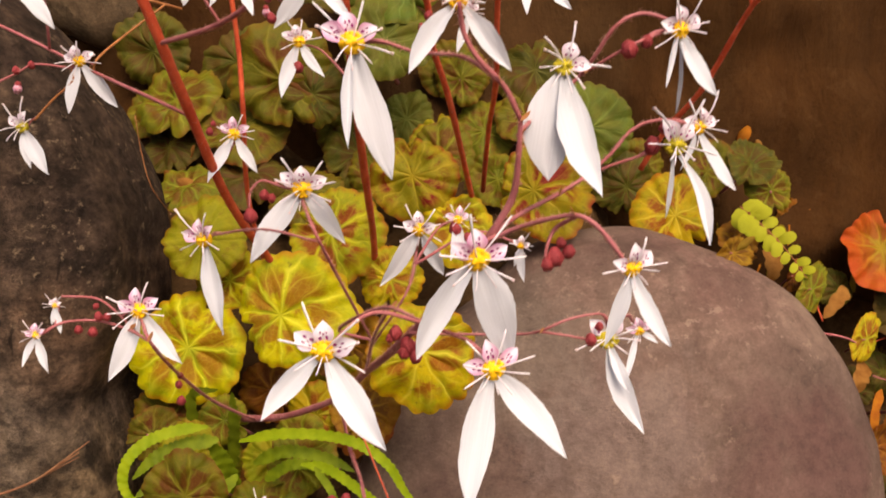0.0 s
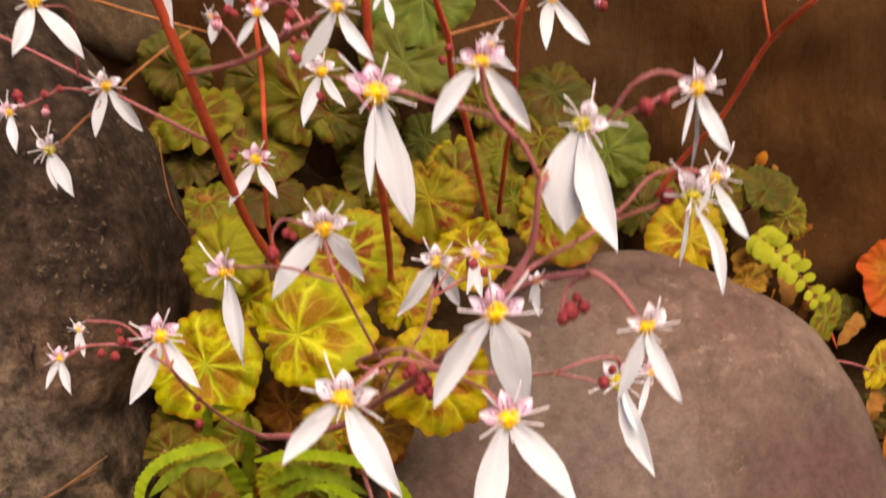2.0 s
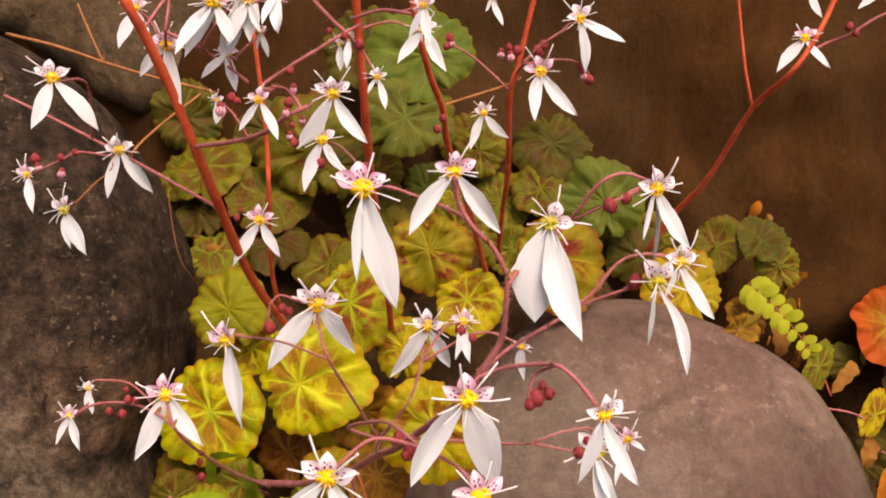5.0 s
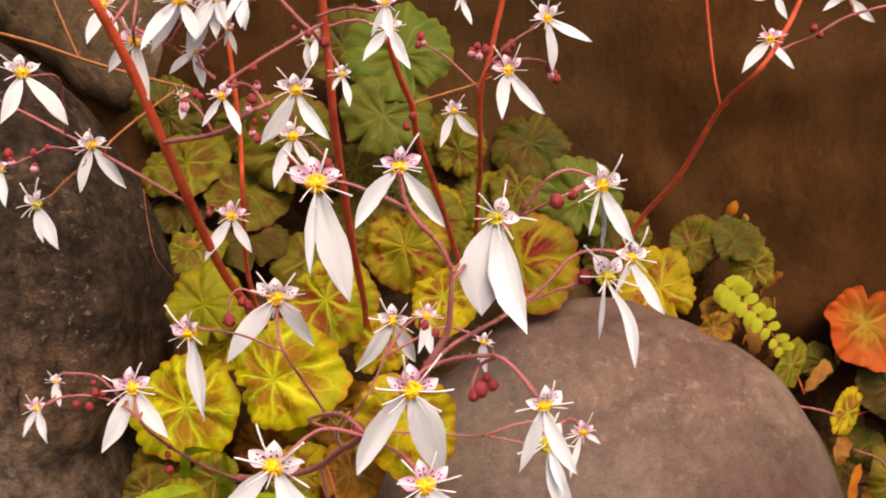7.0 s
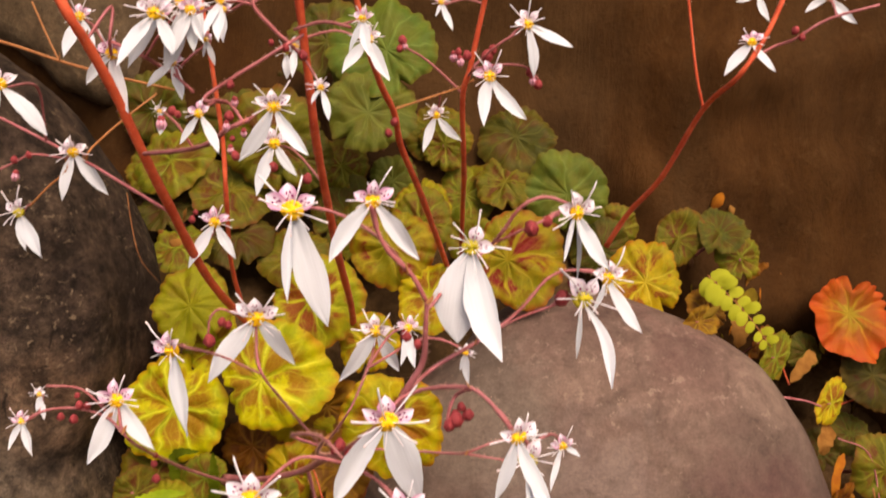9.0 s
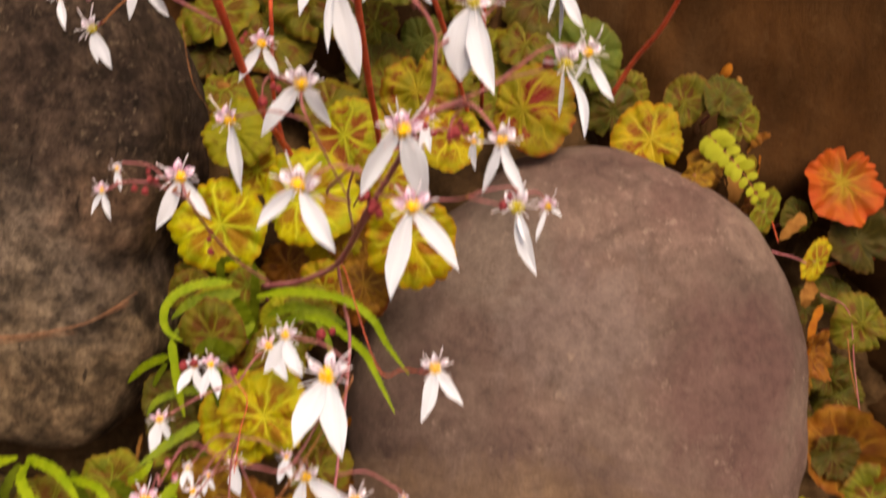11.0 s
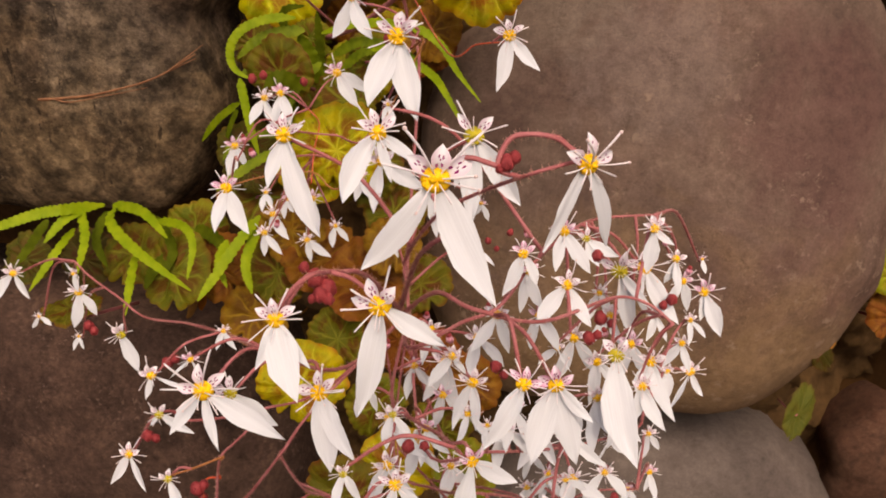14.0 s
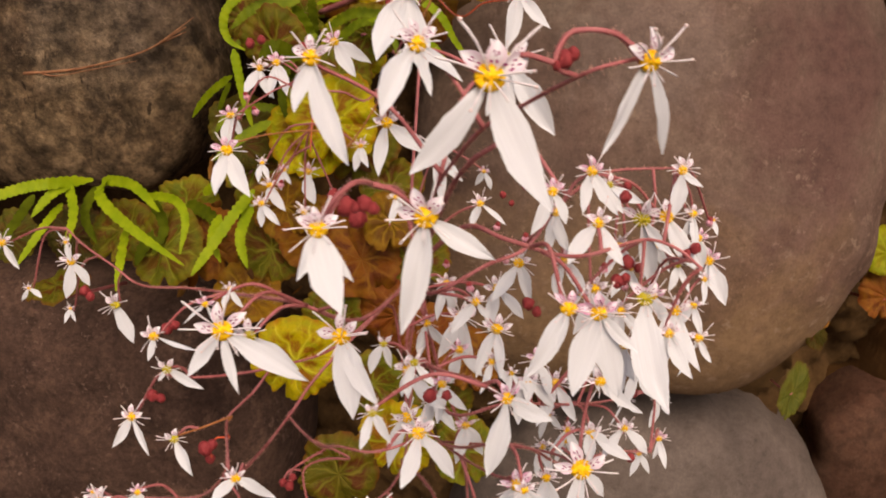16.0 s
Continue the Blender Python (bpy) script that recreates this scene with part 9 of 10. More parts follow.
leaf(back_plant, (0.0138, 0.0599, 0.013), (66, 12, 1), 0.0209, LEAF_VARIED, base=(0.0178, 0.0999, -0.017), spin=200, ecc=0.1)
leaf(back_plant, (0.1227, 0.0849, -0.012), (60, -14, 1), 0.0159, LEAF_DARK_SHADED, base=(0.1267, 0.1249, -0.042), spin=20, ecc=0.1)
leaf(tall_plant, (-0.1583, 0.1489, 0.0978), (50, 10, 1), 0.0239, LEAF_GREEN, base=(-0.1543, 0.1889, 0.0678), spin=30, ecc=0.1)
leaf(tall_plant, (0.0013, 0.0989, 0.0631), (68, -8, 1), 0.0228, LEAF_GREEN, base=(0.0053, 0.1389, 0.0331), spin=-30, ecc=0.1)
leaf(tall_plant, (-0.0177, 0.1339, 0.1059), (66, 6, 2), 0.0211, LEAF_GREEN, base=(-0.0137, 0.1739, 0.0759), spin=40, ecc=0.1)
leaf(back_plant, (-0.0096, 0.0799, 0.0269), (70, -8, 2), 0.0191, LEAF_COOL, base=(-0.0056, 0.1199, -0.0031), spin=-60, ecc=0.1)
leaf(tall_plant, (-0.0216, 0.1389, 0.0894), (62, -6, 2), 0.0234, LEAF_GREEN, base=(-0.0176, 0.1789, 0.0594), spin=110, ecc=0.1)
leaf(tall_plant, (0.0604, 0.1339, 0.0572), (68, 10, 2), 0.0179, LEAF_GREEN, base=(0.0644, 0.1739, 0.0272), spin=10, ecc=0.1)
leaf(tall_plant, (-0.0807, -0.0661, -0.0507), (62, -12, 1), 0.0172, LEAF_LIME, base=(-0.0767, -0.0261, -0.0807), spin=40, ecc=0.06)
leaf(tall_plant, (-0.1015, -0.0591, -0.043), (70, 14, 1), 0.0147, LEAF_GREEN, base=(-0.0975, -0.0191, -0.073), spin=-50, ecc=0.06)
leaf(tall_plant, (-0.0387, -0.0661, -0.0527), (66, 6, 1), 0.0151, LEAF_LIME, base=(-0.0347, -0.0261, -0.0827), spin=110, ecc=0.06)
leaf(tall_plant, (-0.0288, -0.0511, -0.0504), (58, -8, 1), 0.0149, LEAF_GREEN, base=(-0.0248, -0.0111, -0.0804), spin=-20, ecc=0.06)
leaf(tall_plant, (-0.0711, -0.0361, -0.046), (64, 10, 1), 0.0139, LEAF_GREEN, base=(-0.0671, 0.0039, -0.076), spin=80, ecc=0.06)
leaf(low_plant, (-0.0545, 0.1172, 0.0461), (69, -2, 5), 0.0248, LEAF, base=(-0.0467, 0.1672, 0.0161), spin=-11)
leaf(low_plant, (-0.086, 0.1163, -0.0045), (71, -4, 5), 0.0194, LEAF_BROWN, base=(-0.0779, 0.1663, -0.0345), spin=-14)
leaf(low_plant, (-0.023, 0.1002, -0.0034), (60, 9, 5), 0.0171, LEAF_BROWN, base=(-0.0206, 0.1502, -0.0334), spin=4)
leaf(low_plant, (-0.0886, 0.1391, 0.0812), (79, 8, 5), 0.0190, LEAF_GREEN, base=(-0.0792, 0.1891, 0.0512), spin=-11)
leaf(low_plant, (-0.111, 0.1271, 0.0278), (60, -7, 5), 0.0162, LEAF_DARK_SHADED, base=(-0.0992, 0.1771, -0.0022), spin=-26)
leaf(low_plant, (-0.0698, 0.0549, -0.066), (73, 8, 7), 0.0249, LEAF, base=(-0.0565, 0.1049, -0.096), spin=-20)
leaf(low_plant, (-0.0687, 0.1273, 0.0358), (59, -13, 7), 0.0264, LEAF, base=(-0.0548, 0.1773, 0.0058), spin=38)
leaf(low_plant, (-0.1521, 0.0938, -0.0225), (49, -13, 7), 0.0238, LEAF_GREEN, base=(-0.1568, 0.1438, -0.0525), spin=-10)
leaf(low_plant, (-0.1309, 0.1066, -0.0252), (66, 1, 7), 0.0227, LEAF_BROWN, base=(-0.1246, 0.1566, -0.0552), spin=35)
leaf(low_plant, (-0.0415, 0.1033, -0.0299), (46, 10, 7), 0.0254, LEAF_BROWN, base=(-0.034, 0.1533, -0.0599), spin=40)
leaf(low_plant, (-0.1811, 0.1041, -0.0187), (51, -3, 7), 0.0194, LEAF_GREEN, base=(-0.169, 0.1541, -0.0487), spin=-29)
leaf(low_plant, (-0.1489, 0.1234, -0.0128), (63, 8, 7), 0.0199, LEAF_GREEN, base=(-0.1606, 0.1734, -0.0428), spin=-33)
leaf(low_plant, (-0.107, 0.1309, 0.0107), (57, 13, 7), 0.0211, LEAF_GREEN, base=(-0.109, 0.1809, -0.0193), spin=-35)
leaf(low_plant, (-0.1214, 0.152, 0.0294), (52, 15, 7), 0.0199, LEAF_DARK_SHADED, base=(-0.1148, 0.202, -0.0006), spin=-18)
leaf(low_plant, (-0.0954, 0.109, -0.0286), (50, 14, 7), 0.0211, LEAF_GREEN, base=(-0.0974, 0.159, -0.0586), spin=4)
leaf(low_plant, (-0.0699, 0.1153, -0.0235), (50, 11, 7), 0.0227, LEAF_BROWN, base=(-0.0776, 0.1653, -0.0535), spin=28)
leaf(low_plant, (-0.0464, 0.1445, 0.0207), (58, -9, 7), 0.0227, LEAF_GREEN, base=(-0.0368, 0.1945, -0.0093), spin=-33)
leaf(low_plant, (-0.0586, 0.1549, 0.0604), (49, 10, 7), 0.0190, LEAF_GREEN, base=(-0.0567, 0.2049, 0.0304), spin=-38)
leaf(low_plant, (-0.0438, 0.1679, 0.0793), (72, 11, 7), 0.0174, LEAF_GREEN, base=(-0.0297, 0.2179, 0.0493), spin=-34)
leaf(low_plant, (-0.0293, 0.1349, 0.0009), (51, 10, 7), 0.0194, LEAF_GREEN, base=(-0.0287, 0.1849, -0.0291), spin=-39)
leaf(low_plant, (-0.0213, 0.0894, -0.0576), (72, 4, 7), 0.0206, LEAF_BROWN, base=(-0.0222, 0.1394, -0.0876), spin=27)
leaf(low_plant, (-0.01, 0.1069, -0.0305), (46, -8, 7), 0.0190, LEAF_GREEN, base=(-0.01, 0.1569, -0.0605), spin=22)
leaf(low_plant, (-0.0304, 0.0611, -0.0837), (70, 13, 7), 0.0186, LEAF_GREEN, base=(-0.0269, 0.1111, -0.1137), spin=13)
leaf(low_plant, (-0.0006, 0.0772, -0.0628), (62, -7, 7), 0.0186, LEAF_BROWN, base=(0.0061, 0.1272, -0.0928), spin=-6)
leaf(low_plant, (0.0081, 0.0514, -0.0883), (68, 10, 7), 0.0182, LEAF_GREEN, base=(0.0201, 0.1014, -0.1183), spin=-5)
leaf(low_plant, (-0.1072, 0.0944, -0.0507), (46, 10, 7), 0.0194, LEAF_BROWN, base=(-0.112, 0.1444, -0.0807), spin=-27)
leaf(low_plant, (-0.2501, 0.1033, -0.0252), (54, -8, 7), 0.0166, LEAF_DARK_SHADED, base=(-0.2628, 0.1533, -0.0552), spin=27)
leaf(low_plant, (-0.2139, 0.1074, -0.0258), (56, -2, 7), 0.0182, LEAF_DARK_SHADED, base=(-0.2247, 0.1574, -0.0558), spin=-25)
leaf(low_plant, (-0.0559, 0.0854, -0.057), (56, -13, 7), 0.0190, LEAF_GREEN, base=(-0.0479, 0.1354, -0.087), spin=11)
leaf(low_plant, (-0.0424, 0.0198, -0.1112), (67, -11, 7), 0.0222, LEAF_GREEN, base=(-0.0563, 0.0698, -0.1412), spin=15)
leaf(low_plant, (0.0236, 0.0497, -0.0551), (59, -4, 7), 0.0174, LEAF_BROWN, base=(0.0226, 0.0997, -0.0851), spin=-3)
leaf(low_plant, (0.0227, 0.0259, -0.095), (48, -3, 7), 0.0180, LEAF_GREEN, base=(0.0081, 0.0759, -0.125), spin=10)
leaf(low_plant, (-0.0137, 0.0322, -0.0965), (68, -11, 7), 0.0208, LEAF, base=(-0.009, 0.0822, -0.1265), spin=-29)
leaf(low_plant, (-0.2168, 0.0843, -0.0445), (-1, -7, 7), 0.0194, LEAF_GREEN, base=(-0.205, 0.1343, -0.0745), spin=-16)
leaf(red_plant, (-0.0213, -0.0148, 0.0553), (64, 4, 5), 0.0313, LEAF_RED, cup=0.32, base=(-0.0313, 0.0352, 0.0253), spin=170, ecc=0.1)
leaf(red_plant, (-0.0036, -0.0271, 0.0117), (66, -8, 5), 0.0269, LEAF_DARK_SHADED, base=(-0.0022, 0.0229, -0.0183), spin=33)
leaf(red_plant, (-0.0013, -0.0608, -0.0467), (67, 8, 5), 0.0247, LEAF_GREEN, base=(-0.0121, -0.0108, -0.0767), spin=60)
leaf(red_plant, (-0.0231, -0.1156, -0.1269), (55, -16, 5), 0.0334, LEAF_BROWN, cup=0.35, base=(-0.031, -0.0656, -0.1569), spin=-9)
leaf(red_plant, (-0.0335, -0.131, -0.1228), (73, -15, 5), 0.0188, LEAF_DARK_SHADED, cup=0.3, base=(-0.0421, -0.081, -0.1528), spin=-39)
leaf(red_plant, (-0.0492, -0.0959, -0.0578), (61, 66, 5), 0.0204, LEAF_BROWN, base=(-0.055, -0.0459, -0.0878), spin=-21)
leaf(red_plant, (-0.0438, -0.0558, 0.0017), (66, 55, 5), 0.0120, LEAF, squash=1.7, base=(-0.0323, -0.0058, -0.0283), spin=15)
leaf(red_plant, (-0.0047, -0.144, -0.1479), (71, 1, 5), 0.0248, LEAF_GREEN, base=(-0.0083, -0.094, -0.1779), spin=-9)
leaf(red_plant, (-0.0364, -0.1448, -0.1709), (78, 0, 5), 0.0147, LEAF_GREEN, base=(-0.0321, -0.0948, -0.2009), spin=15)
leaf(red_plant, (-0.057, -0.1681, -0.1592), (48, -9, 7), 0.0187, LEAF_LIME, base=(-0.0691, -0.1181, -0.1892), spin=10)
leaf(red_plant, (-0.0524, -0.1747, -0.1914), (60, 11, 7), 0.0182, LEAF_BROWN, base=(-0.0551, -0.1247, -0.2214), spin=-10)
leaf(red_plant, (-0.1234, -0.2381, -0.2306), (60, 37, 8), 0.0106, LEAF_COOL, squash=2.0, base=(-0.1215, -0.1881, -0.2606), spin=8)
leaf(red_plant, (-0.1114, -0.1917, -0.2151), (62, 32, 8), 0.0104, LEAF_DARK_SHADED, base=(-0.1228, -0.1417, -0.2451), spin=19)
leaf(red_plant, (-0.047, -0.1508, -0.1942), (70, -2, 7), 0.0186, LEAF_BROWN, base=(-0.0376, -0.1008, -0.2242), spin=-13)
leaf(red_plant, (-0.0002, -0.0457, -0.118), (68, -12, 5), 0.0234, LEAF_DARK_SHADED, base=(-0.0077, 0.0043, -0.148), spin=-30)
leaf(red_plant, (-0.026, -0.0601, -0.1496), (55, -9, 5), 0.0211, LEAF_DARK_SHADED, base=(-0.0173, -0.0101, -0.1796), spin=-27)
leaf(red_plant, (-0.1059, -0.2059, -0.2033), (64, 35, 7), 0.0096, LEAF_DARK_SHADED, squash=1.6, base=(-0.0935, -0.1559, -0.2333), spin=60)
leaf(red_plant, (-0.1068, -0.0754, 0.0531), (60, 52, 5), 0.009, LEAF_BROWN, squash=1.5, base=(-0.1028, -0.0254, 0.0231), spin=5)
leaf(red_plant, (-0.0512, -0.0202, 0.0252), (72, 18, 5), 0.0145, LEAF_DARK_SHADED, base=(-0.0654, 0.0298, -0.0048), spin=12)
leaf(red_plant, (-0.0428, -0.0451, -0.0398), (66, -22, 5), 0.0154, LEAF_DARK_SHADED, base=(-0.0445, 0.0049, -0.0698), spin=2)
leaf(red_plant, (-0.0145, -0.0299, -0.0341), (44, -1, 5), 0.0174, LEAF_DARK_SHADED, base=(-0.0084, 0.0201, -0.0641), spin=16)
leaf(red_plant, (-0.0163, -0.0642, -0.0936), (84, 0, 5), 0.0199, LEAF_DARK_SHADED, base=(-0.0099, -0.0142, -0.1236), spin=-37)
leaf(red_plant, (-0.042, -0.0788, -0.098), (63, 58, 5), 0.0116, LEAF_BROWN, base=(-0.0319, -0.0288, -0.128), spin=3)
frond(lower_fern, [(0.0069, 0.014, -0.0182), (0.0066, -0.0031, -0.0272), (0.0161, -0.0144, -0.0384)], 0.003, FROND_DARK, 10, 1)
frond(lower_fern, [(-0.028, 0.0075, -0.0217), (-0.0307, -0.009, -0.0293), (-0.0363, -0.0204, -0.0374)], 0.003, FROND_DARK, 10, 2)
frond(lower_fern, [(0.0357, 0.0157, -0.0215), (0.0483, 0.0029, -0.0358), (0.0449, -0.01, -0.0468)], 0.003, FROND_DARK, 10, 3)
frond(lower_fern, [(0.0833, 0.0012, -0.0263), (0.0831, -0.0139, -0.032), (0.0901, -0.0243, -0.0412)], 0.0026, FROND, 12, 4)
frond(strap_fern, [(0.0204, -0.0441, 0.0006), (0.0116, -0.0614, -0.0068), (0.0078, -0.0744, -0.0181)], 0.0026, FROND_OLIVE, 12, 5)
frond(strap_fern, [(0.0329, -0.0443, -0.0023), (0.047, -0.048, 0.0082), (0.0631, -0.052, 0.008)], 0.0026, FROND_OLIVE, 12, 6)
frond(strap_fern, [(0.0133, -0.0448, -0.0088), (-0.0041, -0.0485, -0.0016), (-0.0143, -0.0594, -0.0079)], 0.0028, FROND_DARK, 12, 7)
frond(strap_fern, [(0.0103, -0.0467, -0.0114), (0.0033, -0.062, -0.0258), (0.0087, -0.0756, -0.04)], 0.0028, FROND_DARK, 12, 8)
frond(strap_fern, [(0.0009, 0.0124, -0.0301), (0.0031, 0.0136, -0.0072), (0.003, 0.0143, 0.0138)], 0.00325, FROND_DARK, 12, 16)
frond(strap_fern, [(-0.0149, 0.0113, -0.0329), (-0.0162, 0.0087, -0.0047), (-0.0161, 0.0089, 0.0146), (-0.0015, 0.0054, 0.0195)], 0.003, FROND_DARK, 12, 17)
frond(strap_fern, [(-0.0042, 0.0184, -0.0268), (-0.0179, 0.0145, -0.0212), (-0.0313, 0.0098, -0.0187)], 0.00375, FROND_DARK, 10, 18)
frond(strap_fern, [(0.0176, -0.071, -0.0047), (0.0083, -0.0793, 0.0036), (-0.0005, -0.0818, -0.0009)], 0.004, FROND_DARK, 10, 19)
frond(strap_fern, [(0.0118, -0.1115, -0.0241), (0.0017, -0.1243, -0.0272), (-0.0102, -0.1386, -0.0339)], 0.0025, FROND_OLIVE, 10, 22)
frond(strap_fern, [(0.0216, -0.0417, 0.0162), (0.0414, -0.0467, 0.0227), (0.0635, -0.0517, 0.0247), (0.0792, -0.0567, 0.023), (0.0915, -0.0597, 0.0149), (0.0994, -0.0617, 0.002), (0.1119, -0.0647, -0.0133)], 0.00247, FROND, 30, 9)
frond(strap_fern, [(0.0515, -0.0517, 0.0105), (0.0646, -0.0567, 0.011), (0.0782, -0.0667, 0.0079), (0.0899, -0.0767, 0.0036), (0.0971, -0.0867, -0.0023), (0.1088, -0.0967, -0.0185)], 0.00225, FROND, 26, 10)
frond(strap_fern, [(0.0582, -0.0547, 0.011), (0.0677, -0.0647, 0.0026), (0.0711, -0.0717, -0.011)], 0.00174, FROND_OLIVE, 14, 11)
frond(strap_fern, [(0.0096, -0.0467, 0.0261), (-0.0024, -0.0517, 0.0269), (-0.0143, -0.0567, 0.0241), (-0.0217, -0.0617, 0.0179), (-0.0237, -0.0647, 0.0095), (-0.0207, -0.0667, 0.0026), (-0.0129, -0.0667, -0.0023)], 0.00263, FROND, 28, 12)
frond(strap_fern, [(0.0133, -0.0447, 0.0187), (-0.0004, -0.0497, 0.0185), (-0.0125, -0.0547, 0.015), (-0.0217, -0.0597, 0.007)], 0.00327, FROND_OLIVE, 18, 13)
frond(strap_fern, [(0.0091, -0.0427, 0.0072), (-0.0044, -0.0487, 0.0059), (-0.0148, -0.0547, 0.0015), (-0.0217, -0.0597, -0.0024)], 0.003, FROND_OLIVE, 18, 14)
frond(strap_fern, [(0.0129, -0.0407, -0.0021), (0.0018, -0.0457, -0.0062), (-0.0092, -0.0507, -0.0098)], 0.00276, FROND_OLIVE, 12, 15)
frond(strap_fern, [(-0.0194, -0.0667, -0.0016), (-0.0171, -0.0707, -0.013), (-0.0143, -0.0747, -0.0271), (-0.0103, -0.0787, -0.0425)], 0.00249, FROND, 20, 20)
frond(strap_fern, [(-0.0304, -0.0467, -0.0235), (-0.0481, -0.0337, -0.0366), (-0.0614, -0.0247, -0.0489), (-0.0716, -0.0187, -0.0606)], 0.0025, FROND, 14, 21)
frond(strap_fern, [(-0.0301, -0.0517, -0.0258), (-0.0377, -0.0467, -0.0367), (-0.0458, -0.0417, -0.0517)], 0.00173, FROND_OLIVE, 10, 36)
frond(strap_fern, [(0.0161, -0.0347, -0.0157), (0.0134, -0.0387, 0.002), (0.008, -0.0427, 0.0173)], 0.00433, FROND_OLIVE, 12, 37)
frond(strap_fern, [(0.0266, -0.0387, 0.0032), (0.0433, -0.0427, 0.0118), (0.0625, -0.0467, 0.0104), (0.0754, -0.0507, 0.0063)], 0.003, FROND_OLIVE, 18, 38)
frond(strap_fern, [(0.0009, -0.0567, -0.0393), (-0.0143, -0.0617, -0.0363), (-0.0297, -0.0667, -0.0408), (-0.0352, -0.0717, -0.0485)], 0.00242, FROND_OLIVE, 16, 39)
frond(lower_fern, [(0.0078, 0.0115, -0.0127), (-0.004, -0.0091, -0.0056), (-0.0159, -0.0163, -0.0052), (-0.0302, -0.0253, -0.0076), (-0.0445, -0.0299, -0.0106)], 0.0032, FROND, 24, 23)
frond(lower_fern, [(0.0024, 0.0011, -0.0093), (-0.0038, -0.0122, -0.0108), (-0.0108, -0.0237, -0.0187)], 0.00288, FROND, 12, 24)
frond(lower_fern, [(-0.0007, 0.0008, -0.0092), (0.0087, -0.0154, -0.0189), (0.0107, -0.0343, -0.0313)], 0.00288, FROND, 12, 25)
frond(lower_fern, [(-0.0033, -0.0055, -0.0193), (-0.0046, -0.026, -0.024), (-0.0146, -0.0417, -0.0385)], 0.0025, FROND, 12, 26)
frond(lower_fern, [(0.0141, 0.0119, -0.0134), (0.0228, -0.0099, -0.0126), (0.044, -0.0244, -0.0217), (0.075, -0.0354, -0.037)], 0.00325, FROND, 22, 27)
frond(lower_fern, [(0.0125, 0.012, -0.0128), (0.0397, -0.0046, -0.0072), (0.059, -0.0186, -0.0151)], 0.003, FROND, 14, 28)
frond(lower_fern, [(0.0428, 0.0021, -0.0162), (0.0627, -0.0061, -0.0146), (0.0706, -0.0151, -0.0215), (0.0706, -0.0286, -0.0344)], 0.0025, FROND, 16, 29)
frond(lower_fern, [(0.0327, -0.0077, -0.0307), (0.0402, -0.0321, -0.0339), (0.0431, -0.05, -0.045)], 0.00275, FROND, 12, 30)
frond(lower_fern, [(0.1046, 0.0018, -0.0102), (0.0968, -0.0157, -0.0183), (0.0864, -0.0311, -0.0321), (0.0811, -0.0417, -0.0389)], 0.003, FROND, 18, 31)
frond(lower_fern, [(0.1034, -0.0022, -0.0167), (0.1017, -0.0205, -0.0273), (0.1077, -0.0324, -0.0388)], 0.003, FROND, 14, 32)
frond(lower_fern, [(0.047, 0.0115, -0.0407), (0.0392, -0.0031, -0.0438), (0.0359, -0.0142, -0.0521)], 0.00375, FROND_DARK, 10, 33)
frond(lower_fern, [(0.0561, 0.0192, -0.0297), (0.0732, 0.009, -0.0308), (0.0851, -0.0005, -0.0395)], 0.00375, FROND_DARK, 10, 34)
frond(lower_fern, [(0.0776, -0.0029, -0.0123), (0.0887, -0.0068, -0.0016), (0.0928, -0.0033, 0.0035)], 0.00225, FROND, 10, 35)


# small fern: a rachis with paired leaflets
def leaflet_mesh():
    """A blunt wedge of a leaflet, unit length along +y, narrow at its foot and toothed at its outer edge."""
    bm, up, down = bmesh.new(), [], []
    for i in range(9):
        t = i / 8
        half = 0.36 * math.sin(math.pi * (0.10 + 0.76 * t)) ** 0.55 * (1 + 0.07 * math.sin(16 * t))
        row = [(s * half, t - 0.10 * s * s * t, 0.10 * math.sin(3 * t) + 0.18 * abs(s) - 0.16 * s * s) for s in (-1, -0.5, 0, 0.5, 1)]
        up.append(row)
        down.append([(x, y, z - 0.03) for x, y, z in row])
    grid(bm, up)
    grid(bm, down, True)
    return mesh_of("leaflet", bm, FROND_PALE)


LEAFLET = leaflet_mesh()


def sprig(plant, pts, size, pairs):
    line = spline(pts, 8)
    stem(plant, pts, 0.0005, 0.0003, STEM_TAN, 0, "rachis")
    rng = random.Random(77)
    n = len(line) - 1
    ref = Vector((0.0, -0.93, 0.36))
    for i in range(pairs):
        t = (i + 0.5) / pairs
        k = int(t * n)
        d = (line[min(k + 1, n)] - line[k]).normalized()
        side = d.cross(ref).normalized()
        up = side.cross(d).normalized()
        for s in (-1, 1):
            ahead = (side * s * 0.90 + d * rng.uniform(0.30, 0.55) + up * rng.uniform(-0.35, 0.30)).normalized()
            across = ahead.cross(up).normalized()
            m = Matrix((across, ahead, across.cross(ahead))).transposed().to_4x4()
            m.translation = line[k] + ahead * 0.0006
            part("leaflet", LEAFLET, plant, m @ Matrix.Scale(size * (1.05 - 0.52 * t) * rng.uniform(0.88, 1.1), 4))
    part("leaflet", LEAFLET, plant, Matrix.Translation(line[-1]) @ Matrix.Scale(size * 0.5, 4))


BARK = plain_material("brown_twig", (0.203, 0.08625, 0.04), (0.3045, 0.1466, 0.072), 200, 0.7, 0.3)


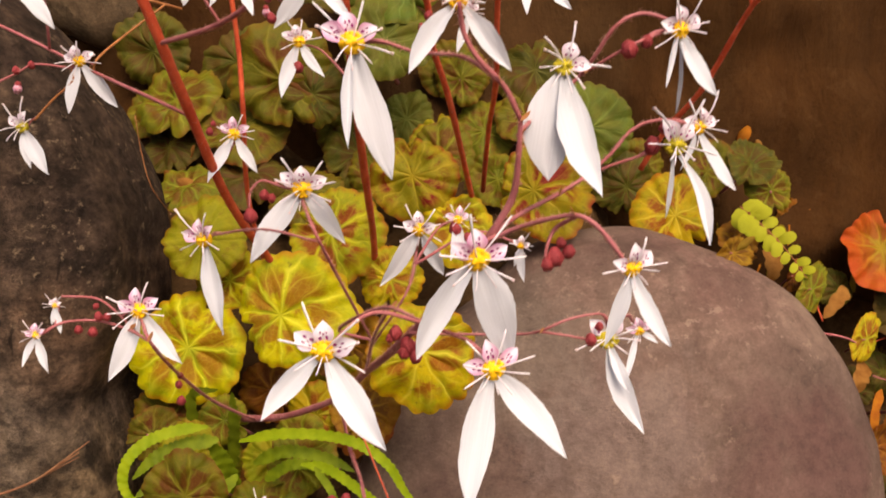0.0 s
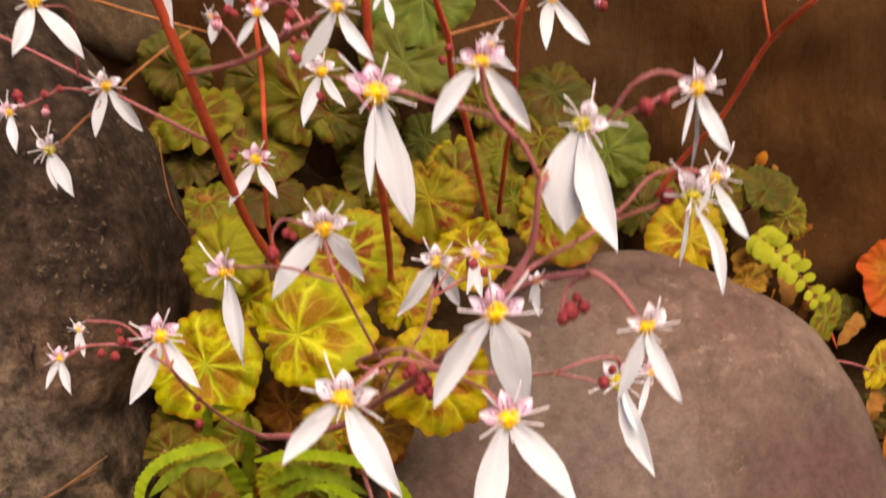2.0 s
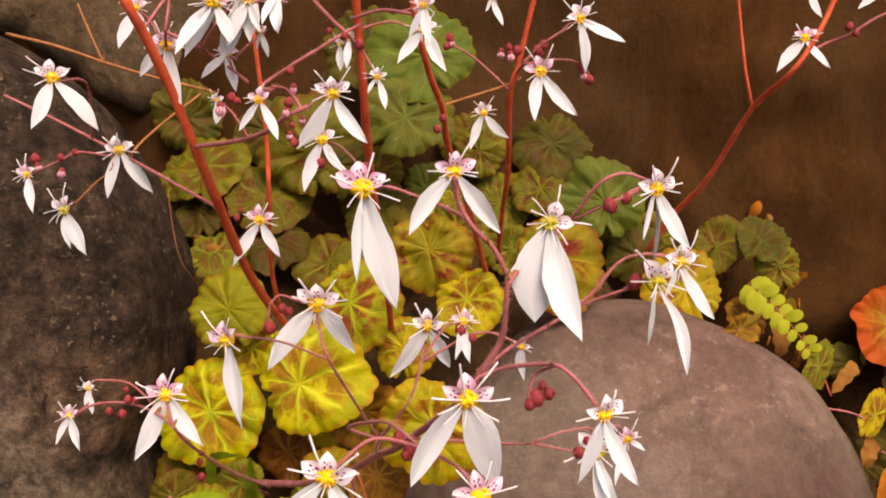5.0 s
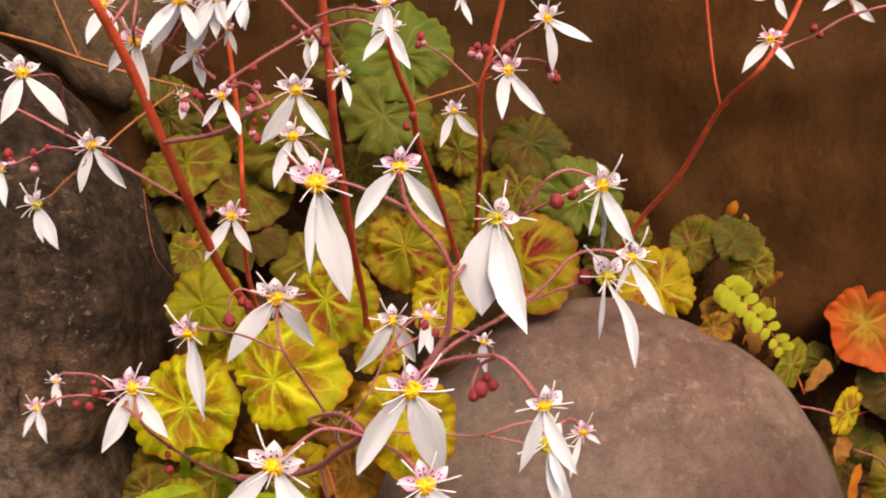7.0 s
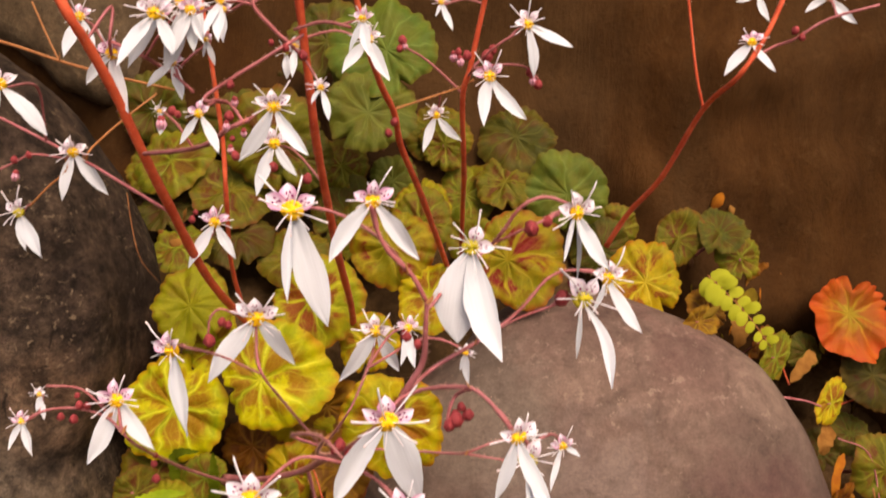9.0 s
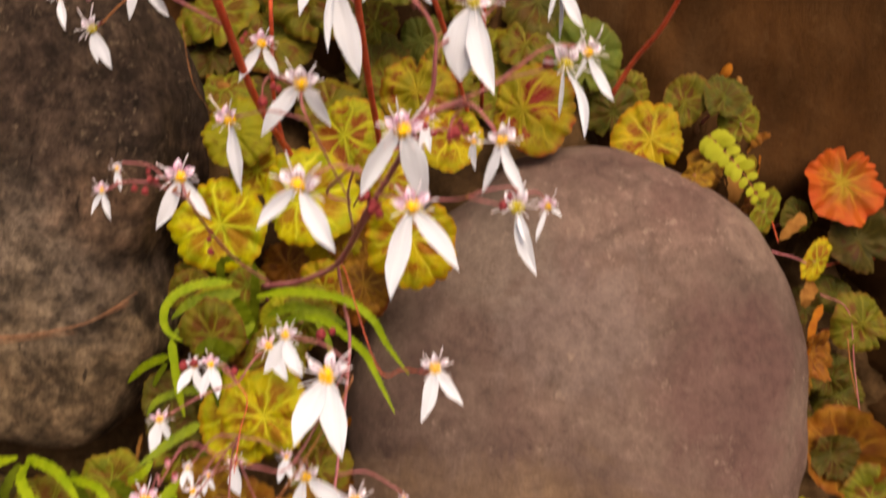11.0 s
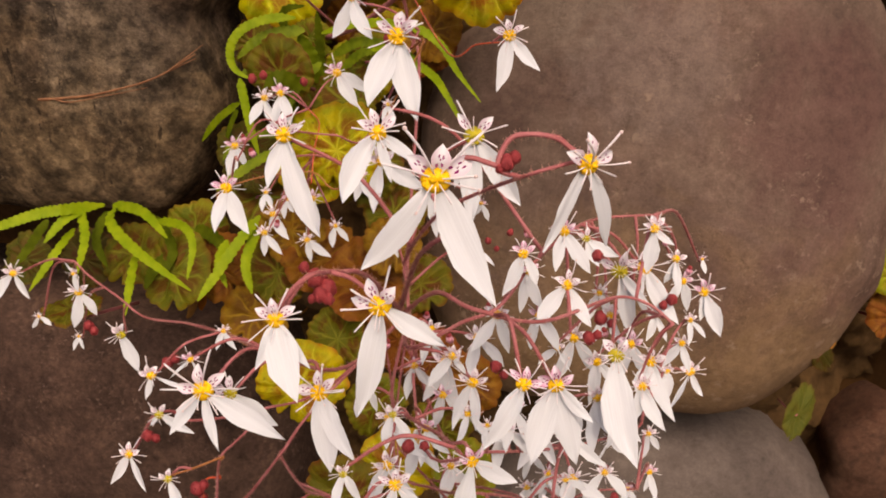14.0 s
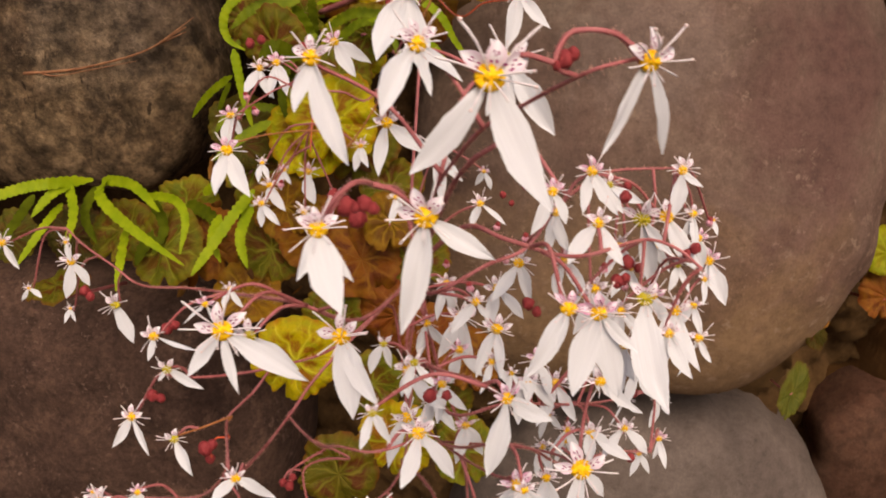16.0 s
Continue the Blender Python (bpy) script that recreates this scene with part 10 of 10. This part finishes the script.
def twig(pts, strands):
    """A dry twig along a line of points; strands: side shoots as (where they leave, the points they run through)."""
    bm = bmesh.new()
    line = spline(pts, 6)
    n = len(line)
    tube(bm, line, [(0.0008 + 0.0003 * math.sin(1.7 * i) ** 2) * (1 - 0.55 * i / n) for i in range(n)], 7)
    for at, run in strands:
        shoot = spline([line[at]] + run, 5)
        tube(bm, shoot, [0.0006 * (1 - 0.7 * i / len(shoot)) for i in range(len(shoot))], 6)
    return tagged(new("twig", mesh_of("twig", bm, BARK)), "thin dry brown twig lying on the dark boulder", "twig")


LITTER = [plain_material("dry_leaf_" + n, a, c, 90, 0.8, 0.1, 0.15, 0.8) for n, a, c in (("tan", (0.32, 0.15, 0.035), (0.19, 0.075, 0.015)), ("orange", (0.42, 0.15, 0.012), (0.28, 0.08, 0.01)), ("dark", (0.07, 0.03, 0.012), (0.12, 0.055, 0.02)), ("olive", (0.30, 0.22, 0.02), (0.20, 0.12, 0.015)))]

def blade(plant, pts, width, mat, seed):
    """A dry, bent leaf seen partly edge-on, along a line of points."""
    ob = frond(plant, pts, width, mat, 3, seed)
    ob.name = ob.data.name = "dry_leaf"
    return ob


def leaf_litter(spots):
    """Dry curled leaf scraps caught between the stones, each a bent, pointed blade."""
    rng = random.Random(31)
    bm = bmesh.new()
    for centre, count, spread in spots:
        for _ in range(count):
            size = rng.uniform(0.006, 0.016)
            p = Vector(centre) + Vector((max(-1.4, min(1.4, rng.gauss(0, 1))) * spread, rng.uniform(-0.005, 0.05), max(-1.8, min(1.8, rng.gauss(0, 1))) * spread))
            lean = (rng.uniform(20, 120), rng.uniform(-60, 60), rng.uniform(0, 360))
            if p.x > 0.2:
                # caught on the bank
                p.y, lean = bank_depth(p.x, p.z) - 0.004, (90 + rng.uniform(-25, 25), rng.uniform(-25, 25), rng.uniform(0, 360))
            m = Matrix.Translation(p) @ pose(0, 0, 0, *lean)
            curl, wide, mat = rng.uniform(0.2, 1.6), rng.uniform(0.2, 0.45), rng.choice((0, 0, 0, 1, 3, 2, 2))
            up, down = [], []
            for i in range(7):
                t = i / 6
                half = wide * math.sin(math.pi * (0.04 + 0.92 * t)) ** 0.8
                row = []
                for q in (-1, -0.5, 0, 0.5, 1):
                    row.append(m @ (Vector((q * half, t - 0.5, curl * (0.5 * q * q * half + 0.35 * (t - 0.5) ** 2) + 0.04 * rng.uniform(-1, 1))) * size))
                up.append(row)
                down.append([p + m.to_3x3() @ Vector((0, 0, -0.0003)) for p in row])
            grid(bm, up, False, mat)
            grid(bm, down, True, mat)
    return tagged(new("leaf_litter", mesh_of("leaf_litter", bm, LITTER)), "dry brown leaf scraps caught between the stones", "leaf litter", "", "stuff")


blade(red_plant, [(-0.0444, -0.0838, -0.0223), (-0.053, -0.0958, -0.0304), (-0.0555, -0.1018, -0.0448), (-0.0538, -0.0958, -0.0691)], 0.00286, LITTER[1], 3)
blade(red_plant, [(-0.1003, -0.0788, 0.0553), (-0.1015, -0.0888, 0.0456), (-0.0954, -0.0858, 0.0316)], 0.00602, LITTER[3], 4)
blade(red_plant, [(-0.051, -0.0338, 0.0308), (-0.0647, -0.0488, 0.0265), (-0.0741, -0.0538, 0.0161)], 0.00498, LITTER[0], 5)
blade(red_plant, [(-0.1176, -0.0588, 0.0662), (-0.1191, -0.0718, 0.0586), (-0.1193, -0.0718, 0.0481)], 0.00579, LITTER[0], 6)
blade(red_plant, [(-0.0422, -0.0538, -0.0164), (-0.0511, -0.0688, -0.0225), (-0.0509, -0.0688, -0.032)], 0.00566, LITTER[0], 7)
blade(red_plant, [(-0.0247, -0.0438, -0.0844), (-0.02, -0.0588, -0.0888), (-0.0086, -0.0588, -0.106)], 0.00685, LITTER[0], 8)
blade(red_plant, [(-0.1071, -0.1838, -0.204), (-0.1048, -0.1988, -0.201), (-0.0964, -0.1988, -0.1941)], 0.00576, LITTER[0], 9)
stem(red_plant, [(-0.0185, -0.0788, -0.0509), (-0.0138, -0.0838, -0.0722), (-0.0061, -0.0888, -0.0958)], 0.0006, 0.0005, STEM_TAN, 0)
stem(red_plant, [(-0.0867, -0.0738, 0.0137), (-0.0632, -0.0638, 0.0061), (-0.0436, -0.0538, -0.005)], 0.0008, 0.0006, STEM_PINK, 0.3)
stem(red_plant, [(-0.1017, -0.0638, 0.0526), (-0.0845, -0.0538, 0.034), (-0.0746, -0.0538, 0.0141)], 0.0007, 0.0006, STEM, 0.3)
sprig(small_fern, [(-0.0392, -0.0525, 0.0217), (-0.0294, -0.0625, 0.0132), (-0.0147, -0.0695, -0.0014), (-0.0013, -0.0755, -0.0192)], 0.0132, 9)
twig([(-0.2754, 0.3392, 0.578), (-0.2493, 0.3437, 0.579), (-0.2261, 0.3440, 0.5835), (-0.2001, 0.3480, 0.5905), (-0.178, 0.3600, 0.6015)], [(2, [(-0.2556, 0.3405, 0.5765), (-0.2309, 0.3420, 0.5807), (-0.2055, 0.3450, 0.5851)]), (20, [(-0.1731, 0.3620, 0.6067)]), (19, [(-0.1787, 0.3610, 0.5985)])])
leaf_litter([
    ((0.258, 0.518, 0.603), 24, 0.03),
    ((0.289, 0.498, 0.52), 36, 0.035),
    ((0.304, 0.459, 0.445), 36, 0.04),
    ((0.205, 0.482, 0.646), 8, 0.02),
    ((0.346, 0.574, 0.564), 14, 0.03),
    ((0.15, 0.529, 0.649), 6, 0.02),
    ((-0.097, 0.428, 0.604), 10, 0.02),
    ((-0.044, 0.416, 0.593), 8, 0.02),
    ((-0.062, 0.30, 0.508), 8, 0.016),
    ((-0.156, 0.277, 0.488), 16, 0.03),
    ((0.197, 0.613, 0.686), 8, 0.03),
    ((-0.156, 0.483, 0.694), 8, 0.02),
])
